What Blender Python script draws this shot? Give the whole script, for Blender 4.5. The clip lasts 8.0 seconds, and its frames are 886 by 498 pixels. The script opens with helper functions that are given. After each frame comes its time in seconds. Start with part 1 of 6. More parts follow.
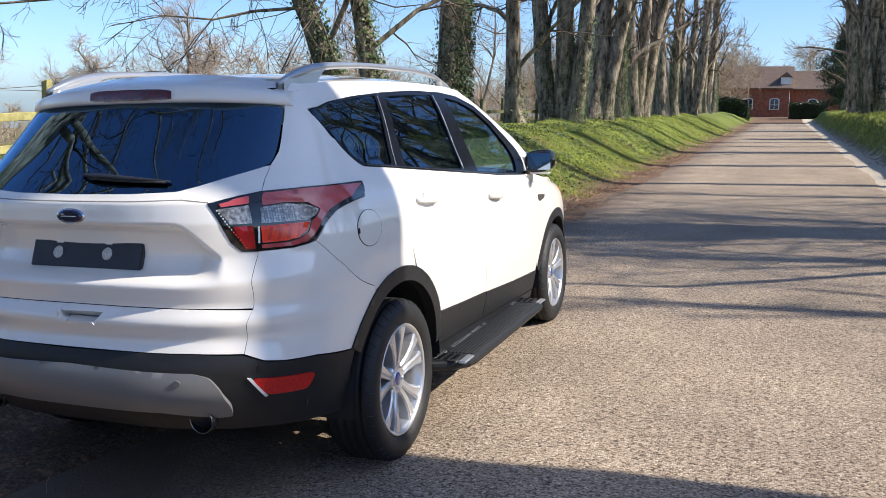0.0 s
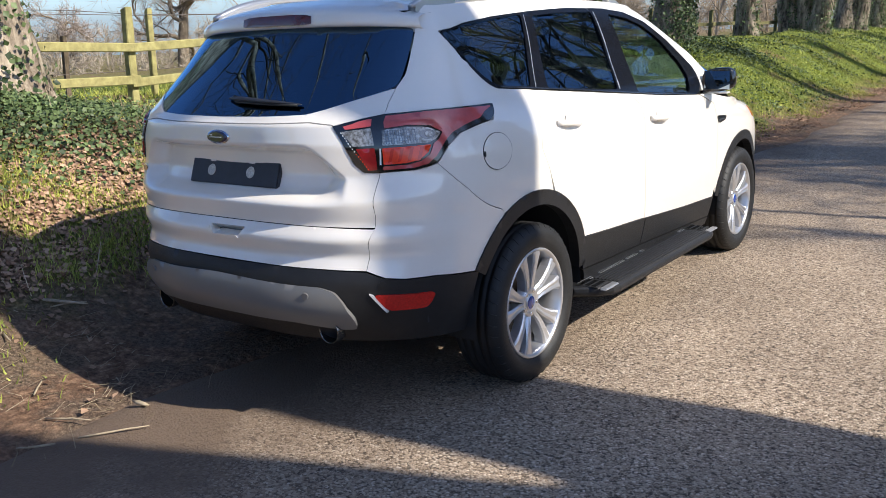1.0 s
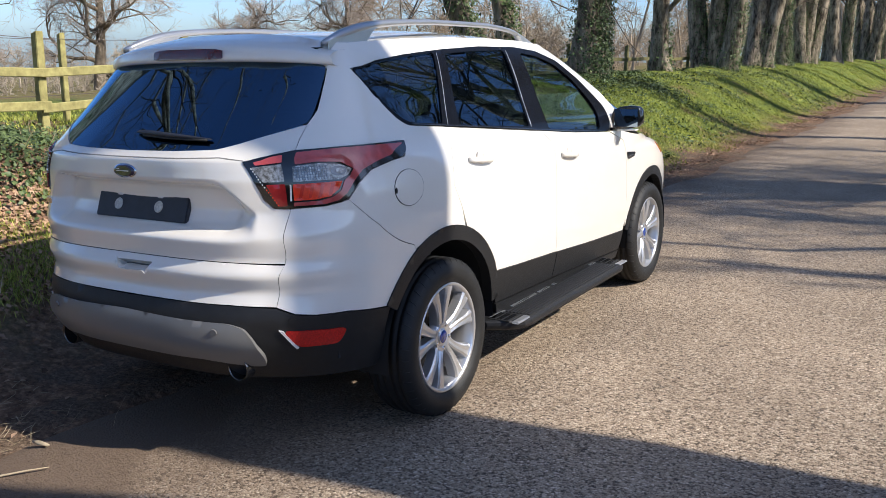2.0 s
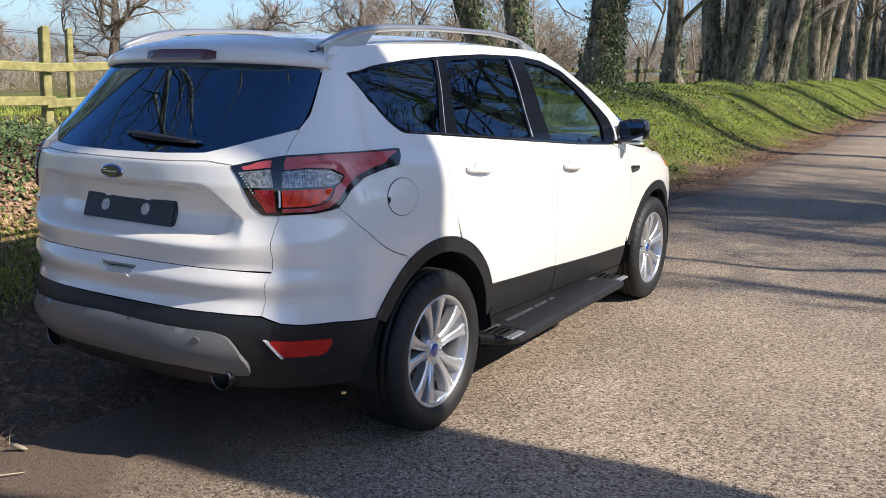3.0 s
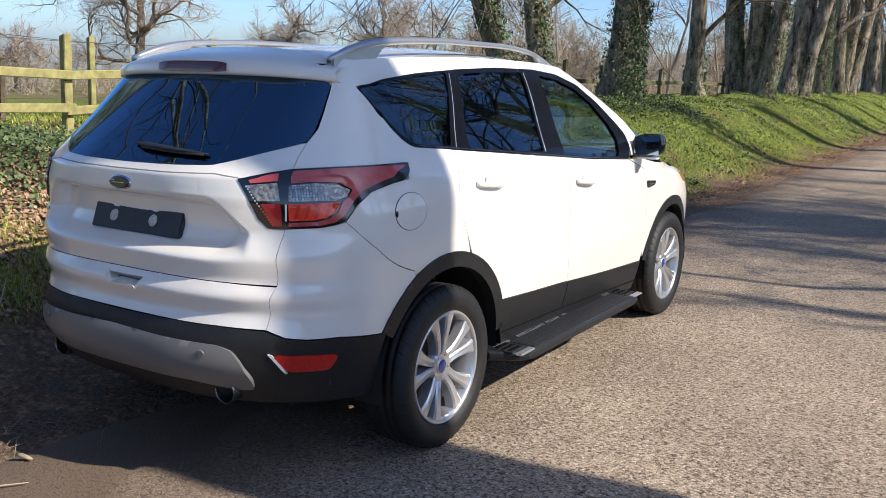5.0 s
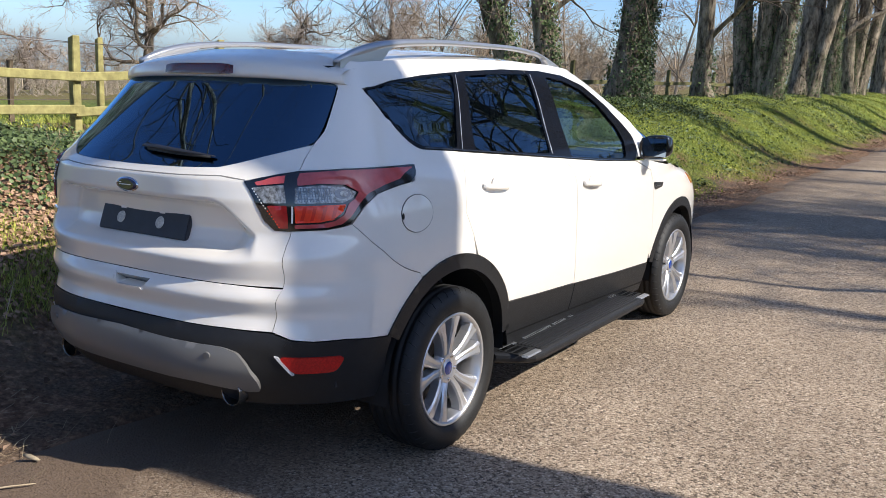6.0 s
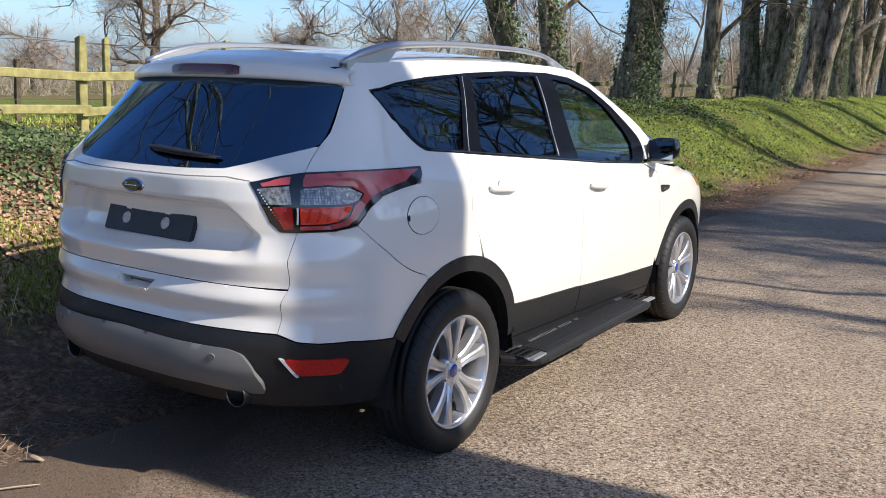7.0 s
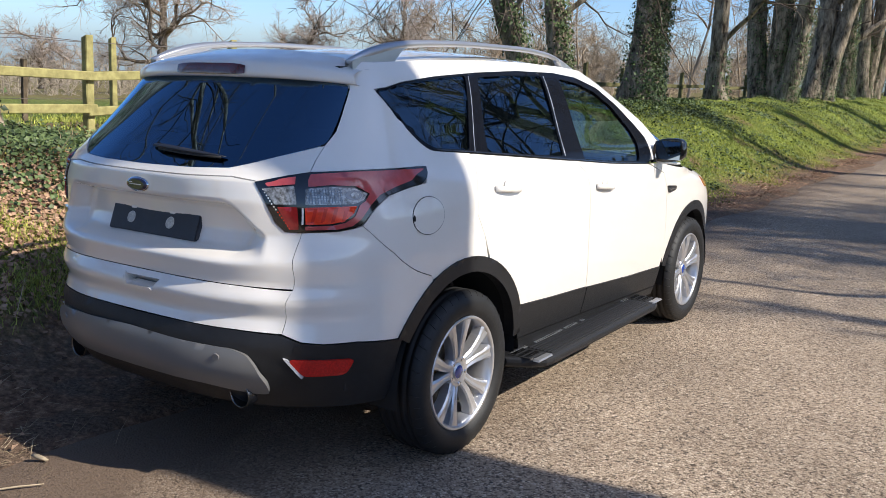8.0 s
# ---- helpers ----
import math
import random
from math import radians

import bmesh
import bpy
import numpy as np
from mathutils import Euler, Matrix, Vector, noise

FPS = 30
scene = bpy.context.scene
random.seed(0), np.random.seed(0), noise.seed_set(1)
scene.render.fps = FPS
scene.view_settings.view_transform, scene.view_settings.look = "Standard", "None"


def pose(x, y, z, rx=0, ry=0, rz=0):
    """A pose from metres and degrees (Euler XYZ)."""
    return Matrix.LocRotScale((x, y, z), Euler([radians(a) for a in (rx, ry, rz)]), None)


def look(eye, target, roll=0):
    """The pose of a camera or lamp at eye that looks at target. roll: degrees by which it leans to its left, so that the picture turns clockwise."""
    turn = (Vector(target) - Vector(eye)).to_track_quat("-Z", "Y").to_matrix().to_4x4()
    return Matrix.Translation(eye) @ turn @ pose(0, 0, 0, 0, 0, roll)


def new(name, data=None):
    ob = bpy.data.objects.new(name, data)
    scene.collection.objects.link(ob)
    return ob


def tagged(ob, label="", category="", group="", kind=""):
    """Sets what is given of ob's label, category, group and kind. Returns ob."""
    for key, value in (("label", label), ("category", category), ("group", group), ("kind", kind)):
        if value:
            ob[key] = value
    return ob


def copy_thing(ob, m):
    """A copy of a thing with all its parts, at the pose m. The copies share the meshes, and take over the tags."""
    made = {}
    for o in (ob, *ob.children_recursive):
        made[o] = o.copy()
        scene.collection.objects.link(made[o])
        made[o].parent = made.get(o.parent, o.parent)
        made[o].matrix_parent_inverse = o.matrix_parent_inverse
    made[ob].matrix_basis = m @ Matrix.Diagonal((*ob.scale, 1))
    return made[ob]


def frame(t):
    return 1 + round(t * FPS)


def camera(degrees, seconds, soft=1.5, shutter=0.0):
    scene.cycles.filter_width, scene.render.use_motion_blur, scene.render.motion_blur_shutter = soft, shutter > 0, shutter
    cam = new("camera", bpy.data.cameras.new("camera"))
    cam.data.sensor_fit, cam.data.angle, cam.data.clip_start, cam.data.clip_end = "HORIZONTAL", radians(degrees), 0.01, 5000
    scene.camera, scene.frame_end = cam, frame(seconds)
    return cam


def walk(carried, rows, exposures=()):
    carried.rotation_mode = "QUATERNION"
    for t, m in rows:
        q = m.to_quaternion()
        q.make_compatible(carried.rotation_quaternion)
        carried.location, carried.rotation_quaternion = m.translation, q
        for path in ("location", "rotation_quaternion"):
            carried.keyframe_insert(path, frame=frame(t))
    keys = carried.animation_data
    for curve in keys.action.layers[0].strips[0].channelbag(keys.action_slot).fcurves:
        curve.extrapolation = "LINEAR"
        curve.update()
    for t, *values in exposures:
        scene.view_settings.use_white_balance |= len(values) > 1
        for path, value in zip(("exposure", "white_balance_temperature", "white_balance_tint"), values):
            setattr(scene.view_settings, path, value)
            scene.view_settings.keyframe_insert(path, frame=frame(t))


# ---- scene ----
from mathutils import geometry

cam = camera(53.0, 8.0, soft=0.5)
PATH = [
    (0, (2.324, -3.358, 1.511), (1.624, -1.513, 1.187), 0.9),
    (0.2, (2.380, -3.297, 1.508), (1.527, -1.520, 1.170), 0.1),
    (0.5, (2.522, -3.230, 1.513), (1.488, -1.569, 1.096), -0.3),
    (0.7, (2.615, -3.208, 1.519), (1.488, -1.620, 1.060), -0.9),
    (0.8, (2.633, -3.183, 1.519), (1.481, -1.622, 1.035), -1.1),
    (1, (2.670, -3.167, 1.534), (1.539, -1.597, 1.028), -0.5),
    (1.2, (2.690, -3.161, 1.549), (1.643, -1.529, 1.057), 0.3),
    (1.5, (2.696, -3.185, 1.556), (1.692, -1.514, 1.108), 0.2),
    (2, (2.718, -3.153, 1.571), (1.722, -1.477, 1.125), 0.8),
    (3.5, (2.718, -3.007, 1.581), (1.692, -1.343, 1.155), 3.0),
    (4, (2.720, -2.997, 1.593), (1.688, -1.337, 1.170), 3.2),
    (4.5, (2.729, -2.990, 1.594), (1.686, -1.336, 1.175), 3.1),
    (6, (2.738, -2.981, 1.601), (1.670, -1.342, 1.185), 2.9),
    (6.5, (2.734, -2.976, 1.600), (1.660, -1.341, 1.186), 3.0),
    (7, (2.728, -2.971, 1.602), (1.650, -1.338, 1.188), 3.1),
    (7.5, (2.723, -2.963, 1.599), (1.638, -1.335, 1.185), 3.1),
    (8, (2.720, -2.957, 1.599), (1.631, -1.331, 1.185), 3.2),
]
walk(cam, [(t, look(eye, target, roll)) for t, eye, target, roll in PATH],
     exposures=((0, .56), (.5, .46), (1.0, .46), (1.5, .38), (3.5, .34), (8, .33)))

# ---- daylight: early-spring sun straight across the lane from the right ----
SUN_ELEV, SUN_AZ = 39.0, 7.0          # degrees; azimuth from +x towards +y
world = bpy.data.worlds.new("sky_world")
scene.world = world
world.use_nodes = True
wn = world.node_tree.nodes
sky = wn.new("ShaderNodeTexSky")
sky.sky_type = "NISHITA"
sky.sun_disc = False
sky.sun_elevation = radians(SUN_ELEV)
sky.sun_rotation = radians(90.0 - SUN_AZ)
sky.air_density, sky.dust_density, sky.ozone_density = 0.85, 2.2, 5.0
sky.altitude = 1300
wn["Background"].inputs["Strength"].default_value = 0.15
tint = wn.new("ShaderNodeMix")          # a slightly deeper blue than the plain model
tint.data_type, tint.blend_type = "RGBA", "MULTIPLY"
tint.inputs["Factor"].default_value = 1.0
tint.inputs[7].default_value = (0.86, 0.92, 1.0, 1)
world.node_tree.links.new(sky.outputs[0], tint.inputs[6])
world.node_tree.links.new(tint.outputs[2], wn["Background"].inputs["Color"])
sun_data = bpy.data.lights.new("sun", "SUN")
sun_data.energy, sun_data.angle, sun_data.color = 5.0, radians(0.53), (1.0, 0.94, 0.85)
sun = new("sun", sun_data)
sun_dir = Vector((math.cos(radians(SUN_ELEV)) * math.cos(radians(SUN_AZ)),
                  math.cos(radians(SUN_ELEV)) * math.sin(radians(SUN_AZ)), math.sin(radians(SUN_ELEV))))
sun.matrix_world = look(sun_dir * 60, (0, 0, 0))


# ---- materials ----
def material(name, color, rough=0.5, metal=0.0, vary=0.0, scale=8.0, color2=None, bump=0.0, bump_scale=60.0, coat=0.0, coat_rough=0.05, detail=4.0, spec=0.5):
    """A surface with two-scale colour variation and fine relief in object space."""
    m = bpy.data.materials.new(name)
    m.use_nodes = True
    nt = m.node_tree
    b = nt.nodes["Principled BSDF"]
    b.inputs["Roughness"].default_value = rough
    b.inputs["Metallic"].default_value = metal
    b.inputs["Coat Weight"].default_value = coat
    b.inputs["Coat Roughness"].default_value = coat_rough
    b.inputs["Specular IOR Level"].default_value = spec
    b.inputs["Base Color"].default_value = (*color, 1)
    tc = nt.nodes.new("ShaderNodeTexCoord")
    if vary > 0 or color2:
        n1 = nt.nodes.new("ShaderNodeTexNoise")
        n1.inputs["Scale"].default_value = scale
        n1.inputs["Detail"].default_value = detail
        n1.inputs["Roughness"].default_value = 0.65
        nt.links.new(tc.outputs["Object"], n1.inputs["Vector"])
        ramp = nt.nodes.new("ShaderNodeValToRGB")
        c2 = color2 or tuple(c * (1 - vary) for c in color)
        ramp.color_ramp.elements[0].position, ramp.color_ramp.elements[1].position = 0.36, 0.66
        ramp.color_ramp.elements[0].color, ramp.color_ramp.elements[1].color = (*c2, 1), (*color, 1)
        nt.links.new(n1.outputs["Fac"], ramp.inputs["Fac"])
        nt.links.new(ramp.outputs["Color"], b.inputs["Base Color"])
    if bump > 0:
        n2 = nt.nodes.new("ShaderNodeTexNoise")
        n2.inputs["Scale"].default_value = bump_scale
        n2.inputs["Detail"].default_value = 5
        nt.links.new(tc.outputs["Object"], n2.inputs["Vector"])
        bp = nt.nodes.new("ShaderNodeBump")
        bp.inputs["Strength"].default_value = 1.0
        bp.inputs["Distance"].default_value = bump
        nt.links.new(n2.outputs["Fac"], bp.inputs["Height"])
        nt.links.new(bp.outputs["Normal"], b.inputs["Normal"])
    return m


def glass_material(name, tint, ior=1.5, rough=0.0, shine=(1, 1, 1)):
    """Thin tinted glass: what passes straight through takes the tint, the rest is a reflection coloured by shine."""
    m = bpy.data.materials.new(name)
    m.use_nodes = True
    nt = m.node_tree
    nt.nodes.remove(nt.nodes["Principled BSDF"])
    tr, gl = nt.nodes.new("ShaderNodeBsdfTransparent"), nt.nodes.new("ShaderNodeBsdfGlossy")
    fr, mx = nt.nodes.new("ShaderNodeFresnel"), nt.nodes.new("ShaderNodeMixShader")
    tr.inputs["Color"].default_value = (*tint, 1)
    gl.inputs["Color"].default_value = (*shine, 1)
    gl.inputs["Roughness"].default_value = rough
    fr.inputs["IOR"].default_value = ior
    nt.links.new(fr.outputs[0], mx.inputs[0])
    nt.links.new(tr.outputs[0], mx.inputs[1])
    nt.links.new(gl.outputs[0], mx.inputs[2])
    nt.links.new(mx.outputs[0], nt.nodes["Material Output"].inputs["Surface"])
    return m


PAINT = material("white_paint", (0.85, 0.80, 0.72), 0.42, vary=0.03, scale=3.0, coat=1.0, coat_rough=0.03)
PAINT.node_tree.nodes["Principled BSDF"].inputs["Coat IOR"].default_value = 1.75
BLACK_PLASTIC = material("black_plastic", (0.014, 0.014, 0.015), 0.5, vary=0.3, scale=25, bump=0.0004, bump_scale=900, spec=.45)
GLOSS_BLACK = material("gloss_black", (0.006, 0.006, 0.007), 0.12, coat=1.0)
TRIM_BLACK = material("satin_black_trim", (0.006, 0.006, 0.007), 0.14, vary=0.2, scale=30, spec=.18)
# mirror coloured dark blue to stand for a darker reflection
MIRROR = material("darkened_mirror", (0.30, 0.37, 0.45), 0.02, metal=1.0)
UNDER = material("underbody", (0.010, 0.010, 0.010), 0.8, vary=0.4, scale=12)
SKID = material("satin_skid_plate", (0.20, 0.196, 0.188), 0.40, metal=0.25, vary=0.06, scale=6)
CHROME = material("chrome", (0.75, 0.75, 0.76), 0.12, metal=1.0)
DARK_CHROME = material("dark_chrome", (0.22, 0.215, 0.21), 0.25, metal=1.0, vary=0.3, scale=30)
RAIL_SILVER = material("satin_rail", (0.56, 0.57, 0.59), 0.28, metal=0.75, vary=0.05)
RUBBER = material("tyre_rubber", (0.014, 0.014, 0.014), 0.6, vary=0.35, scale=14, bump=0.0008, bump_scale=300)
ALLOY = material("alloy_silver", (0.66, 0.66, 0.67), 0.28, metal=0.75, vary=0.08, scale=10, coat=0.4)
RUSTY = material("brake_disc_steel", (0.30, 0.25, 0.19), 0.5, metal=0.6, vary=0.5, scale=30)
GOLD = material("caliper_gold", (0.45, 0.30, 0.10), 0.45, metal=0.5, vary=0.4, scale=30)
RED_LENS = material("red_lens", (0.30, 0.012, 0.014), 0.16, vary=0.3, scale=40, coat=1.0)
REFLECTOR = material("reflector_red", (0.62, 0.020, 0.012), 0.22, vary=0.4, scale=160, coat=.6)
BRIGHT_RED = material("bright_red_lens", (0.95, 0.055, 0.015), 0.18, vary=0.2, scale=35, coat=.7)
DEEP_RED = material("deep_red_lens", (0.72, 0.026, 0.010), 0.18, vary=0.2, scale=35, coat=.7)
PINK_LENS = material("smoked_red_lens", (0.56, 0.085, 0.085), 0.14, vary=0.25, scale=14, coat=1.0)
BRIGHT_TRIM = material("bright_trim", (0.72, 0.72, 0.72), 0.3, metal=0.2)
# red of the high brake light, darkened for the shade it sits in
SHADED_RED = material("shaded_red_lens", (0.10, 0.008, 0.010), 0.16, vary=0.25, scale=30, coat=1.0)
CLEAR_LENS = material("silver_reflector", (0.56, 0.54, 0.50), 0.22, metal=0.5, scale=70, color2=(.10, .09, .075), coat=.5)
AMBER = material("amber_lens", (0.7, 0.22, 0.04), 0.2, coat=1.0)
BADGE_BLUE = material("badge_navy", (0.006, 0.010, 0.045), 0.15, coat=1.0)
CAP_BLUE = material("cap_blue", (0.012, 0.05, 0.28), 0.2, coat=1.0)
PLINTH = material("plinth_plastic", (0.028, 0.030, 0.040), 0.5, vary=0.25, scale=20)
WHITE_CAP = material("white_screw_cap", (0.62, 0.61, 0.56), 0.45, vary=0.35, scale=90)
# the blue shine puts a deeper sky colour into the panes' reflections
PRIVACY = glass_material("privacy_glass", (0.12, 0.13, 0.135), 2.0, shine=(.55, .78, 1.0))
TAIL_GLASS = glass_material("tail_glass", (0.03, 0.035, 0.05), 2.9, shine=(.40, .68, 1.0))
TINT = glass_material("door_glass", (0.50, 0.60, 0.55), 1.75, shine=(.75, .88, 1.0))
CABIN = material("cabin_dark", (0.03, 0.03, 0.032), 0.8, vary=0.3, scale=20)
CABIN_PALE = material("cabin_pale", (0.42, 0.42, 0.36), 0.9, vary=0.1, scale=20)


# ---- mesh helpers ----
def mesh_object(name, verts, faces, mat, parent=None, label="", smooth=True, flat_from=None):
    me = bpy.data.meshes.new(name)
    me.from_pydata([tuple(v) for v in verts], [], [tuple(f) for f in faces])
    me.materials.append(mat)
    if smooth:
        flags = np.ones(len(me.polygons), bool)
        if flat_from is not None:
            flags[flat_from:] = False
        me.polygons.foreach_set("use_smooth", flags)
    me.update()
    ob = new(name, me)
    ob.parent = parent
    return tagged(ob, label)


def part(name, bm, mat, parent, label="", smooth=False):
    me = bpy.data.meshes.new(name)
    bm.to_mesh(me)
    bm.free()
    me.materials.append(mat)
    if smooth:
        me.polygons.foreach_set("use_smooth", np.ones(len(me.polygons), bool))
    ob = new(name, me)
    ob.parent = parent
    return tagged(ob, label)


def thing(name, m, label, category, group=""):
    ob = new(name)
    ob.empty_display_size = 0.1
    ob.matrix_world = m
    return tagged(ob, label, category, group)


def box_bm(x0, x1, y0, y1, z0, z1, bevel=0.0, segs=2):
    bm = bmesh.new()
    bmesh.ops.create_cube(bm, size=1.0)
    for v in bm.verts:
        v.co = Vector((x0 + (v.co.x + .5) * (x1 - x0), y0 + (v.co.y + .5) * (y1 - y0), z0 + (v.co.z + .5) * (z1 - z0)))
    if bevel:
        bmesh.ops.bevel(bm, geom=bm.edges[:], offset=bevel, segments=segs, affect="EDGES")
    return bm


def sweep(points, radii, sides=8, cap=True, flat=1.0, up=(0, 0, 1)):
    """A tube along the points with a radius at each; returns verts and faces. flat squeezes it along its own upright."""
    p = np.array(points, float)
    n = len(p)
    r = np.broadcast_to(np.asarray(radii, float), (n,))
    t = np.gradient(p, axis=0)
    t /= np.linalg.norm(t, axis=1, keepdims=True) + 1e-9
    ref = np.array(up, float)
    if abs(t[0] @ ref) > 0.92:
        ref = np.array((1.0, 0, 0)) if abs(t[0][0]) < .9 else np.array((0, 1.0, 0))
    a = np.cross(t, ref)
    a /= np.linalg.norm(a, axis=1, keepdims=True) + 1e-9
    b = np.cross(a, t)
    ang = np.arange(sides) * 2 * math.pi / sides
    v = p[:, None] + r[:, None, None] * (np.cos(ang)[None, :, None] * a[:, None] + flat * np.sin(ang)[None, :, None] * b[:, None])
    v = v.reshape(-1, 3)
    i, j = np.meshgrid(np.arange(n - 1), np.arange(sides), indexing="ij")
    j2 = (j + 1) % sides
    f = np.stack([i * sides + j, i * sides + j2, (i + 1) * sides + j2, (i + 1) * sides + j], -1).reshape(-1, 4).tolist()
    if cap:
        f.append(list(range(sides))[::-1])
        f.append(list(range((n - 1) * sides, n * sides)))
    return v, f


def lathe(profile, axis_x=True, segs=64, closed=False):
    """Turns (offset along the axle, radius) points round the x axis; returns verts and faces."""
    pr = np.array(profile, float)
    n = len(pr)
    ang = np.arange(segs) * 2 * math.pi / segs
    v = np.stack([np.broadcast_to(pr[None, :, 0], (segs, n)), pr[None, :, 1] * np.cos(ang)[:, None], pr[None, :, 1] * np.sin(ang)[:, None]], -1).reshape(-1, 3)
    f = []
    for i in range(segs):
        k = (i + 1) % segs
        for j in range(n if closed else n - 1):
            j2 = (j + 1) % n
            f.append((i * n + j, i * n + j2, k * n + j2, k * n + j))
    return v, f


def joined(pieces):
    vs, fs, base = [], [], 0
    for v, f in pieces:
        vs.append(np.asarray(v, float))
        fs += [[k + base for k in q] for q in f]
        base += len(v)
    return np.concatenate(vs), fs


# ---- the lie of the land ----
def ease(a, b, x):
    t = np.clip((np.asarray(x, float) - a) / (b - a), 0, 1)
    return t * t * (3 - 2 * t)


def wave(x, y, s, k=0.0):
    """Cheap smooth unevenness, about -1 to 1."""
    return (np.sin(x * s * 1.3 + 1.7 * np.sin(y * s * .9 + k) + k) + np.sin(y * s * 1.1 + 1.3 * np.sin(x * s * .7 - k) + 2 * k) + np.sin((x + y) * s * .8 + 3 * k)) / 3


ROAD_LEFT, ROAD_RIGHT, ROAD_END = -0.46, 4.22, 104.0


def road_left(y):
    return ROAD_LEFT + .07 * np.sin(np.asarray(y) * .83) + .05 * np.sin(np.asarray(y) * 2.9 + 1)


def camber(x):
    return .0384 * (np.minimum(x, .88) - .88) + .026 * np.maximum(x - 1.2, 0)


def land(x, y):
    """Height of the ground."""
    x, y = np.asarray(x, float), np.asarray(y, float)
    z = camber(np.clip(x, -1.0, 4.3))
    left = 1.06 * (.55 * ease(-.75, -3.2, x) + .45 * ease(-1.2, -4.5, x)) - .30 * ease(-4.5, -5.6, x) - .15 * ease(-5.6, -9, x)
    right = 1.27 * (.84 * ease(4.9, 5.75, x) + .16 * ease(5.5, 7.2, x)) - .2 * ease(8, 14, x)
    left = left - .36 * np.exp(-((y - 2.3) / 1.45) ** 2) * ease(-2.2, -4.3, x) * (1 - ease(-4.9, -5.5, x))

    near = 1 - ease(96, 108, y)
    z = z + (left + right) * near + .35 * ease(98, 110, y)
    # the field falls gently away behind the fence
    z = z - (.052 * np.clip(-x - 6.5, 0, 150) + .04 * np.maximum(-x - 156.5, 0)) * (1 - .8 * ease(80, 112, y) * ease(-45, -15, x))
    off_road = np.maximum(ease(-.7, -1.6, x), ease(4.6, 5.3, x))
    z = z + off_road * near * (.05 * wave(x, y, 1.7) + .025 * wave(x, y, 5.1, 1.3))
    z = z + 0.8 * ease(60, 260, np.hypot(x, y)) * wave(x, y, .013, .4) + 2.5 * ease(120, 600, np.hypot(x, y)) * (x > 0)
    return z


def land_material():
    m = bpy.data.materials.new("verge_ground")
    m.use_nodes = True
    nt = m.node_tree
    L = nt.links.new
    b = nt.nodes["Principled BSDF"]
    b.inputs["Roughness"].default_value = 0.95
    b.inputs["Specular IOR Level"].default_value = 0.15
    geo = nt.nodes.new("ShaderNodeNewGeometry")
    sep = nt.nodes.new("ShaderNodeSeparateXYZ")
    L(geo.outputs["Position"], sep.inputs[0])

    def noise_tex(scale, detail=5.0):
        n = nt.nodes.new("ShaderNodeTexNoise")
        n.inputs["Scale"].default_value, n.inputs["Detail"].default_value, n.inputs["Roughness"].default_value = scale, detail, .65
        L(geo.outputs["Position"], n.inputs["Vector"])
        return n.outputs["Fac"]

    def ramp(fac, stops):
        r = nt.nodes.new("ShaderNodeValToRGB")
        e = r.color_ramp.elements
        while len(e) < len(stops):
            e.new(0.5)
        for k, (p, c) in enumerate(stops):
            e[k].position, e[k].color = p, (*c, 1)
        L(fac, r.inputs["Fac"])
        return r.outputs["Color"]

    def mix(fac, a, c):
        x = nt.nodes.new("ShaderNodeMix")
        x.data_type = "RGBA"
        L(fac, x.inputs["Factor"])
        L(a, x.inputs[6])
        L(c, x.inputs[7])
        return x.outputs[2]

    def math_node(op, a, c=None, d=None):
        x = nt.nodes.new("ShaderNodeMath")
        x.operation = op
        for k, val in enumerate((a, c, d)):
            if val is None:
                continue
            if isinstance(val, (int, float)):
                x.inputs[k].default_value = val
            else:
                L(val, x.inputs[k])
        return x.outputs[0]

    def band(val, lo, hi):
        x = nt.nodes.new("ShaderNodeMapRange")
        x.interpolation_type = "SMOOTHSTEP"
        L(val, x.inputs[0])
        x.inputs[1].default_value, x.inputs[2].default_value = lo, hi
        return x.outputs[0]

    grass = ramp(noise_tex(9.0, 6), ((.3, (.07, .095, .020)), (.5, (.15, .19, .04)), (.7, (.25, .26, .07))))
    litter = ramp(noise_tex(24.0, 8), ((.3, (.060, .036, .024)), (.5, (.20, .118, .074)), (.72, (.44, .28, .18))))
    soil = ramp(noise_tex(60.0, 8), ((.3, (.055, .038, .027)), (.5, (.15, .105, .074)), (.7, (.30, .215, .15))))
    jit = math_node("MULTIPLY_ADD", noise_tex(1.6, 4), 1.5, -.75)
    xj = math_node("ADD", sep.outputs[0], jit)
    # distance out from the lane on each side
    left_grass = band(xj, -.95, -1.7)
    right_grass = band(xj, 4.75, 5.3)
    on_grass = math_node("MAXIMUM", left_grass, right_grass)
    patchy = band(noise_tex(.9, 5), .57, .68)
    col = mix(patchy, grass, litter)
    edge = mix(band(noise_tex(3.0, 4), .42, .6), soil, litter)
    col = mix(on_grass, edge, col)
    # beneath the trees round the near trunk: more litter than grass
    yj = math_node("ADD", sep.outputs[1], jit)
    wood = math_node("MULTIPLY", band(yj, 5.0, 3.0), band(xj, -1.1, -1.5))
    col = mix(math_node("MULTIPLY", wood, .8), col, mix(band(noise_tex(1.3, 4), .5, .62), litter, grass))
    scrub = math_node("MULTIPLY", math_node("MULTIPLY", band(yj, 12.0, 20.0), band(xj, -6.5, -9.0)), .55)
    col = mix(scrub, col, litter)
    sand = ramp(noise_tex(40.0, 6), ((.3, (.44, .37, .28)), (.7, (.68, .59, .47))))
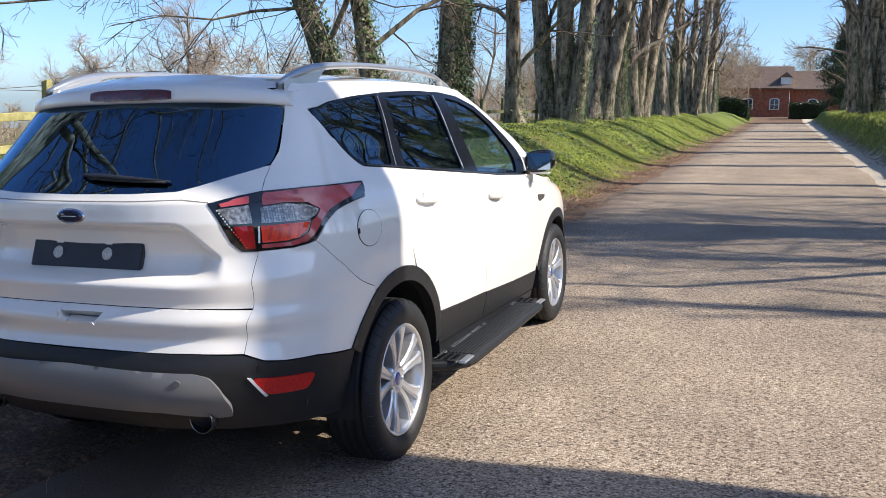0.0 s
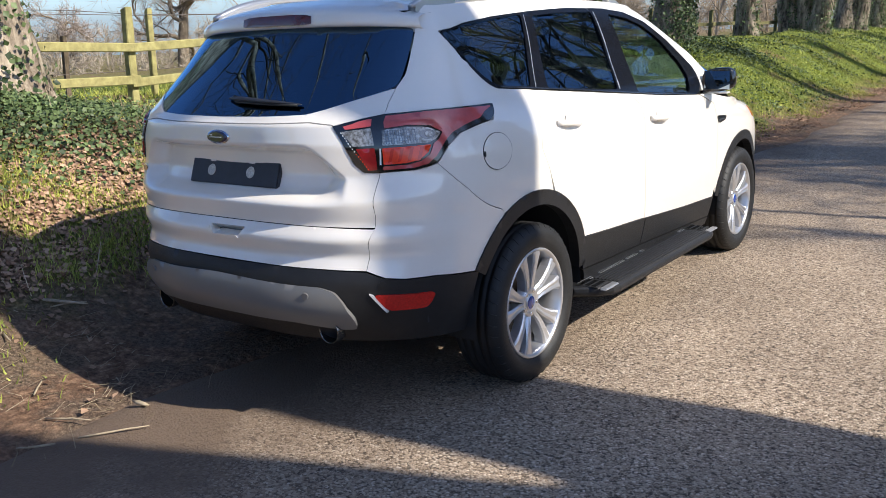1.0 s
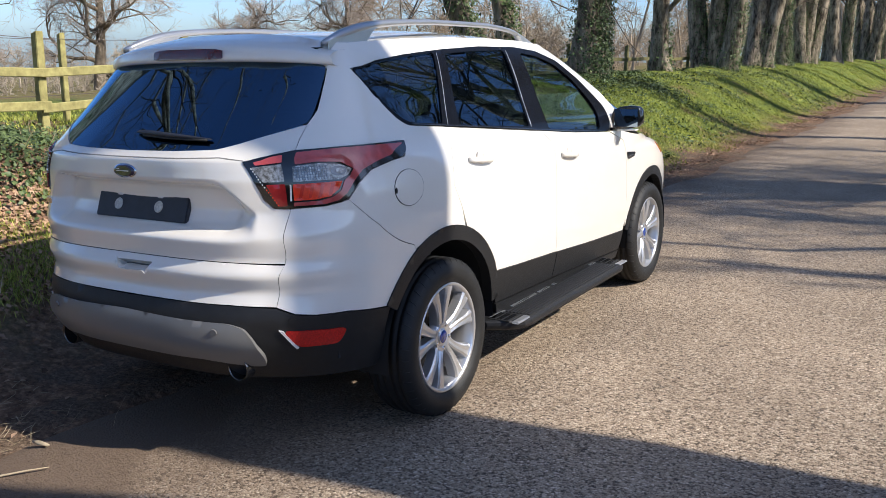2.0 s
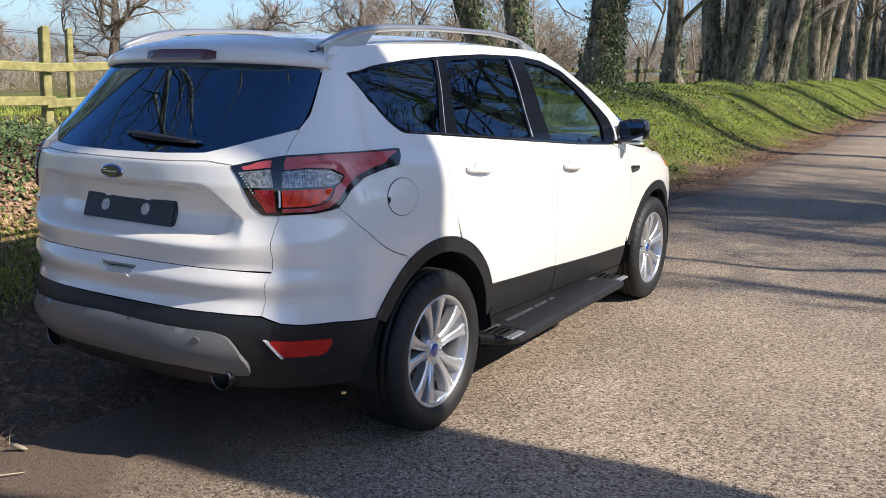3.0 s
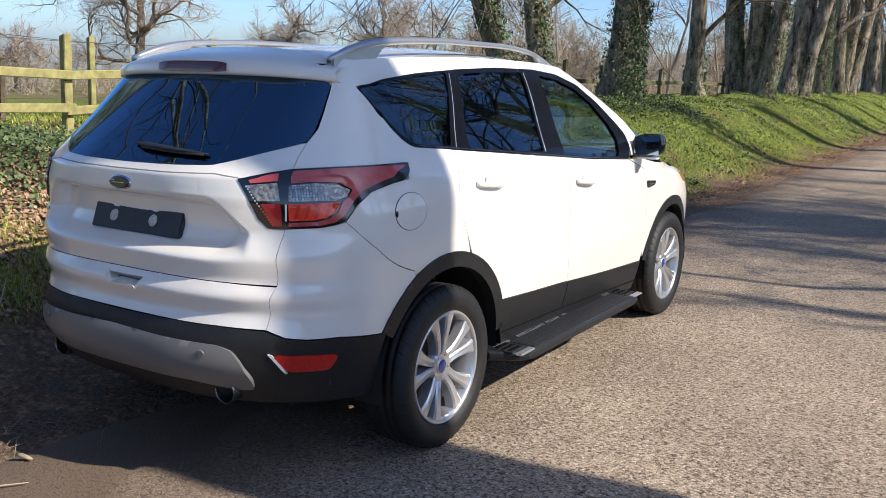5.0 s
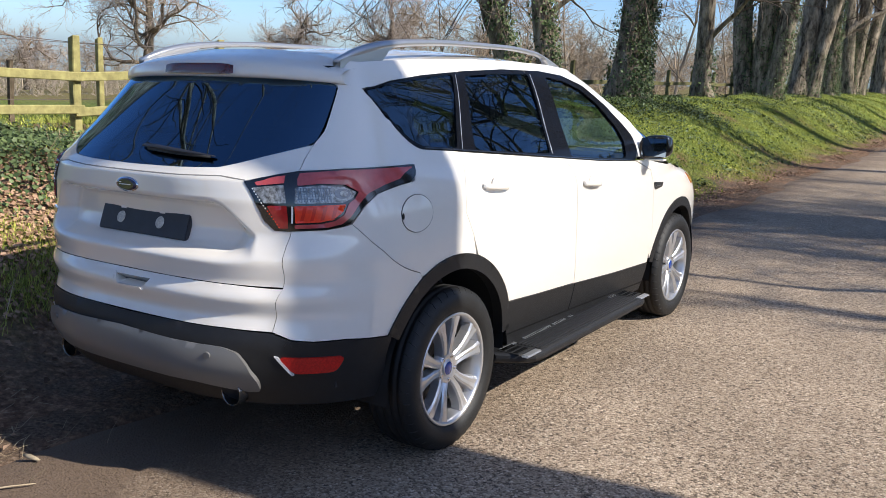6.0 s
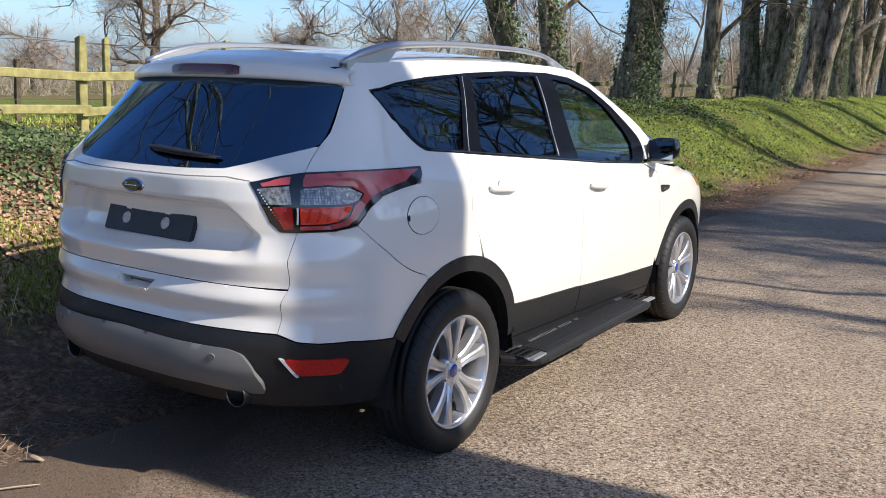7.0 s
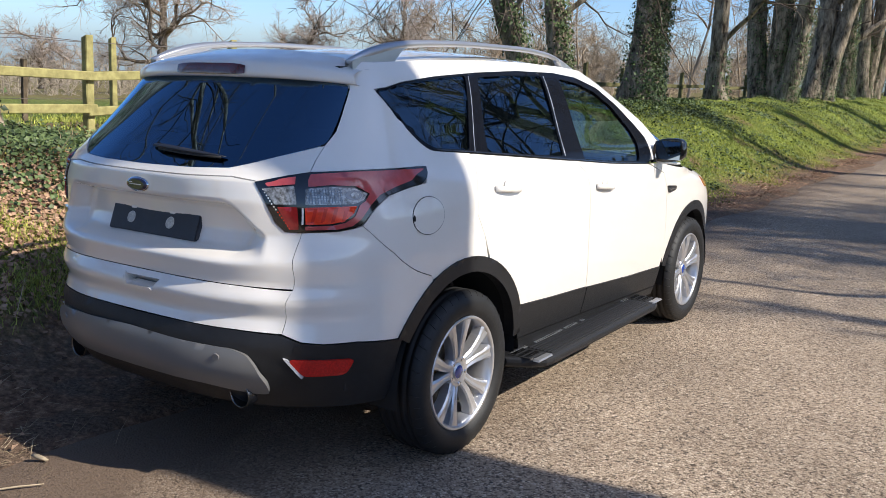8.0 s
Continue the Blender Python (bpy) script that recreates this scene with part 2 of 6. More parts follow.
    col = mix(math_node("MULTIPLY", band(sep.outputs[0], 3.9, 4.1), band(xj, 5.2, 4.7)), col, sand)
    # bare earth under and beside the parked car
    bare = math_node("MULTIPLY", band(yj, 4.2, 2.6), band(xj, -2.3, -1.5))
    col = mix(math_node("MULTIPLY", bare, .85), col, edge)
    L(col, b.inputs["Base Color"])
    bp = nt.nodes.new("ShaderNodeBump")
    bp.inputs["Distance"].default_value = .03
    L(noise_tex(30, 8), bp.inputs["Height"])
    L(bp.outputs["Normal"], b.inputs["Normal"])
    return m


def asphalt_material():
    m = bpy.data.materials.new("worn_asphalt")
    m.use_nodes = True
    nt = m.node_tree
    L = nt.links.new
    b = nt.nodes["Principled BSDF"]
    b.inputs["Roughness"].default_value = 0.82
    b.inputs["Specular IOR Level"].default_value = 0.35
    geo = nt.nodes.new("ShaderNodeNewGeometry")
    vor = nt.nodes.new("ShaderNodeTexVoronoi")
    vor.inputs["Scale"].default_value = 105
    vor.inputs["Randomness"].default_value = 1.0
    L(geo.outputs["Position"], vor.inputs["Vector"])
    sepc = nt.nodes.new("ShaderNodeSeparateColor")
    L(vor.outputs["Color"], sepc.inputs[0])
    stone = nt.nodes.new("ShaderNodeValToRGB")
    e = stone.color_ramp.elements
    for _ in range(3):
        e.new(.5)
    for k, (p, c) in enumerate(((0, (.17, .120, .082)), (.25, (.38, .285, .20)), (.6, (.49, .378, .272)), (.9, (.60, .48, .355)), (1, (.80, .67, .52)))):
        e[k].position, e[k].color = p, (*c, 1)
    L(sepc.outputs[0], stone.inputs["Fac"])
    # dark bitumen between the chippings
    gapr = nt.nodes.new("ShaderNodeMapRange")
    gapr.inputs[1].default_value, gapr.inputs[2].default_value = .62, 1.0
    L(vor.outputs["Distance"], gapr.inputs[0])
    mixg = nt.nodes.new("ShaderNodeMix")
    mixg.data_type = "RGBA"
    mixg.inputs[7].default_value = (.085, .070, .057, 1)
    L(gapr.outputs[0], mixg.inputs["Factor"])
    L(stone.outputs["Color"], mixg.inputs[6])
    # open pits between the stones
    pit = nt.nodes.new("ShaderNodeTexNoise")
    pit.inputs["Scale"].default_value, pit.inputs["Detail"].default_value, pit.inputs["Roughness"].default_value = 50, 4, .68
    L(geo.outputs["Position"], pit.inputs["Vector"])
    pr = nt.nodes.new("ShaderNodeMapRange")
    pr.inputs[1].default_value, pr.inputs[2].default_value, pr.inputs[4].default_value = .56, .62, .8
    L(pit.outputs["Fac"], pr.inputs[0])
    pm = nt.nodes.new("ShaderNodeMix")
    pm.data_type = "RGBA"
    pm.inputs[7].default_value = (.045, .033, .024, 1)
    L(pr.outputs[0], pm.inputs["Factor"])
    L(mixg.outputs[2], pm.inputs[6])
    # broad wear and stains
    n1 = nt.nodes.new("ShaderNodeTexNoise")
    n1.inputs["Scale"].default_value, n1.inputs["Detail"].default_value = .9, 6
    L(geo.outputs["Position"], n1.inputs["Vector"])
    r1 = nt.nodes.new("ShaderNodeMapRange")
    r1.inputs[1].default_value, r1.inputs[2].default_value, r1.inputs[3].default_value, r1.inputs[4].default_value = .3, .7, .68, .98
    L(n1.outputs["Fac"], r1.inputs[0])
    mul = nt.nodes.new("ShaderNodeMix")
    mul.data_type, mul.blend_type = "RGBA", "MULTIPLY"
    mul.inputs["Factor"].default_value = 1.0
    L(pm.outputs[2], mul.inputs[6])
    L(r1.outputs[0], mul.inputs[7])
    # dirt washed in from the verge
    sep = nt.nodes.new("ShaderNodeSeparateXYZ")
    L(geo.outputs["Position"], sep.inputs[0])
    n2 = nt.nodes.new("ShaderNodeTexNoise")
    n2.inputs["Scale"].default_value, n2.inputs["Detail"].default_value = 2.2, 7
    L(geo.outputs["Position"], n2.inputs["Vector"])
    ad = nt.nodes.new("ShaderNodeMath")
    ad.operation = "MULTIPLY_ADD"
    ad.inputs[1].default_value = 1.6
    L(n2.outputs["Fac"], ad.inputs[0])
    away = nt.nodes.new("ShaderNodeMapRange")
    away.inputs[1].default_value, away.inputs[2].default_value, away.inputs[3].default_value, away.inputs[4].default_value = .5, 5.0, 0, .55
    L(sep.outputs[1], away.inputs[0])
    out = nt.nodes.new("ShaderNodeMath")
    L(sep.outputs[0], out.inputs[0])
    L(away.outputs[0], out.inputs[1])
    L(out.outputs[0], ad.inputs[2])
    dirt = nt.nodes.new("ShaderNodeMapRange")
    dirt.inputs[1].default_value, dirt.inputs[2].default_value, dirt.inputs[3].default_value, dirt.inputs[4].default_value = 1.8, .75, 0, .96
    L(ad.outputs[0], dirt.inputs[0])
    md = nt.nodes.new("ShaderNodeMix")
    md.data_type = "RGBA"
    md.inputs[7].default_value = (.16, .112, .078, 1)
    L(dirt.outputs[0], md.inputs["Factor"])
    L(mul.outputs[2], md.inputs[6])
    L(md.outputs[2], b.inputs["Base Color"])
    bp = nt.nodes.new("ShaderNodeBump")
    bp.inputs["Distance"].default_value = .004
    bp.inputs["Strength"].default_value = 1.0
    bp.invert = True
    hs = nt.nodes.new("ShaderNodeMath")
    hs.operation = "ADD"
    L(vor.outputs["Distance"], hs.inputs[0])
    L(pr.outputs[0], hs.inputs[1])
    L(hs.outputs[0], bp.inputs["Height"])
    L(bp.outputs["Normal"], b.inputs["Normal"])
    return m


VERGE, ASPHALT = land_material(), asphalt_material()


def spaced(parts_):
    return np.unique(np.concatenate([np.linspace(a, b, n) for a, b, n in parts_]).round(4))


gx = spaced(((-900, -120, 12), (-120, -30, 19), (-30, -8, 23), (-8, -.4, 62), (-.4, 4.2, 10), (4.2, 8, 34), (8, 30, 18), (30, 120, 14), (120, 900, 12)))
gy = spaced(((-900, -60, 12), (-60, -12, 17), (-12, 14, 110), (14, 40, 66), (40, 112, 60), (112, 300, 20), (300, 900, 8)))
X, Y = np.meshgrid(gx, gy)
Zg = land(X, Y) - .05 * (ease(road_left(Y) - .03, road_left(Y) + .12, X) * ease(ROAD_RIGHT + .03, ROAD_RIGHT - .12, X) * (Y < ROAD_END))
nxg = len(gx)
faces = [(j * nxg + i, j * nxg + i + 1, (j + 1) * nxg + i + 1, (j + 1) * nxg + i) for j in range(len(gy) - 1) for i in range(nxg - 1)]
ground = mesh_object("ground", np.stack([X, Y, Zg], -1).reshape(-1, 3), faces, VERGE)
tagged(ground, "grass banks with leaf litter and bare soil beside the lane", "ground", kind="structure")

ry_ = spaced(((-60, -8, 40), (-8, 12, 140), (12, 40, 80), (40, ROAD_END, 60)))
ru = np.linspace(0, 1, 31)
vs = []
for yv in ry_:
    a, c = float(road_left(yv)), ROAD_RIGHT + .05 * math.sin(yv * 1.1) + .03 * math.sin(yv * 3.7)
    xs = a + (c - a) * ru
    vs.append(np.stack([xs, np.full(31, yv), camber(xs) + .004 * wave(xs, np.full(31, yv), 2.0) - .035 * (ru < .001) - .035 * (ru > .999)], -1))
faces = [(j * 31 + i, j * 31 + i + 1, (j + 1) * 31 + i + 1, (j + 1) * 31 + i) for j in range(len(ry_) - 1) for i in range(30)]
road = mesh_object("road", np.concatenate(vs), faces, ASPHALT)
tagged(road, "worn grey-brown chipped asphalt lane with dirt along its edge", "road", kind="structure")


# ---- the parked car: skin ----
# the outer skin is one smooth function of (q, z)
def smooth_curve(xs, ys):
    """A smooth curve through the points, with no overshoot."""
    xs, ys = np.array(xs, float), np.array(ys, float)
    h, d = np.diff(xs), np.diff(ys) / np.diff(xs)
    m = np.zeros(len(xs))
    m[0], m[-1] = d[0], d[-1]
    for i in range(1, len(xs) - 1):
        if d[i - 1] * d[i] > 0:
            w1, w2 = 2 * h[i] + h[i - 1], h[i] + 2 * h[i - 1]
            m[i] = (w1 + w2) / (w1 / d[i - 1] + w2 / d[i])

    def value(x):
        x = np.clip(np.asarray(x, float), xs[0], xs[-1])
        i = np.clip(np.searchsorted(xs, x) - 1, 0, len(h) - 1)
        t = (x - xs[i]) / h[i]
        return (ys[i] * (1 + 2 * t) * (1 - t) ** 2 + h[i] * m[i] * t * (1 - t) ** 2
                + ys[i + 1] * t * t * (3 - 2 * t) + h[i] * m[i + 1] * t * t * (t - 1))
    return value


def step(a, b, x):
    t = np.clip((np.asarray(x, float) - a) / (b - a), 0, 1)
    return t * t * (3 - 2 * t)


HALF_WIDTH = smooth_curve([.18, .35, .50, .62, .75, .90, 1.02, 1.12, 1.18, 1.24, 1.30, 1.45, 1.55, 1.62, 1.70],
                          [.83, .865, .885, .897, .902, .905, .90, .883, .862, .828, .793, .71, .645, .59, .50])
GLASS_TAIL = smooth_curve([1.02, 1.08, 1.175, 1.186, 1.20, 1.22, 1.26, 1.40, 1.52, 1.60, 1.70],
                          [-.883, -.892, -.888, -.872, -.862, -.84, -.80, -.655, -.53, -.44, -.34])
TAIL_Z = [.18, .30, .40, .50, .60, .648, .690, .703, .752, .770, .806, .820, .888, .902, .985, 1.06, 1.105, 1.14]
TAIL_Y = [-.72, -.81, -.89, -.93, -.94, -.918, -.901, -.902, -.926, -.923, -.902, -.900, -.917, -.915, -.882, -.888, -.894, float(GLASS_TAIL(1.14))]


def TAIL(z):
    """How far back the tail reaches at each height: pressed creases below the window, one clean curve above."""
    z = np.asarray(z, float)
    low = sum(np.interp(z + d, TAIL_Z, TAIL_Y) for d in (-.006, -.003, 0, .003, .006)) / 5
    t = np.clip((z - 1.10) / .03, 0, 1)
    return low * (1 - t) + GLASS_TAIL(z) * t


NOSE = smooth_curve([.18, .40, .60, .75, .86, .92, .97, 1.02, 1.06, 1.12, 1.20, 1.32, 1.43, 1.52, 1.60, 1.70],
                    [3.38, 3.54, 3.57, 3.55, 3.48, 3.38, 3.22, 2.96, 2.72, 2.55, 2.42, 2.19, 1.99, 1.83, 1.67, 1.40])
SIDE_FROM = -0.25


def skin(q, z):
    """Points of the skin. q 0 to 1: from the tail's middle round the right corner; past 1: metres along the side; z: height. Negative q: the left half."""
    q, z = np.broadcast_arrays(np.asarray(q, float), np.asarray(z, float))
    s, k = np.where(q < 0, -1.0, 1.0), np.abs(q)
    w, tail, nose = HALF_WIDTH(z), TAIL(z), NOSE(z)
    y = SIDE_FROM + (k - 1)
    low = step(1.06, .98, z)
    reach = .22 + .75 * low
    y_front = nose - reach
    w_side = w - .03 * np.clip((.6 - y) / 1.2, 0, 2) ** 2
    w_back = w - .03 * ((.6 - SIDE_FROM) / 1.2) ** 2
    # rear and its corner
    a = .70
    cx = w_back * (1 - np.clip(1 - k, 0, 1) ** 1.35)
    rel = np.clip((cx - (w_back - a)) / a, 0, 1)
    cy = SIDE_FROM + (tail - SIDE_FROM) * (1 - rel ** 2.35) ** (1 / 2.35)
    bow = .028 * (cx / .6) ** 2
    cy = np.minimum(cy + bow * (1 - rel), SIDE_FROM)
    # bay for the number plate
    reach_x = np.clip(.44 + (1.085 - z) * 1.1, .40, .555)
    cy = cy + .074 * np.clip((reach_x - cx + .02) / (.055 + .5 * np.clip(1.05 - z, 0, 1)), 0, 1) ** 1.15 * step(1.100, 1.072, z) * step(.885, .940, z)
    # front corner
    f = np.clip((y - y_front) / reach, 0, 1.6) / 1.6 * math.pi / 2
    w_nose = w
    fx = w_nose * np.clip(np.cos(f), 0, 1) ** .36
    fy = y_front + reach * np.sin(f) ** .9
    x = np.where(k < 1, cx, np.where(y < y_front, w_side, fx))
    yy = np.where(k < 1, cy, np.where(y < y_front, y, fy))
    return np.stack([s * x, yy, z + 0 * q], -1)


def along(poly, gap, closed=True):
    """The outline with points every couple of centimetres."""
    out = []
    m = len(poly)
    for i in range(m if closed else m - 1):
        a, b = np.array(poly[i], float), np.array(poly[(i + 1) % m], float)
        k = max(1, int(np.ceil(np.linalg.norm(b - a) / gap)))
        out += [a + (b - a) * j / k for j in range(k)]
    return np.array(out)


def rounded(poly, r):
    """The outline with its corners turned through curves of about radius r."""
    p = np.array(poly, float)
    out = []
    for a, b, c in zip(np.roll(p, 1, axis=0), p, np.roll(p, -1, axis=0)):
        la, lc = np.linalg.norm(a - b), np.linalg.norm(c - b)
        d0, d1 = b + (a - b) * min(r, .48 * la) / la, b + (c - b) * min(r, .48 * lc) / lc
        out += [d0 * (1 - t) ** 2 + 2 * b * t * (1 - t) + d1 * t * t for t in (0, .25, .5, .75, 1)]
    return np.array(out)


def inside(pts, poly):
    x, y = pts[:, 0], pts[:, 1]
    c = np.zeros(len(pts), bool)
    a = np.asarray(poly)
    b = np.roll(a, -1, axis=0)
    for (x0, y0), (x1, y1) in zip(a, b):
        if y0 != y1:
            c ^= ((y0 > y) != (y1 > y)) & (x < (x1 - x0) * (y - y0) / (y1 - y0) + x0)
    return c


def inset(poly, d):
    """Moves the outline inwards by d."""
    p = np.array(poly, float)
    area = np.sum(p[:, 0] * np.roll(p[:, 1], -1) - np.roll(p[:, 0], -1) * p[:, 1])
    t = np.roll(p, -1, axis=0) - np.roll(p, 1, axis=0)
    t /= np.linalg.norm(t, axis=1, keepdims=True) + 1e-12
    nrm = np.stack([-t[:, 1], t[:, 0]], 1) * (1 if area > 0 else -1)
    return p + nrm * d


def patch(name, poly, mat, parent, label="", surf=None, off=0.0, depth=0.012, gap=0.028, shrink=0.0013, soft=0.0, holes=(), mirror=False):
    """A panel cut to an outline on the skin, with turned-in edges; mirrored to the left side when asked."""
    surf = surf or skin
    p = np.array(poly, float)
    if soft:
        p = rounded(p, soft)
    p = along(p, gap)
    if shrink:
        p = inset(p, shrink)
    loops = [p] + [inset(along(rounded(h, soft) if soft else np.array(h, float), gap), -shrink) for h in holes]
    lo, hi = p.min(0), p.max(0)
    gx, gy = np.meshgrid(np.arange(lo[0] + gap * .5, hi[0], gap), np.arange(lo[1] + gap * .5, hi[1], gap))
    grid = np.stack([gx.ravel(), gy.ravel()], 1)
    keep = inside(grid, p)
    for h in loops[1:]:
        keep &= ~inside(grid, h)
    grid = grid[keep]
    edge = np.concatenate(loops)
    if len(grid):
        far = np.ones(len(grid), bool)
        for s in range(0, len(grid), 400):
            d = ((grid[s:s + 400, None] - edge[None]) ** 2).sum(-1).min(1)
            far[s:s + 400] = d > (gap * .45) ** 2
        grid = grid[far]
    pts = np.concatenate([edge, grid]) if len(grid) else edge
    edges, base = [], 0
    for l in loops:
        edges += [(base + i, base + (i + 1) % len(l)) for i in range(len(l))]
        base += len(l)
    vo, eo, fo, ov, oe, of = geometry.delaunay_2d_cdt([Vector(v) for v in pts], edges, [], 0, 1e-6)
    uv = np.array([tuple(v) for v in vo])
    tri = np.array([tuple(f) for f in fo])
    mid = uv[tri].mean(1)
    ok = inside(mid, p)
    for h in loops[1:]:
        ok &= ~inside(mid, h)
    tri = tri[ok]

    def place(c):
        e = 1e-3
        at = surf(c[:, 0], c[:, 1])
        du = surf(c[:, 0] + e, c[:, 1]) - surf(c[:, 0] - e, c[:, 1])
        dv = surf(c[:, 0], c[:, 1] + e) - surf(c[:, 0], c[:, 1] - e)
        n = np.cross(du, dv)
        n /= np.linalg.norm(n, axis=1, keepdims=True) + 1e-12
        sign = np.sign((n * (at - np.array((0, 1.2, .6)))).sum(1))
        return at, n * np.where(sign == 0, 1, sign)[:, None]

    at, nrm = place(uv)
    front = at + nrm * off
    # boundary edges of the kept triangles
    count = {}
    for t in tri:
        for a, b in ((t[0], t[1]), (t[1], t[2]), (t[2], t[0])):
            count.setdefault((min(a, b), max(a, b)), []).append((a, b))
    rim = [v[0] for v in count.values() if len(v) == 1]
    used = sorted({a for e in rim for a in e})
    idx = {a: k for k, a in enumerate(used)}
    n0 = len(front)
    top = front[used]
    low = at[used] + nrm[used] * (off - depth)
    verts = np.concatenate([front, top, low])
    # orientation
    fn = np.cross(front[tri[:, 1]] - front[tri[:, 0]], front[tri[:, 2]] - front[tri[:, 0]])
    flip = (fn * nrm[tri[:, 0]]).sum(1) < 0
    tri[flip] = tri[flip][:, ::-1]
    faces = tri.tolist()
    m = len(used)
    flat = len(faces)
    for a, b in rim:
        faces.append([n0 + idx[a], n0 + idx[b], n0 + m + idx[b], n0 + m + idx[a]])
    made = [mesh_object(name, verts, faces, mat, parent, label, True, flat)]
    if mirror:
        v2 = verts * np.array((-1, 1, 1))
        made.append(mesh_object(name, v2, [f[::-1] for f in faces], mat, parent, label, True, flat))
    return made


def both(half):
    """A closed outline from its right half, given from the middle at the bottom or top round to the middle again."""
    return list(half) + [(-a, b) for a, b in half[::-1] if abs(a) > 1e-6]


def flank(y, z):
    """The skin by (y, z), for what sits on the side."""
    y, z = np.broadcast_arrays(np.asarray(y, float), np.asarray(z, float))
    lo, hi = np.full(y.shape, .45), np.full(y.shape, 1.0)
    for _ in range(26):
        mid = (lo + hi) / 2
        less = skin(mid, z)[..., 1] < y
        lo, hi = np.where(less, mid, lo), np.where(less, hi, mid)
    x = np.where(y < SIDE_FROM, skin((lo + hi) / 2, z)[..., 0], skin(1 + np.maximum(y - SIDE_FROM, 0), z)[..., 0])
    return np.stack([x, y, z + 0 * y], -1)


def roof_edge(y):
    return 1.625 - .045 * ((np.asarray(y, float) - .75) / 1.15) ** 2


CAR = Matrix.Translation((.88, 0, 0)) @ Matrix.Rotation(radians(-2.2), 4, "Y") @ Matrix.Translation((-.88, 0, 0))
car = thing("parked_car", CAR, "white family SUV with dark privacy glass parked by the lane", "car")

# outlines on the skin: (q, z)
GLASS_LOW = [(.722, 1.290), (.562, 1.253), (.466, 1.228), (.394, 1.212), (.236, 1.206), (0, 1.203)]
SHUT_TOP = [(.875, 1.565), (.842, 1.51), (.805, 1.428), (.775, 1.339), (.738, 1.293), (.712, 1.244), (.701, 1.206)]
SHUT_LOW = [(.660, 1.0), (.649, .948), (.644, .908), (.646, .85), (.641, .802)]
SHUT_FOOT = [(.641, .798), (.623, .741), (.616, .69), (.613, .643)]
LAMP_IN = [(.701, 1.206), (.623, 1.194), (.516, 1.171), (.545, 1.113), (.572, 1.036), (.604, 1.003), (.660, 1.0)]
LAMP_OUT = [(.660, 1.0), (.779, 1.004), (.83, 1.013), (.856, 1.03), (.893, 1.079), (.934, 1.12), (.97, 1.136), (1.0, 1.150), (1.025, 1.185), (1.03, 1.209), (.974, 1.211), (.85, 1.211), (.701, 1.206)]
BUMP_GAP = [(.853, 1.02), (.94, .913), (1.015, .779)]
def to_q(pts):
    """(y, z) of the side to (q, z)."""
    out = []
    for y, z in pts:
        if y >= SIDE_FROM:
            out.append((1 + y - SIDE_FROM, z))
        else:
            k = np.linspace(.5, 1, 400)
            out.append((float(np.interp(y, skin(k, np.full(400, z))[:, 1], k)), z))
    return out


def sweep_up(q0, z0, q1, z1, n=9):
    """The rear end of the side windows: one convex curve from the waist at (q1, z1) up to the tip at (q0, z0), ends left out."""
    y0, y1 = float(skin(q0, z0)[1]), float(skin(q1, z1)[1])
    out = []
    for t in np.linspace(0, 1, n + 2)[1:-1]:
        a = 3 * t * (1 - t) ** 2 * .37 + 3 * t * t * (1 - t) * .63 + t ** 3
        b = 3 * t * (1 - t) ** 2 * .58 + 3 * t * t * (1 - t) * .95 + t ** 3
        out.append((y0 + (y1 - y0) * a, z0 + (z1 - z0) * b))
    return to_q(out[::-1])


ARCH_Y, ARCH_R = (0.0, 2.69), (.485, .455)
BAND = [(.959, 1.490), (1.108, 1.519), (1.355, 1.545), (1.678, 1.566), (2.044, 1.581), (2.423, 1.579), (2.655, 1.56), (2.847, 1.508), (3.013, 1.407), (3.138, 1.305), (3.202, 1.236), (3.202, 1.15), (3.147, 1.09),
        (2.638, 1.124), (2.138, 1.169), (1.707, 1.209), (1.349, 1.24), (1.125, 1.260)] + sweep_up(.959, 1.490, 1.125, 1.260)
QUARTER_WIN = [(.969, 1.484), (1.102, 1.511), (1.346, 1.534), (1.575, 1.551), (1.361, 1.252), (1.15, 1.270)] + sweep_up(.969, 1.484, 1.15, 1.270)
REAR_WIN = [(1.666, 1.544), (1.908, 1.556), (2.274, 1.562), (2.213, 1.413), (2.123, 1.188), (1.788, 1.215), (1.489, 1.237), (1.567, 1.385)]
FRONT_WIN = [(2.449, 1.55), (2.641, 1.527), (2.795, 1.482), (2.926, 1.402), (3.033, 1.289), (3.056, 1.218), (3.015, 1.114), (2.644, 1.136), (2.332, 1.163), (2.391, 1.356)]


def arch(k, a0, a1, r, n=14):
    """Points of a wheel arch as (y, z), by angles in degrees from straight ahead."""
    return [(ARCH_Y[k] + r * math.cos(radians(a)), .345 + r * math.sin(radians(a))) for a in np.linspace(a0, a1, n)]


POCKET = [(-.046, .786), (.116, .788), (.088, .752), (-.026, .750)]

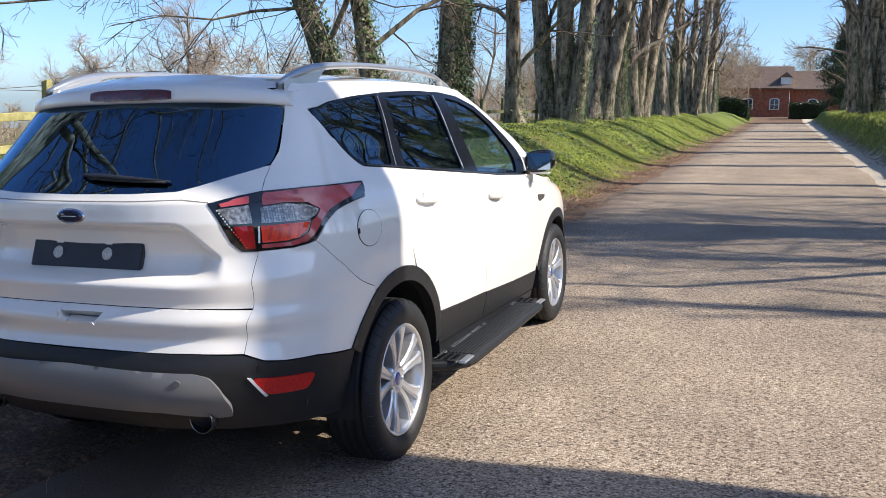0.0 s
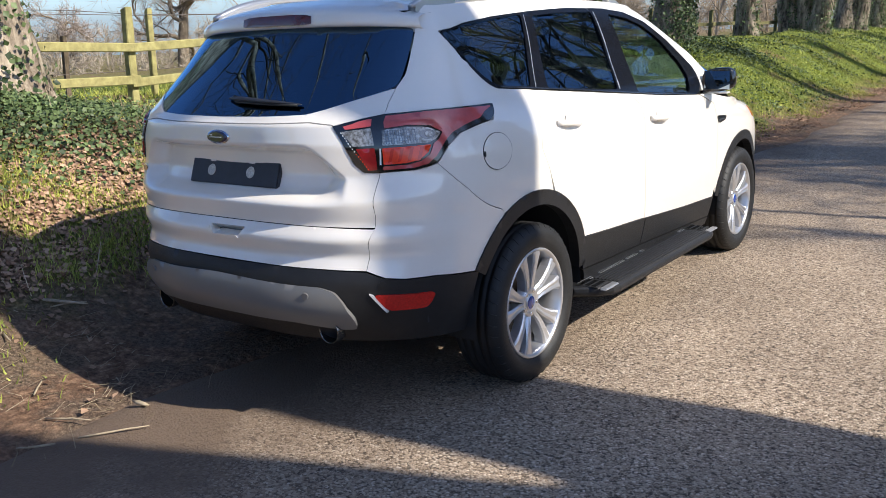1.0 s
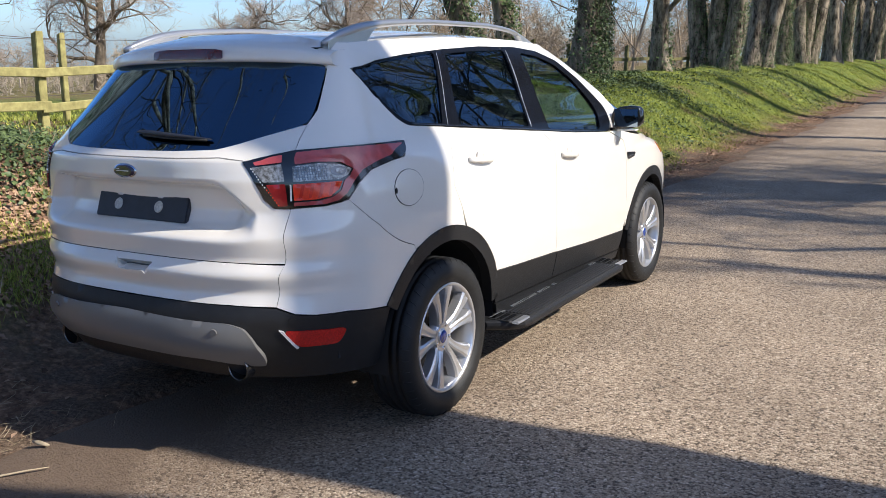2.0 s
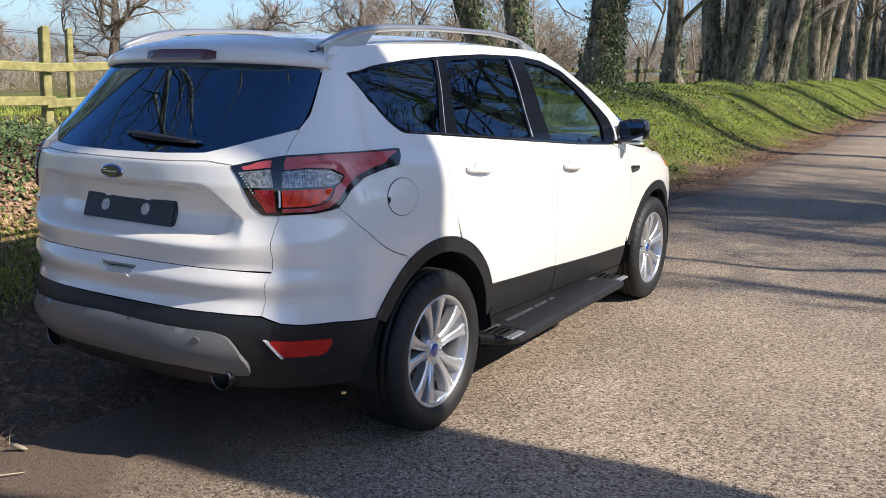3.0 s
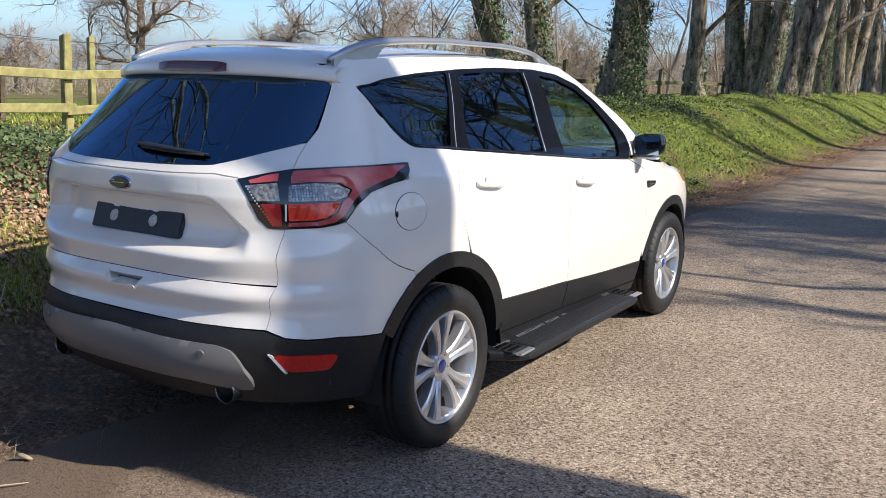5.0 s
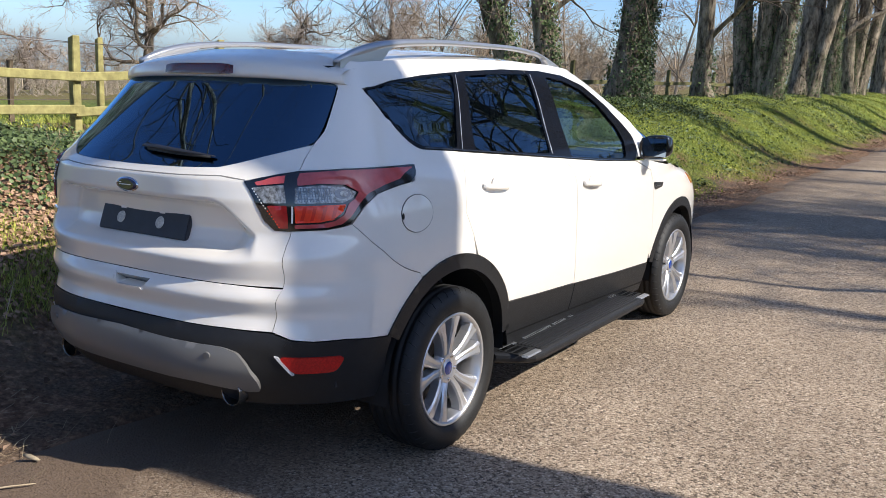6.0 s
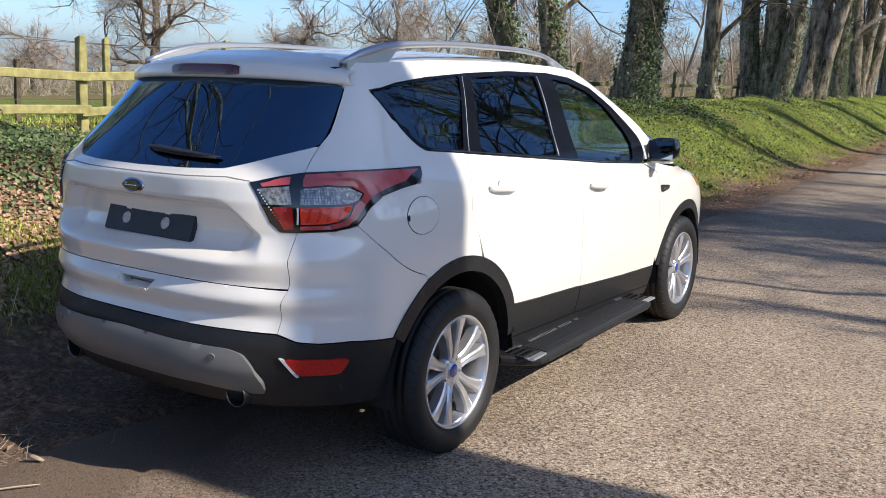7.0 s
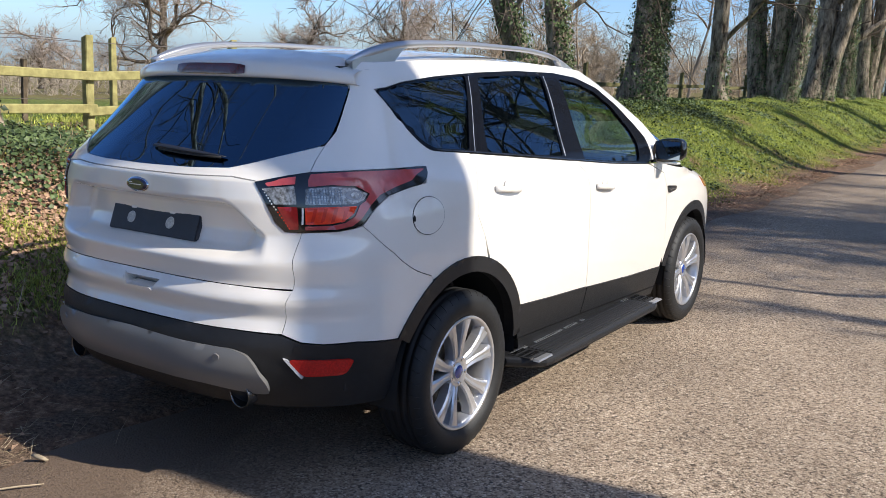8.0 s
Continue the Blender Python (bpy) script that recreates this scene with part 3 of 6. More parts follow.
# body panels
tailgate = patch("tailgate", both([(0, 1.203)] + GLASS_LOW[::-1][1:] + [(.738, 1.291)] + SHUT_TOP[5:] + LAMP_IN[1:] + SHUT_LOW[1:] + [(.467, .807), (.263, .812), (0, .813)]), PAINT, car, gap=.0105, depth=.02)[0]
patch("tailgate_foot", both([(0, .8125), (.263, .8115), (.467, .8065)] + SHUT_FOOT + [(.442, .650), (.206, .653), (0, .653)]), PAINT, car, gap=.0105, depth=.048, holes=(POCKET,))
patch("bumper_corner", SHUT_LOW + SHUT_FOOT[1:] + [(.683, .616), (.754, .607), (.853, .605), (.972, .585)] + to_q(arch(0, 146, 118, ARCH_R[0], 6)) + BUMP_GAP[::-1] + LAMP_OUT[2:0:-1], PAINT, car, gap=.02, depth=.02, mirror=True, shrink=.0006)
patch("quarter_panel", SHUT_TOP + LAMP_OUT[::-1][1:-4] + BUMP_GAP + to_q(arch(0, 114, 72, ARCH_R[0], 9)) + [(1.37, .90), (1.314, 1.0), (1.326, 1.089), (1.349, 1.178), (1.355, 1.24)] + BAND[17:] + BAND[:3]
      + [(1.40, 1.549), (1.40, float(roof_edge(.15))), (1.15, float(roof_edge(-.1))), (1.0, float(roof_edge(-.25))), (.93, 1.592)], PAINT, car, gap=.024, depth=.02, mirror=True)
patch("roof_side", BAND[2:9] + [(3.138, 1.305), (3.202, 1.236), (3.202, 1.11), (3.33, 1.09), (3.40, 1.15), (3.34, 1.24), (3.24, 1.34), (3.10, 1.45), (2.95, 1.54), (2.85, 1.59), (2.55, float(roof_edge(1.3))), (2.2, float(roof_edge(.95))), (1.8, float(roof_edge(.55))), (1.40, float(roof_edge(.15))), (1.40, 1.549)],
      PAINT, car, gap=.024, depth=.02, mirror=True, shrink=.001)
rear_door = patch("rear_door", [(1.355, 1.239), (1.707, 1.207), (2.138, 1.167), (2.228, 1.160), (2.327, 1.098), (2.356, 1.025), (2.364, .824), (2.376, .676), (2.399, .504), (1.98, .527), (1.68, .547)] + to_q(arch(0, 28, 70, ARCH_R[0], 8)) + [(1.37, .90), (1.314, 1.0), (1.326, 1.089), (1.349, 1.178)], PAINT, car, depth=.02, mirror=True)
front_door = patch("front_door", [(2.228, 1.160), (2.638, 1.122), (3.147, 1.088), (3.374, 1.022), (3.423, .935), (3.461, .689), (3.474, .50), (3.46, .44), (2.964, .464), (2.401, .50), (2.376, .676), (2.364, .824), (2.356, 1.025), (2.327, 1.098)], PAINT, car, depth=.02, mirror=True)
patch("front_wing", [(3.16, 1.09), (3.33, 1.085), (3.55, 1.05), (3.80, 1.02), (4.05, .985), (4.25, .93), (4.42, .86), (4.45, .70)] + to_q(arch(1, 35, 166, ARCH_R[1], 16)) + [(3.470, .50), (3.461, .689), (3.423, .935), (3.374, 1.022)], PAINT, car, depth=.02, mirror=True)

# dark inner shell behind the gaps
patch("inner_shell", [(.0, .34), (.5, .34), (.95, .36)] + to_q(arch(0, 150, 25, .44, 14)) + [(1.72, .34), (3.45, .34)] + to_q(arch(1, 165, 20, .42, 14)) + [(4.45, .36), (5.1, .36), (5.1, .92), (4.2, .93), (3.6, 1.0), (3.2, 1.06), (2.6, 1.10), (1.6, 1.19), (1.2, 1.22), (1.0, 1.17), (.7, 1.17), (0, 1.17)], UNDER, car, off=-.055, depth=.01, gap=.06, mirror=True)

# roof, spoiler, bonnet, windscreen, nose
def sheet(fn, nu, nv):
    u, v = np.meshgrid(np.linspace(-1, 1, nu), np.linspace(0, 1, nv))
    p = fn(u.ravel(), v.ravel())
    f = [(j * nu + i, j * nu + i + 1, (j + 1) * nu + i + 1, (j + 1) * nu + i) for j in range(nv - 1) for i in range(nu - 1)]
    return p, f


def roof_fn(u, v):
    y = -.40 + v * 1.90
    e = roof_edge(np.clip(y, -.25, 1.35))
    half = HALF_WIDTH(e) + .002
    y2 = y + .09 * u ** 2 * (1 - v) - .10 * u ** 2 * v * v
    z = e + .050 * (1 - np.abs(u) ** 2.2) - .018 * v ** 6 - .030 * (1 - v) ** 5
    return np.stack([u * half, y2, z], -1)


v, f = sheet(roof_fn, 41, 41)
roof = mesh_object("roof", v, f, PAINT, car)


def spoiler_fn(u, v):
    # from the glass head, out under the lip, round it and back onto the roof
    prof_y = smooth_curve([0, .14, .24, .42, .60, 1], [.020, -.004, -.014, -.006, .040, .205])
    prof_z = smooth_curve([0, .14, .24, .42, .60, 1], [1.522, 1.526, 1.536, 1.575, 1.600, 1.638])
    au = np.abs(u)
    half = .640 - .046 * v
    y = -.522 + prof_y(v) + (.17 - .07 * v) * au ** 3
    z = prof_z(v) - (.020 + .052 * v ** 1.3) * au ** 3
    return np.stack([u * half, y, z], -1)


v, f = sheet(spoiler_fn, 41, 21)
part_spoiler = mesh_object("spoiler", v, f, PAINT, car)
pieces = []
for i in range(17):
    a = -1 + i / 8
    c = [spoiler_fn(np.array([a * .31 + .01]), np.array([t]))[0] + np.array((0, -.004 - .006 * (1 - abs(a) ** 4), 0)) for t in np.linspace(.23 + .03 * abs(a) ** 6, .43 - .04 * abs(a) ** 6, 9)]
    pieces.append(c)
pv = np.array(pieces).reshape(-1, 3)
pf = [(i * 9 + j, (i + 1) * 9 + j, (i + 1) * 9 + j + 1, i * 9 + j + 1) for i in range(16) for j in range(8)]
mesh_object("high_brake_light", pv, pf, SHADED_RED, part_spoiler, "dark red high brake light")


def nose_fn(z0, z1, out=0.0):
    def fn(u, v):
        z = z0 + (z1 - z0) * v
        reach = .22 + .75 * step(1.06, .98, z)
        y0 = NOSE(z) - reach
        g = np.abs(u) * math.pi / 2
        x = HALF_WIDTH(z) * np.sin(g) ** .36
        return np.stack([np.sign(u) * x * (1 - 0 * v), y0 + (reach + out) * np.cos(g) ** .9, z], -1)
    return fn


v, f = sheet(nose_fn(1.10, 1.585), 41, 25)
mesh_object("windscreen", v * np.array((.975, 1, 1)) - np.array((0, .012, 0)), f, TINT, car)
def arch_cut(v, f):
    mid = np.array([v[list(q)].mean(0) for q in f])
    keep = np.hypot(mid[:, 1] - ARCH_Y[1], mid[:, 2] - .345) > ARCH_R[1] + .02
    return v, [q for q, k in zip(f, keep) if k]


v, f = arch_cut(*sheet(nose_fn(.40, .98), 81, 25))
mesh_object("front_bumper", v, f, PAINT, car)
v, f = arch_cut(*sheet(nose_fn(.22, .40), 81, 6))
mesh_object("front_valance", v, f, BLACK_PLASTIC, car)


def bonnet_fn(u, v):
    y = 2.36 + v * 1.0 - .35 * v * np.abs(u) ** 3
    return np.stack([u * (.84 - .12 * v), y, 1.075 - .115 * v ** 1.7 + .045 * (1 - u ** 2) * (1 - .5 * v)], -1)


v, f = sheet(bonnet_fn, 31, 21)
mesh_object("bonnet", v, f, PAINT, car)

patch("pillar_cap", [(.79, 1.50), (.885, 1.50), (.99, 1.55), (1.02, 1.612), (.86, 1.604), (.80, 1.56)], PAINT, car, off=-.010, depth=.006, gap=.02, mirror=True)


def pane_fn(q, z):
    """The door glass: one clean barrel-shaped sheet through the skin at three heights."""
    q, z = np.broadcast_arrays(np.asarray(q, float), np.asarray(z, float))
    a, b, c = 1.19, 1.37, 1.555
    p = [skin(q, np.full(q.shape, h)) for h in (a, b, c)]
    w = [(z - b) * (z - c) / ((a - b) * (a - c)), (z - a) * (z - c) / ((b - a) * (b - c)), (z - a) * (z - b) / ((c - a) * (c - b))]
    out = sum(k[..., None] * v for k, v in zip(w, p))
    out[..., 2] = z
    return out


# glass
patch("tail_window", both([(0, 1.533), (.403, 1.532), (.676, 1.523), (.835, 1.506), (.80, 1.432), (.768, 1.345), (.748, 1.306), (.722, 1.292)] + GLASS_LOW[1:]), TAIL_GLASS, car, "dark tinted tail window", off=-.003, depth=.006, gap=.03, soft=.022)
patch("window_surround", BAND, TRIM_BLACK, car, "gloss black window surround", off=.001, depth=.02, gap=.022, soft=.022, shrink=.001, holes=(QUARTER_WIN, REAR_WIN, FRONT_WIN), mirror=True)
patch("quarter_window", QUARTER_WIN, PRIVACY, car, off=-.004, depth=.004, gap=.03, soft=.022, shrink=-.004, mirror=True)
patch("rear_door_window", REAR_WIN, PRIVACY, car, surf=pane_fn, off=-.004, depth=.004, gap=.03, soft=.022, shrink=-.004, mirror=True)
patch("front_door_window", FRONT_WIN, TINT, car, off=-.006, depth=.004, gap=.03, soft=.022, shrink=-.004, mirror=True)

# thin silver strips paint pillar glint beside the door windows, then the waistline trim
for pts in ([(2.292, 1.560), (2.299, 1.560), (2.147, 1.186), (2.140, 1.187)], [(1.594, 1.548), (1.598, 1.548), (1.396, 1.246), (1.392, 1.247)]):
    patch("window_edge", pts, RAIL_SILVER, car, off=.0035, depth=.003, shrink=0, mirror=True)
patch("waist_trim", [(1.14, 1.266), (1.36, 1.247), (1.71, 1.216), (2.14, 1.176), (2.64, 1.130), (3.13, 1.098), (3.13, 1.093), (2.64, 1.125), (2.14, 1.171), (1.71, 1.211), (1.36, 1.242), (1.14, 1.261)], DARK_CHROME, car, "thin dark chrome waistline strip", off=.004, depth=.004, shrink=0, mirror=True)

# black lower cladding
for pts in ([(1.655, .549), (1.98, .529), (2.399, .504), (2.385, .42), (2.368, .365), (1.715, .385)],
            [(2.404, .504), (2.964, .466), (3.455, .441), (3.44, .375), (3.42, .325), (2.374, .365), (2.390, .42)],
            [(1.72, .380), (2.37, .360), (3.42, .320), (3.40, .275), (2.6, .290), (1.745, .325)]):
    patch("sill_cladding", pts, BLACK_PLASTIC, car, "matt black sill cladding", off=.006, depth=.03, mirror=True)
for k, r_in, a0, a1 in ((0, .425, 8, 150), (1, .40, 10, 168)):
    ring = arch(k, a0, a1, ARCH_R[k] + .004, 26) + arch(k, a1, a0, r_in, 26)
    patch("wheel_arch", ring, BLACK_PLASTIC, car, "matt black wheel arch trim", surf=flank, off=.007, depth=.05, gap=.03, shrink=0, mirror=True)
patch("lower_bumper", both([(0, .650), (.206, .652), (.442, .649), (.610, .640), (.683, .613), (.754, .604), (.853, .602), (.968, .582), (.958, .50), (.958, .42), (.93, .35), (.5, .355), (0, .36)]), BLACK_PLASTIC, car, "matt black lower bumper", off=.002, depth=.03)
patch("skid_plate", both([(0, .602), (.454, .590), (.515, .572), (.554, .527), (.581, .461), (.574, .415), (.520, .412), (.431, .424), (.327, .437), (0, .437)]), SKID, car, "satin grey skid plate", surf=lambda q, z: skin(q, z) + np.stack([0 * z, -.030 * np.sin(np.clip((z - .405) / .205, 0, 1) * math.pi) ** .7, 0 * z], -1), off=.003, depth=.02, soft=.02, gap=.018)
for sgn in (1, -1):
    v, f = lathe([(-.10, .040), (.0, .045), (.006, .047), (.003, .0485), (-.02, .049), (-.14, .046)], segs=32)
    tip = np.stack([v[:, 1] + sgn * .482, -v[:, 0] - .848, v[:, 2] + .404], -1)
    mesh_object("exhaust_tip", tip, f, DARK_CHROME, car, "round dark chrome exhaust tip")
    v, f = sweep([(sgn * .482, -.78, .395), (sgn * .482, -.3, .36)], .036, 14)
    mesh_object("exhaust_pipe", v, f, UNDER, car)

# tail lamps
for m in (1, -1):
    s = lambda pts: [(a * m, b) for a, b in pts]
    lamp = patch("tail_lamp", s(LAMP_IN[::-1][1:-1] + [(.701, 1.206)] + LAMP_OUT[::-1][1:]), GLOSS_BLACK, car, "black-edged red and clear tail lamp", off=.004, depth=.03, gap=.022, shrink=.002)[0]
    for nm, mt, pts in (("clear_lens", CLEAR_LENS, [(.546, 1.150), (.654, 1.160), (.656, 1.099), (.582, 1.099)]),
                        ("clear_lens", CLEAR_LENS, [(.690, 1.151), (.775, 1.157), (.842, 1.150), (.876, 1.131), (.862, 1.110), (.835, 1.098), (.684, 1.098)]),
                        ("red_lens", RED_LENS, [(.590, 1.090), (.656, 1.091), (.652, 1.012), (.620, 1.012)]),
                        ("red_lens", BRIGHT_RED, [(.681, 1.089), (.842, 1.091), (.826, 1.062), (.796, 1.040), (.756, 1.032), (.676, 1.030)]),
                        ("smoked_lens", PINK_LENS, [(.703, 1.196), (.848, 1.203), (.973, 1.203), (1.002, 1.200), (.985, 1.163), (.95, 1.147), (.908, 1.124), (.881, 1.092), (.85, 1.046), (.822, 1.023), (.777, 1.013), (.673, 1.011), (.674, 1.024), (.760, 1.026), (.802, 1.035), (.832, 1.056), (.85, 1.094), (.869, 1.108), (.882, 1.131), (.848, 1.157), (.775, 1.163), (.700, 1.157)]),
                        ("smoked_lens", PINK_LENS, [(.556, 1.168), (.656, 1.188), (.658, 1.166), (.562, 1.157)])):
        patch(nm, s(pts), mt, lamp, off=.008, depth=.006, gap=.018, soft=.004, shrink=0)
    for q0 in np.linspace(.698, .796, 12):
        patch("lens_rib", s([(q0, 1.149), (q0 + .0026, 1.149), (q0 + .0026, 1.102), (q0, 1.102)]), DARK_CHROME, lamp, off=.0092, depth=.003, shrink=0)
    for z0 in (1.110, 1.119, 1.128, 1.137, 1.146):
        patch("lens_rib", s([(.692, z0), (.802, z0), (.802, z0 + .0016), (.692, z0 + .0016)]), DARK_CHROME, lamp, off=.0090, depth=.003, shrink=0)
    # the bright cup and the dark bulb in it
    cup = lambda a, b, c0, c1: [(c0 + a * math.cos(t), c1 + b * math.sin(t)) for t in np.linspace(0, 6.283, 18, endpoint=False)]
    patch("bulb_cup", s(cup(.024, .017, .834, 1.127)), DARK_CHROME, lamp, off=.0098, depth=.005, shrink=0, gap=.01)
    patch("lamp_bulb", s(cup(.012, .010, .838, 1.127)), CLEAR_LENS, lamp, off=.0112, depth=.004, shrink=0, gap=.01)
    # slanting facets of the lower lens
    for q0 in (.690, .722, .754, .786):
        patch("lens_facet", s([(q0 + .020, 1.086), (q0 + .031, 1.086), (q0 + .014, 1.040), (q0 + .002, 1.036)]), DEEP_RED, lamp, off=.0092, depth=.003, shrink=0)
    for k in range(15):
        u = k / 14
        c0, c1 = .546 + .076 * u, 1.146 - .130 * u
        patch("light_dot", s(cup(.0024, .0028, c0, c1)[::3]), BRIGHT_TRIM if u < .55 else BRIGHT_RED, lamp, off=.0085, depth=.003, shrink=0)
    patch("chrome_strip", s([(.671, 1.088), (.677, 1.088), (.669, 1.03), (.663, 1.03)]), BRIGHT_TRIM, lamp, off=.009, depth=.006, shrink=0)
    refl = patch("bumper_reflector", s([(.640, .556), (.850, .546), (.838, .512), (.820, .486), (.690, .490)]), REFLECTOR, car, "red bumper reflector", off=.010, depth=.02, soft=.022)[0]
    patch("chrome_edge", s([(.628, .560), (.642, .556), (.692, .489), (.684, .485)]), BRIGHT_TRIM, refl, off=.012, depth=.015, shrink=0)

for q0, z0 in ((.40, .560), (-.40, .560), (.675, .592), (-.675, .592)):
    patch("parking_sensor", [(q0 + .0125 * math.cos(t), z0 + .0125 * math.sin(t)) for t in np.linspace(0, 6.283, 16, endpoint=False)], SKID if abs(q0) < .5 else BLACK_PLASTIC, car, off=.032 if abs(q0) < .5 else .006, depth=.006, shrink=0, gap=.01)
part("roof_header", box_bm(-.565, .565, -.40, -.28, 1.50, 1.572, .01), UNDER, car)

# fuel flap, handles, vent, side details
def ring_pts(c0, c1, ry, rz, n=28):
    return [(c0 + ry * math.cos(t), c1 + rz * math.sin(t)) for t in np.linspace(0, 2 * math.pi, n, endpoint=False)]


outer, inner = ring_pts(-.262, 1.030, .098, .072), ring_pts(-.262, 1.030, .0962, .0702)
patch("fuel_flap_gap", outer, UNDER, car, surf=flank, off=.0015, depth=.002, shrink=0, holes=(inner,))
patch("fuel_flap", inner, PAINT, car, surf=flank, off=.0022, depth=.003, shrink=.0005)
patch("fuel_flap_notch", ring_pts(-.352, 1.028, .006, .012, 12), UNDER, car, surf=flank, off=.004, depth=.004, shrink=0)
for sgn in (1, -1):
    for y0, z0, door in ((.205, 1.092, rear_door), (1.178, 1.022, front_door)):
        owner = door[0 if sgn > 0 else 1]
        ys = np.linspace(0, .20, 11)
        lift = .022 * np.sin(np.pi * ys / .20) ** .5 + .004
        base = flank(y0 + ys, np.full(11, z0) - .10 * ys)
        pts = base + np.stack([lift, 0 * ys, 0 * ys], 1)
        v, f = sweep(pts * np.array((sgn, 1, 1)), .0125, 10, flat=.62, up=(sgn, 0, 0))
        handle = mesh_object("door_handle", v, f, PAINT, owner)
        cup = base[5] + np.array((-.004, 0, .0))
        v, f = sweep([cup * np.array((sgn, 1, 1)) + np.array((sgn * .004, 0, .012)), cup * np.array((sgn, 1, 1)) + np.array((sgn * .009, 0, .012))], [.030, .028], 20, up=(0, 0, 1))
        mesh_object("handle_cup", v, f, PAINT, owner)
patch("wing_vent", [(2.175, .945), (2.335, .932), (2.325, .905), (2.20, .893)], GLOSS_BLACK, car, "small black wing vent", surf=flank, off=.006, depth=.015, soft=.022, mirror=True)
patch("vent_bar", [(2.21, .922), (2.315, .918), (2.312, .912), (2.213, .914)], CHROME, car, surf=flank, off=.009, depth=.006, mirror=True)
patch("headlamp", [(2.90, .945), (3.05, .905), (3.08, .86), (2.98, .865), (2.93, .90)], AMBER, car, "wrap-round headlamp", surf=lambda y, z: skin(1 + np.asarray(y) - SIDE_FROM, z), off=.004, depth=.01, mirror=True)

# badge, plate plinth, boot handle, wiper
def oval(name, c, a, b, depth, mat, parent, label="", n=36):
    vs = [(c[0] + a * math.cos(t), c[1], c[2] + b * math.sin(t)) for t in np.linspace(0, 2 * math.pi, n, endpoint=False)]
    dome = [(c[0] + .8 * (x - c[0]), c[1] - depth, c[2] + .8 * (z - c[2])) for x, _, z in vs]
    back = [(x, c[1] + .03, z) for x, _, z in vs]
    f = [(i, (i + 1) % n, n + (i + 1) % n, n + i) for i in range(n)] + [(i + 2 * n, (i + 1) % n + 2 * n, (i + 1) % n, i) for i in range(n)] + [tuple(range(n, 2 * n))]
    return mesh_object(name, vs + dome + back, f, mat, parent, label, False)


badge_y = float(skin(0.01, 1.128)[1]) - .004
badge = oval("badge", (.012, badge_y, 1.128), .063, .0275, .006, CHROME, car, "chrome-ringed navy oval badge")
oval("badge_field", (.012, badge_y - .005, 1.128), .057, .023, .004, BADGE_BLUE, badge)
for x0, x1, z0, z1 in ((-.034, .030, 1.1265, 1.1295), (-.034, -.022, 1.134, 1.137)):
    part("badge_bar", box_bm(.012 + x0, .012 + x1, badge_y - .0115, badge_y - .008, z0, z1), BRIGHT_TRIM, badge)
for i in range(4):
    c = skin(-.545 - .022 * i, .965)
    part("model_badge_bar", box_bm(c[0] - .009, c[0] + .009, c[1] - .006, c[1] + .01, c[2] - .012, c[2] + .012, .002), CHROME, car)
plate_y = float(skin(0.2, .985)[1])
plinth = part("plate_plinth", box_bm(-.252, .252, plate_y - .014, plate_y + .03, .932, 1.028, .004), PLINTH, car, "empty dark plastic number plate plinth")
for x in (-.128, .098):
    part("plinth_notch", box_bm(x - .016, x + .016, plate_y - .016, plate_y, 1.016, 1.031, .002), PAINT, plinth)
    v, f = lathe([(0, .0005), (.003, .010), (.002, .016), (.0045, .020), (.0, .022)], segs=22)
    mesh_object("screw_cap", np.stack([v[:, 1] + x, -v[:, 0] + plate_y - .0145, v[:, 2] + .984], -1), f, WHITE_CAP, plinth)
# the plinth lies flat on the sloping floor of its bay
for ob in (plinth, *plinth.children):
    for w in ob.data.vertices:
        w.co.y += (w.co.z - .985) * .36 - .004
# flat grey strips paint the shade of the crease below the tail window
CREASE_SHADE = material("painted_crease_shade", (0.20, 0.19, 0.17), 0.6)
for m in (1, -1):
    patch("tailgate_crease", [(m * a, b) for a, b in [(.0, 1.181), (.25, 1.182), (.42, 1.186), (.52, 1.176), (.52, 1.1735), (.42, 1.183), (.25, 1.1795), (.0, 1.1785)]], CREASE_SHADE, car, off=.0008, depth=.002, shrink=0)
# pocket floor is body-coloured metal; its grey paints in the recess's shade
pocket_floor = patch("boot_handle", POCKET, SKID, car, off=-.048, depth=.002, shrink=-.012, gap=.01)[0]
patch("handle_lip", [(-.056, .792), (-.046, .792), (-.024, .753), (.086, .755), (.094, .745), (-.034, .742)], PAINT, pocket_floor, off=.007, depth=.012, soft=.004, gap=.01, shrink=0)


def on_tail(q, z, lift):
    p = skin(q, z)
    return p + np.array((0, -.75, .66)) * lift


wip = [on_tail(q, z, l) for q, z, l in ((-.012, 1.262, .004), (.012, 1.262, .010), (.06, 1.258, .013), (.16, 1.252, .013), (.26, 1.247, .011), (.34, 1.243, .008), (.365, 1.242, .006))]
v, f = sweep(wip, [.004, .013, .018, .016, .012, .007, .004], 12, flat=.5)
wiper = mesh_object("tail_wiper", v, f, PLINTH, car, "black tail window wiper")
blade = [on_tail(q, z, .010) for q, z in ((.04, 1.250), (.16, 1.243), (.26, 1.239), (.35, 1.237))]
v, f = sweep(blade, .005, 6)
mesh_object("wiper_blade", v, f, RUBBER, wiper)
v, f = lathe([(.012, .001), (.014, .012), (.0, .016)], segs=18)
c = on_tail(.03, 1.260, .0)
mesh_object("wiper_pivot", np.stack([v[:, 1] + c[0], -v[:, 0] * .75 + c[1], v[:, 2] + v[:, 0] * .66 + c[2]], -1), f, BLACK_PLASTIC, wiper)

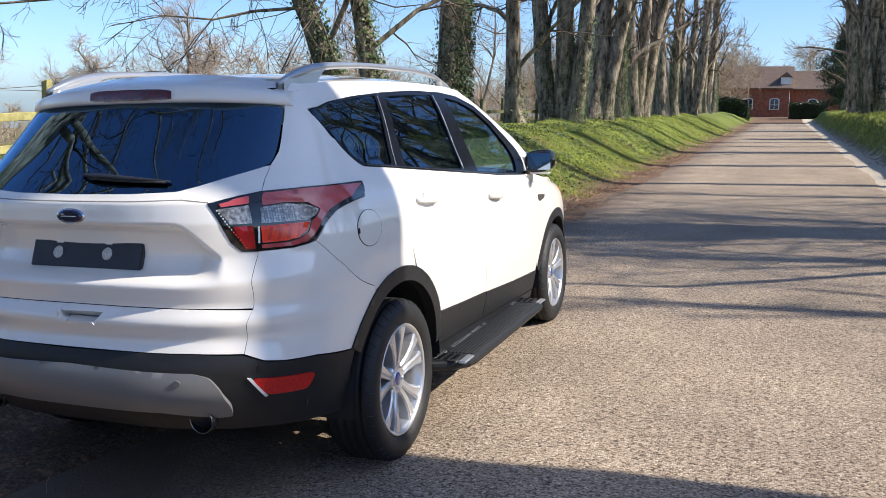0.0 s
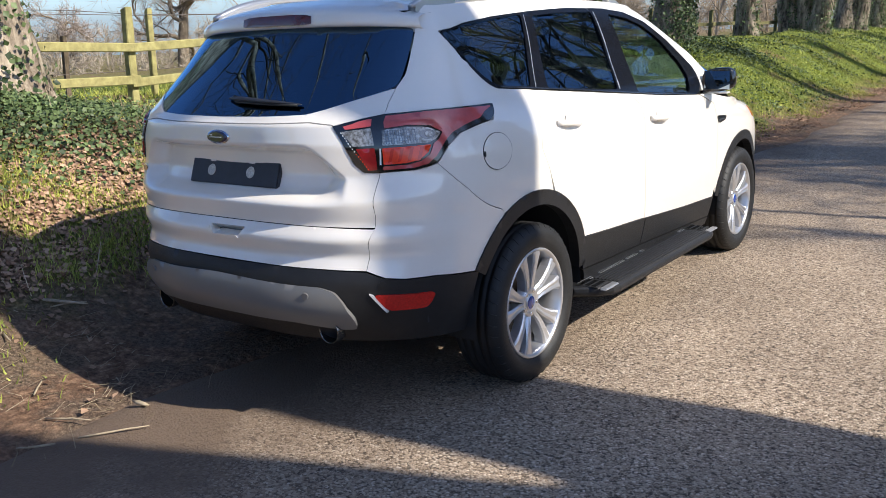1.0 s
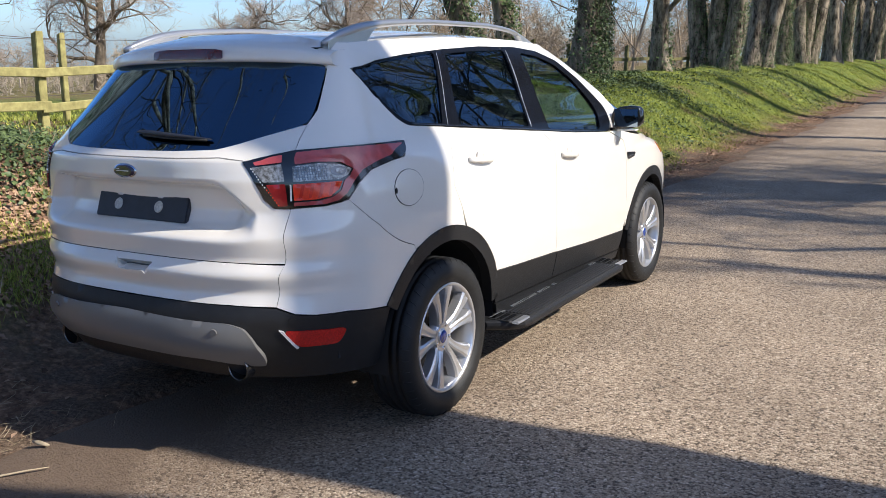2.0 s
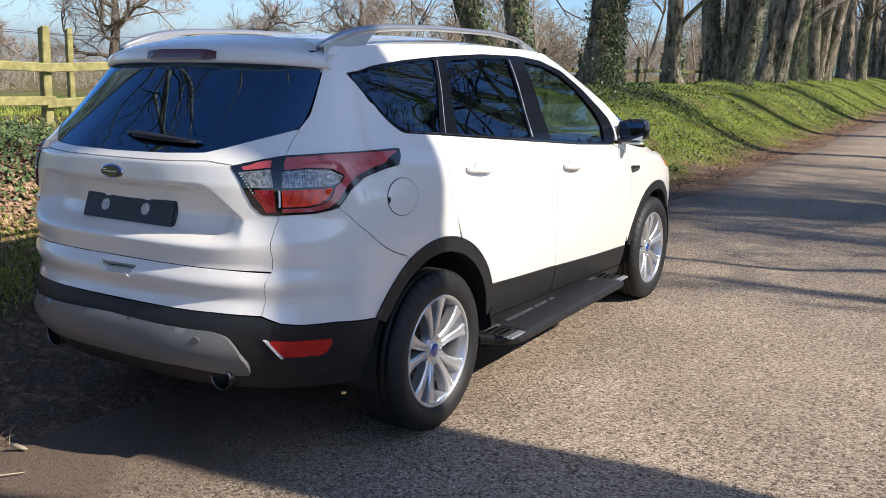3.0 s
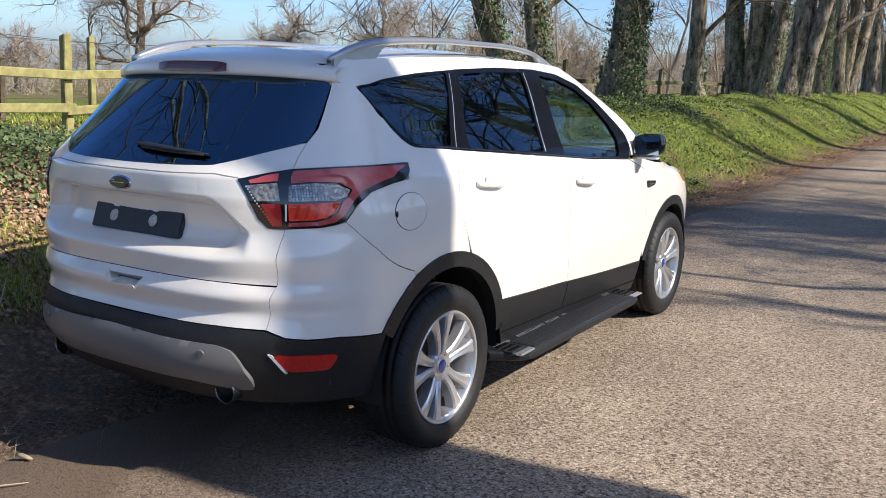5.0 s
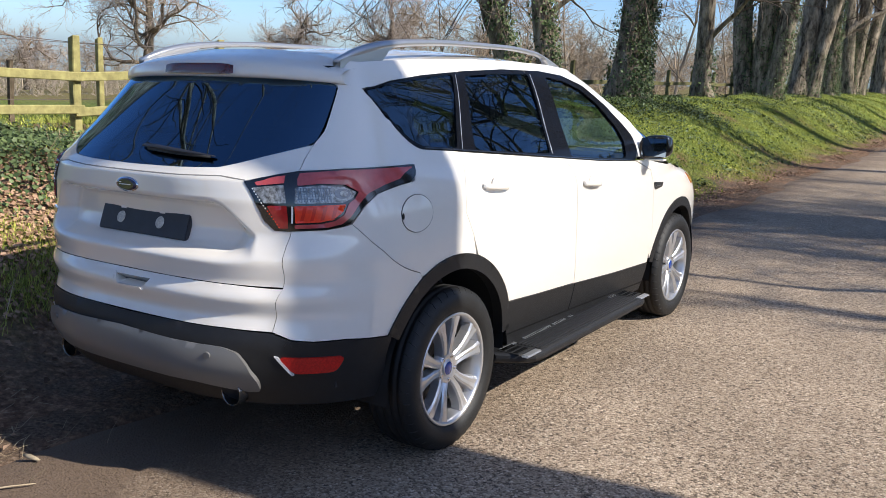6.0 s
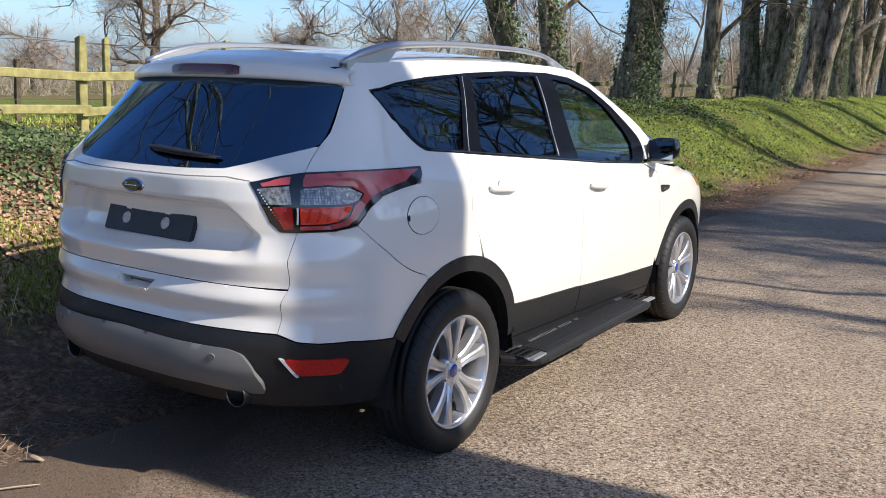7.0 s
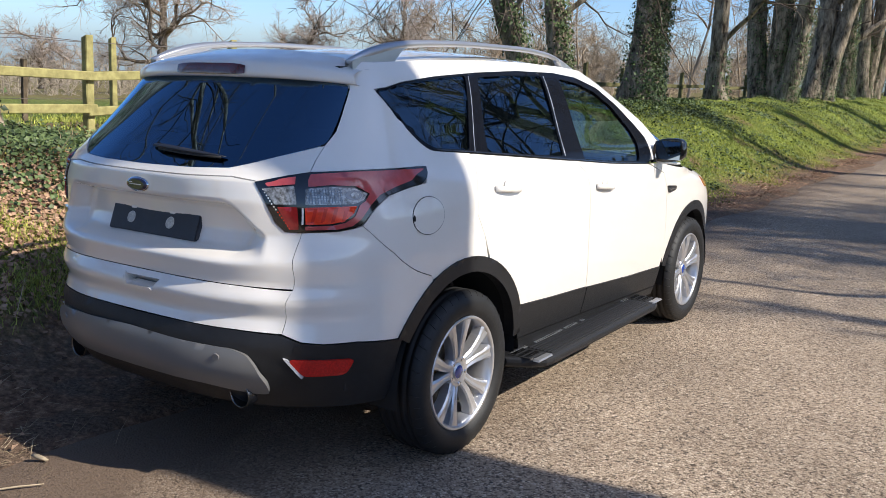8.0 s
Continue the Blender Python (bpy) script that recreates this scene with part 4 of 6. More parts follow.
# roof rails and aerial base
for sgn in (1, -1):
    ys = np.linspace(-.36, 1.52, 40)
    zc = smooth_curve([-.36, -.25, -.1, .1, .5, .9, 1.2, 1.4, 1.52], [1.590, 1.625, 1.657, 1.676, 1.688, 1.687, 1.670, 1.632, 1.594])(ys)
    rr = smooth_curve([-.36, -.2, 0, .3, 1.1, 1.52], [.013, .025, .022, .018, .017, .010])(ys)
    xs = sgn * (.578 - .012 * ((ys - .5) / .9) ** 2)
    v, f = sweep(np.stack([xs, ys, zc], 1), rr, 12, flat=.72)
    rail = mesh_object("roof_rail", v, f, RAIL_SILVER, car, "satin silver roof rail")
    for y0, y1 in ((-.355, -.02), (1.30, 1.515)):
        yy = np.linspace(y0, y1, 10)
        zt = smooth_curve([-.36, -.25, -.1, .1, .5, .9, 1.2, 1.4, 1.52], [1.590, 1.625, 1.657, 1.676, 1.688, 1.687, 1.670, 1.632, 1.594])(yy)
        zb = roof_edge(np.clip(yy, -.25, 1.35)) - .03
        if y0 < 0:
            zb = zb + (zt - zb) * step(-.16, -.02, yy) * .9
        else:
            zb = zt + (zb - zt) * step(1.30, 1.40, yy)
        xo = .578 - .012 * ((yy - .5) / .9) ** 2
        vs = np.concatenate([np.stack([sgn * (xo + d), yy, z], 1) for d in (.018, -.018) for z in (zt, zb)])
        n = 10
        f = [(i, i + 1, n + i + 1, n + i) for i in range(n - 1)] + [(2 * n + i, 2 * n + i + 1, 3 * n + i + 1, 3 * n + i) for i in range(n - 1)] + [(n + i, n + i + 1, 3 * n + i + 1, 3 * n + i) for i in range(n - 1)]
        mesh_object("rail_foot", vs, f, RAIL_SILVER, rail, smooth=False)

# side steps
for sgn in (1, -1):
    ys = np.linspace(.36, 1.90, 30)
    end = np.minimum(np.clip((ys - .36) / .12, 0, 1), np.clip((1.90 - ys) / .12, 0, 1))
    out = .855 + .185 * np.sqrt(np.clip(end, 0.02, 1))
    prof = [(.80, .285), (.80, .318), (.83, .322), ("o", .323, -.020), ("o", .320, -.006), ("o", .312, .003), ("o", .298, .006), ("o", .284, .001), ("o", .276, -.016), (.83, .274)]
    vs = []
    for y, o in zip(ys, out):
        for pnt in prof:
            vs.append((sgn * ((o + pnt[2]) if pnt[0] == "o" else pnt[0]), y, pnt[1]))
    n = len(prof)
    f = [(i * n + j, i * n + (j + 1) % n, (i + 1) * n + (j + 1) % n, (i + 1) * n + j) for i in range(29) for j in range(n)] + [tuple(range(n)), tuple(range(29 * n, 30 * n))]
    board = mesh_object("side_step", vs, f, BLACK_PLASTIC, car, "ribbed black side step", smooth=False)
    for k in range(7):
        x = .892 + .019 * k
        part("tread_rib", box_bm(min(sgn * x, sgn * (x + .012)), max(sgn * x, sgn * (x + .012)), .54, 1.72, .321, .328, .002, 1), BLACK_PLASTIC, board)
    for y0 in (.395, 1.745):
        pad = part("tread_pad", box_bm(min(sgn * .87, sgn * .985), max(sgn * .87, sgn * .985), y0, y0 + .125, .321, .3255, .003, 1), RUBBER, board)
        for a in range(3):
            for b in range(6):
                xx, yy = sgn * (.892 + .034 * a), y0 + .016 + .018 * b
                part("tread_stud", box_bm(xx - .010, xx + .010, yy - .0055, yy + .0055, .325, .3285), DARK_CHROME, pad)
        part("end_trim", box_bm(min(sgn * .995, sgn * 1.035), max(sgn * .995, sgn * 1.035), y0 - .005, y0 + .13, .316, .327, .006), RAIL_SILVER, board)
    for a, b in ((.42, .56), (.64, .92), (.95, 1.08), (1.13, 1.17), (1.66, 1.74)):
        strip = part("tread_strip", box_bm(min(sgn * .868, sgn * .882), max(sgn * .868, sgn * .882), a, b, .3215, .3265), RAIL_SILVER, board)
        for yy in np.arange(a + .012, b - .006, .02):
            part("strip_notch", box_bm(min(sgn * .870, sgn * .884), max(sgn * .870, sgn * .884), yy, yy + .007, .3255, .3272), BLACK_PLASTIC, strip)
    for yb in (.75, 1.30, 1.80):
        part("step_bracket", box_bm(min(sgn * .74, sgn * .85), max(sgn * .74, sgn * .85), yb - .03, yb + .03, .285, .315, .004), UNDER, board)

# mirrors
for sgn in (1, -1):
    bm = bmesh.new()
    bmesh.ops.create_uvsphere(bm, u_segments=28, v_segments=16, radius=1)
    for w in bm.verts:
        x, y, z = w.co
        sx = math.copysign(abs(x) ** .62, x)
        sz = math.copysign(abs(z) ** .62, z)
        yy = max(y, -.35)
        w.co = Vector((sgn * (0.958 + .092 * sx * (1 - .1 * z)), 2.03 + .085 * yy + .02 * x, 1.165 + .068 * sz + .012 * x))
    housing = part("door_mirror", bm, GLOSS_BLACK, car, "gloss black door mirror", smooth=True)
    part("mirror_glass", box_bm(min(sgn * .884, sgn * 1.036), max(sgn * .884, sgn * 1.036), 1.988, 1.994, 1.112, 1.216, .002), MIRROR, housing)
    v, f = sweep([(sgn * .86, 2.00, 1.105), (sgn * .90, 2.01, 1.112), (sgn * .95, 2.03, 1.12)], [.026, .024, .03], 10, flat=.7)
    mesh_object("mirror_stalk", v, f, GLOSS_BLACK, housing)
    part("mirror_base", box_bm(min(sgn * .90, sgn * 1.02), max(sgn * .90, sgn * 1.02), 2.0, 2.06, 1.086, 1.096, .004), PAINT, housing)

# wheels
def wheel(y, sgn):
    hub = new("wheel")
    hub.parent = car
    hub.matrix_parent_inverse = Matrix.Identity(4)
    hub.matrix_local = Matrix.Translation((sgn * .79, y, .345)) @ Matrix.Rotation(0 if sgn > 0 else math.pi, 4, "Z")
    tyre_prof = [(-.095, .238), (-.112, .262), (-.116, .290), (-.108, .320), (-.092, .338), (-.075, .343)]
    for a in (-.058, -.020, .020, .058):
        tyre_prof += [(a - .008, .3455), (a - .005, .338), (a + .005, .338), (a + .008, .3455)]
    tyre_prof += [(.075, .343), (.092, .338), (.108, .320), (.113, .306), (.1145, .300), (.116, .290), (.1145, .268), (.112, .262), (.106, .248), (.095, .2375)]
    v, f = lathe(tyre_prof, segs=88)
    tyre = mesh_object("tyre", v, f, RUBBER, hub)
    for i in range(44):
        t = i * 2 * math.pi / 44
        bmv, bmf = sweep([(.070, .3435, 0), (.094, .338, .008), (.106, .322, .012)], [.0018, .002, .0015], 4)
        bmv = np.stack([bmv[:, 0], bmv[:, 1] * math.cos(t) - bmv[:, 2] * math.sin(t), bmv[:, 1] * math.sin(t) + bmv[:, 2] * math.cos(t)], -1)
        if i == 0:
            allb = []
        allb.append((bmv, bmf))
    v, f = joined(allb)
    tagged(mesh_object("tread_siping", v, f, RUBBER, tyre), kind="stuff")
    v, f = lathe([(.099, .2395), (.104, .2365), (.101, .228), (.086, .221), (.05, .213), (-.06, .205), (-.10, .222), (-.105, .232)], segs=72)
    rim = mesh_object("rim", v, f, ALLOY, hub, "silver five twin-spoke alloy rim")
    for k in range(5):
        for d in (-1, 1):
            base_a = radians(97 + 72 * k)
            rad = np.linspace(.045, .228, 9)
            off_a = d * np.interp(rad, [.045, .10, .228], [.30, .20, .265])
            ang = base_a + off_a
            wid = np.interp(rad, [.045, .09, .18, .228], [.018, .0165, .0225, .035])
            face = .073 + .022 * np.sin(np.clip((rad - .045) / .183, 0, 1) * math.pi / 2)
            vs = []
            for r, a, w, x in zip(rad, ang, wid, face):
                c = np.array((0, math.cos(a), math.sin(a)))
                t = np.array((0, -math.sin(a), math.cos(a)))
                for sx, st in ((x - .045, -1.15), (x - .006, -1.0), (x, -.62), (x - .004, 0), (x, .62), (x - .006, 1.0), (x - .045, 1.15)):
                    vs.append(c * r + t * w * st + np.array((sx, 0, 0)))
            f = [(i * 7 + j, i * 7 + (j + 1) % 7, (i + 1) * 7 + (j + 1) % 7, (i + 1) * 7 + j) for i in range(8) for j in range(7)]
            mesh_object("spoke", vs, f, ALLOY, rim, smooth=False)
    v, f = lathe([(.04, .075), (.068, .070), (.078, .058), (.072, .046), (.068, .036), (.075, .033), (.0765, .0285)], segs=40)
    mesh_object("hub_centre", v, f, ALLOY, rim)
    v, f = lathe([(.0765, .0285), (.079, .024), (.0795, .0005)], segs=28)
    mesh_object("centre_cap", v, f, CAP_BLUE, rim, "blue oval centre cap")
    for k in range(5):
        a = radians(61 + 72 * k)
        v, f = lathe([(.055, .0005), (.076, .0006), (.077, .008), (.074, .010), (.055, .0102)], segs=12)
        mesh_object("wheel_nut", v + np.array((0, .054 * math.cos(a), .054 * math.sin(a))), f, CHROME, rim)
    v, f = lathe([(.015, .06), (.015, .150), (-.008, .150), (-.008, .06)], segs=48, closed=True)
    mesh_object("brake_disc", v, f, RUSTY, hub, "rusty brake disc")
    part("brake_caliper", box_bm(-.03, .035, -.175, -.095, -.02, .11, .014), GOLD, hub, "golden brake caliper")
    return hub


for y in ARCH_Y:
    for sgn in (1, -1):
        wheel(y, sgn)
for k, y in enumerate(ARCH_Y):
    for sgn in (1, -1):
        r = ARCH_R[k] - .045
        ang = np.linspace(radians(-5), radians(185), 22)
        vs = [(sgn * x, y + r * math.cos(a), .345 + r * math.sin(a)) for a in ang for x in (.875, .52)]
        f = [(2 * i, 2 * i + 1, 2 * i + 3, 2 * i + 2) for i in range(21)]
        vs2 = [(sgn * .52, y, .2)] + [vs[2 * i + 1] for i in range(22)]
        f2 = [(0, i + 1, i + 2) for i in range(21)]
        v, f = joined([(vs, f), (vs2, f2)])
        mesh_object("wheel_well", v, f, UNDER, car)
# floor pan and cabin
bm = box_bm(-.58, .58, -.42, 3.20, .24, .36, .03)
part("floor_pan", bm, UNDER, car)
part("axle_beam", box_bm(-.60, .60, -.06, .06, .25, .33, .02), UNDER, car)
part("cabin_floor", box_bm(-.78, .78, -.62, 2.2, .42, .46), CABIN, car)
part("parcel_shelf", box_bm(-.58, .58, -.60, .02, 1.12, 1.14, .006), CABIN, car)


def seat(x, y, width, rows=1):
    parts_ = [box_bm(x - width / 2, x + width / 2, y - .10, y + .42, .56, .74, .05), ]
    s_ob = part("seat", parts_[0], CABIN, car, "dark fabric car seat", smooth=False)
    bm2 = box_bm(x - width / 2, x + width / 2, -.06, .08, 0, .60, .05)
    bmesh.ops.transform(bm2, matrix=Matrix.Translation((0, y - .08, .70)) @ Matrix.Rotation(radians(14), 4, "X"), verts=bm2.verts)
    part("seat_back", bm2, CABIN, s_ob)
    for hx in ((x,) if width < .8 else (x - .38, x, x + .38)):
        part("headrest", box_bm(hx - .13, hx + .13, y - .30, y - .20, 1.30, 1.46, .04), CABIN, s_ob)


seat(.37, 1.28, .52)
seat(-.37, 1.28, .52)
seat(0, .42, 1.30)
part("dashboard", box_bm(-.76, .76, 1.86, 2.30, .62, 1.10, .08), CABIN, car)
v, f = lathe([(0, .170), (.012, .182), (0, .195), (-.012, .182)], segs=36, closed=True)
rot = np.array(Matrix.Rotation(radians(90), 3, "Z") @ Matrix.Rotation(radians(0), 3, "X"))
sv = v @ rot.T
mesh_object("steering_wheel", sv @ np.array(Matrix.Rotation(radians(-22), 3, "X")).T + np.array((.37, 1.76, 1.02)), f, CABIN, car)


def lining_fn(u, v):
    p = roof_fn(u * .94, v * .94 + .03)
    return p - np.array((0, 0, .028))


v, f = sheet(lining_fn, 21, 21)
mesh_object("headlining", v, f, CABIN_PALE, car, "pale fabric headlining")
for sgn in (1, -1):
    v, f = sweep([(sgn * .54, -.22, 1.54), (sgn * .60, -.06, 1.40), (sgn * .66, .12, 1.22)], [.045, .05, .055], 8, flat=.4)
    mesh_object("pillar_trim", v, f, CABIN_PALE, car)


# ---- trees ----
def bark_material(name, c1, c2, scale):
    m = bpy.data.materials.new(name)
    m.use_nodes = True
    nt = m.node_tree
    L = nt.links.new
    b = nt.nodes["Principled BSDF"]
    b.inputs["Roughness"].default_value = 0.9
    b.inputs["Specular IOR Level"].default_value = 0.2
    tc = nt.nodes.new("ShaderNodeTexCoord")
    mp = nt.nodes.new("ShaderNodeMapping")
    mp.inputs["Scale"].default_value = (1, 1, .34)
    L(tc.outputs["Object"], mp.inputs[0])
    n = nt.nodes.new("ShaderNodeTexNoise")
    n.inputs["Scale"].default_value, n.inputs["Detail"].default_value, n.inputs["Roughness"].default_value = scale, 7, .7
    L(mp.outputs[0], n.inputs["Vector"])
    n2 = nt.nodes.new("ShaderNodeTexNoise")
    n2.inputs["Scale"].default_value, n2.inputs["Detail"].default_value = 1.7, 4
    L(tc.outputs["Object"], n2.inputs["Vector"])
    r = nt.nodes.new("ShaderNodeValToRGB")
    r.color_ramp.elements[0].position, r.color_ramp.elements[1].position = .38, .64
    r.color_ramp.elements[0].color, r.color_ramp.elements[1].color = (*c1, 1), (*c2, 1)
    L(n.outputs["Fac"], r.inputs["Fac"])
    green = nt.nodes.new("ShaderNodeMapRange")
    green.inputs[1].default_value, green.inputs[2].default_value, green.inputs[4].default_value = .5, .75, .35
    L(n2.outputs["Fac"], green.inputs[0])
    mx = nt.nodes.new("ShaderNodeMix")
    mx.data_type = "RGBA"
    mx.inputs[7].default_value = (.12, .125, .06, 1)
    L(green.outputs[0], mx.inputs["Factor"])
    L(r.outputs["Color"], mx.inputs[6])
    L(mx.outputs[2], b.inputs["Base Color"])
    bp = nt.nodes.new("ShaderNodeBump")
    bp.inputs["Distance"].default_value = .045
    L(n.outputs["Fac"], bp.inputs["Height"])
    L(bp.outputs["Normal"], b.inputs["Normal"])
    return m


def leaf_material(name, dark, light, rough=.45, spec=.4):
    m = bpy.data.materials.new(name)
    m.use_nodes = True
    nt = m.node_tree
    b = nt.nodes["Principled BSDF"]
    b.inputs["Roughness"].default_value, b.inputs["Specular IOR Level"].default_value = rough, spec
    geo = nt.nodes.new("ShaderNodeNewGeometry")
    r = nt.nodes.new("ShaderNodeValToRGB")
    r.color_ramp.elements[0].color, r.color_ramp.elements[1].color = (*dark, 1), (*light, 1)
    nt.links.new(geo.outputs["Random Per Island"], r.inputs["Fac"])
    # broad patches of darker and lighter tone
    n = nt.nodes.new("ShaderNodeTexNoise")
    n.inputs["Scale"].default_value, n.inputs["Detail"].default_value = 1.1, 4
    nt.links.new(geo.outputs["Position"], n.inputs["Vector"])
    k = nt.nodes.new("ShaderNodeMapRange")
    k.inputs[1].default_value, k.inputs[2].default_value, k.inputs[3].default_value, k.inputs[4].default_value = .35, .65, .6, 1.3
    nt.links.new(n.outputs["Fac"], k.inputs[0])
    mu = nt.nodes.new("ShaderNodeMix")
    mu.data_type, mu.blend_type = "RGBA", "MULTIPLY"
    mu.inputs["Factor"].default_value = 1.0
    nt.links.new(r.outputs["Color"], mu.inputs[6])
    nt.links.new(k.outputs[0], mu.inputs[7])
    nt.links.new(mu.outputs[2], b.inputs["Base Color"])
    return m


BARK = bark_material("lime_bark", (.036, .027, .020), (.43, .35, .26), 6.0)
# the near trunk's bark, paled to show the sun falling on it
NEAR_BARK = bark_material("cracked_sunlit_bark", (.10, .075, .052), (.58, .475, .355), 8.0)
TWIG = material("twig_bark", (.13, .10, .075), .9, vary=.5, scale=3.0, spec=.2)
# far twigs are paled, with distance haze put into their colour
FAR_TWIG = material("hazy_twig_bark", (.52, .43, .36), .95, vary=.25, scale=1.0, spec=.1)
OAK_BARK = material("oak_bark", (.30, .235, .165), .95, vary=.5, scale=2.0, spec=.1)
IVY = leaf_material("ivy_leaf", (.016, .034, .010), (.15, .20, .075), .5, .3)
HOLLY = leaf_material("evergreen_leaf", (.010, .022, .008), (.055, .085, .025), .4, .45)
DRY_LEAF = leaf_material("dry_leaf", (.13, .070, .042), (.48, .31, .20), .8, .2)
BLADE = leaf_material("grass_blade", (.13, .175, .026), (.52, .53, .11), .6, .3)
STRAW = leaf_material("dry_stalk", (.25, .19, .11), (.55, .45, .30), .8, .2)


def leaves(centres, normals, size, rng, folded=True):
    """Small folded leaves, one island each, as verts and faces arrays."""
    n = len(centres)
    c, nn = np.asarray(centres, float), np.asarray(normals, float)
    nn = nn / (np.linalg.norm(nn, axis=1, keepdims=True) + 1e-9)
    r = rng.normal(size=(n, 3))
    a = np.cross(nn, r)
    a /= np.linalg.norm(a, axis=1, keepdims=True) + 1e-9
    b = np.cross(nn, a)
    s = (size * rng.uniform(.55, 1.25, n))[:, None]
    tip, tail = c + a * s * .6, c - a * s * .4
    l, q = c + b * s * .42 + nn * s * .14, c - b * s * .42 + nn * s * .14
    v = np.stack([tail, l, tip, q], 1).reshape(-1, 3)
    i = np.arange(n)[:, None] * 4
    f = np.concatenate([i + np.array([[0, 1, 2]]), i + np.array([[0, 2, 3]])], 1).reshape(-1, 3)
    return v, f


def fast_mesh(name, verts, faces, mat, parent=None, label="", smooth=False):
    v, f = np.asarray(verts, np.float32), np.asarray(faces, np.int32)
    me = bpy.data.meshes.new(name)
    me.vertices.add(len(v))
    me.vertices.foreach_set("co", v.ravel())
    k = f.shape[1]
    me.loops.add(f.size)
    me.loops.foreach_set("vertex_index", f.ravel())
    me.polygons.add(len(f))
    me.polygons.foreach_set("loop_start", np.arange(0, f.size, k, dtype=np.int32))
    if smooth:
        me.polygons.foreach_set("use_smooth", np.ones(len(f), bool))
    me.materials.append(mat)
    me.update(calc_edges=True)
    ob = new(name, me)
    ob.parent = parent
    return tagged(ob, label)


class Boughs:
    """Collects tapered tubes, level by level."""

    def __init__(self, seed):
        self.rng = np.random.default_rng(seed)
        self.sets = {}

    def tube(self, pts, rad, sides, level):
        p = np.array(pts, float)
        n = len(p)
        t = np.gradient(p, axis=0)
        t /= np.linalg.norm(t, axis=1, keepdims=True) + 1e-9
        ref = np.array((.31, .17, .93)) if abs(t[0, 2]) < .8 else np.array((.93, .31, .1))
        a = np.cross(t, ref)
        a /= np.linalg.norm(a, axis=1, keepdims=True) + 1e-9
        b = np.cross(a, t)
        ang = np.arange(sides) * 2 * math.pi / sides
        rr = np.asarray(rad, float)
        rr = rr[:, None] * np.ones((n, sides)) if rr.ndim == 1 else rr
        v = (p[:, None] + rr[..., None] * (np.cos(ang)[None, :, None] * a[:, None] + np.sin(ang)[None, :, None] * b[:, None])).reshape(-1, 3)
        i, j = np.meshgrid(np.arange(n - 1), np.arange(sides), indexing="ij")
        j2 = (j + 1) % sides
        f = np.stack([i * sides + j, i * sides + j2, (i + 1) * sides + j2, (i + 1) * sides + j], -1).reshape(-1, 4)
        vs, fs, base = self.sets.setdefault(level, ([], [], [0]))
        vs.append(v)
        fs.append(f + base[0])
        base[0] += len(v)

    def path(self, start, way, length, n, wander, lift):
        """A crooked path that keeps bending a little, and upwards by lift."""
        rng = self.rng
        p, d = [np.array(start, float)], np.array(way, float)
        d /= np.linalg.norm(d)
        for _ in range(n - 1):
            d = d + rng.normal(size=3) * wander + np.array((0, 0, lift))
            d /= np.linalg.norm(d)
            p.append(p[-1] + d * length / (n - 1))
        return np.array(p)

    def mesh(self, level, name, mat, parent, label="", smooth=True):
        if level in self.sets:
            vs, fs, _ = self.sets[level]
            ob = fast_mesh(name, np.concatenate(vs), np.concatenate(fs), mat, parent, label, smooth)
            return ob


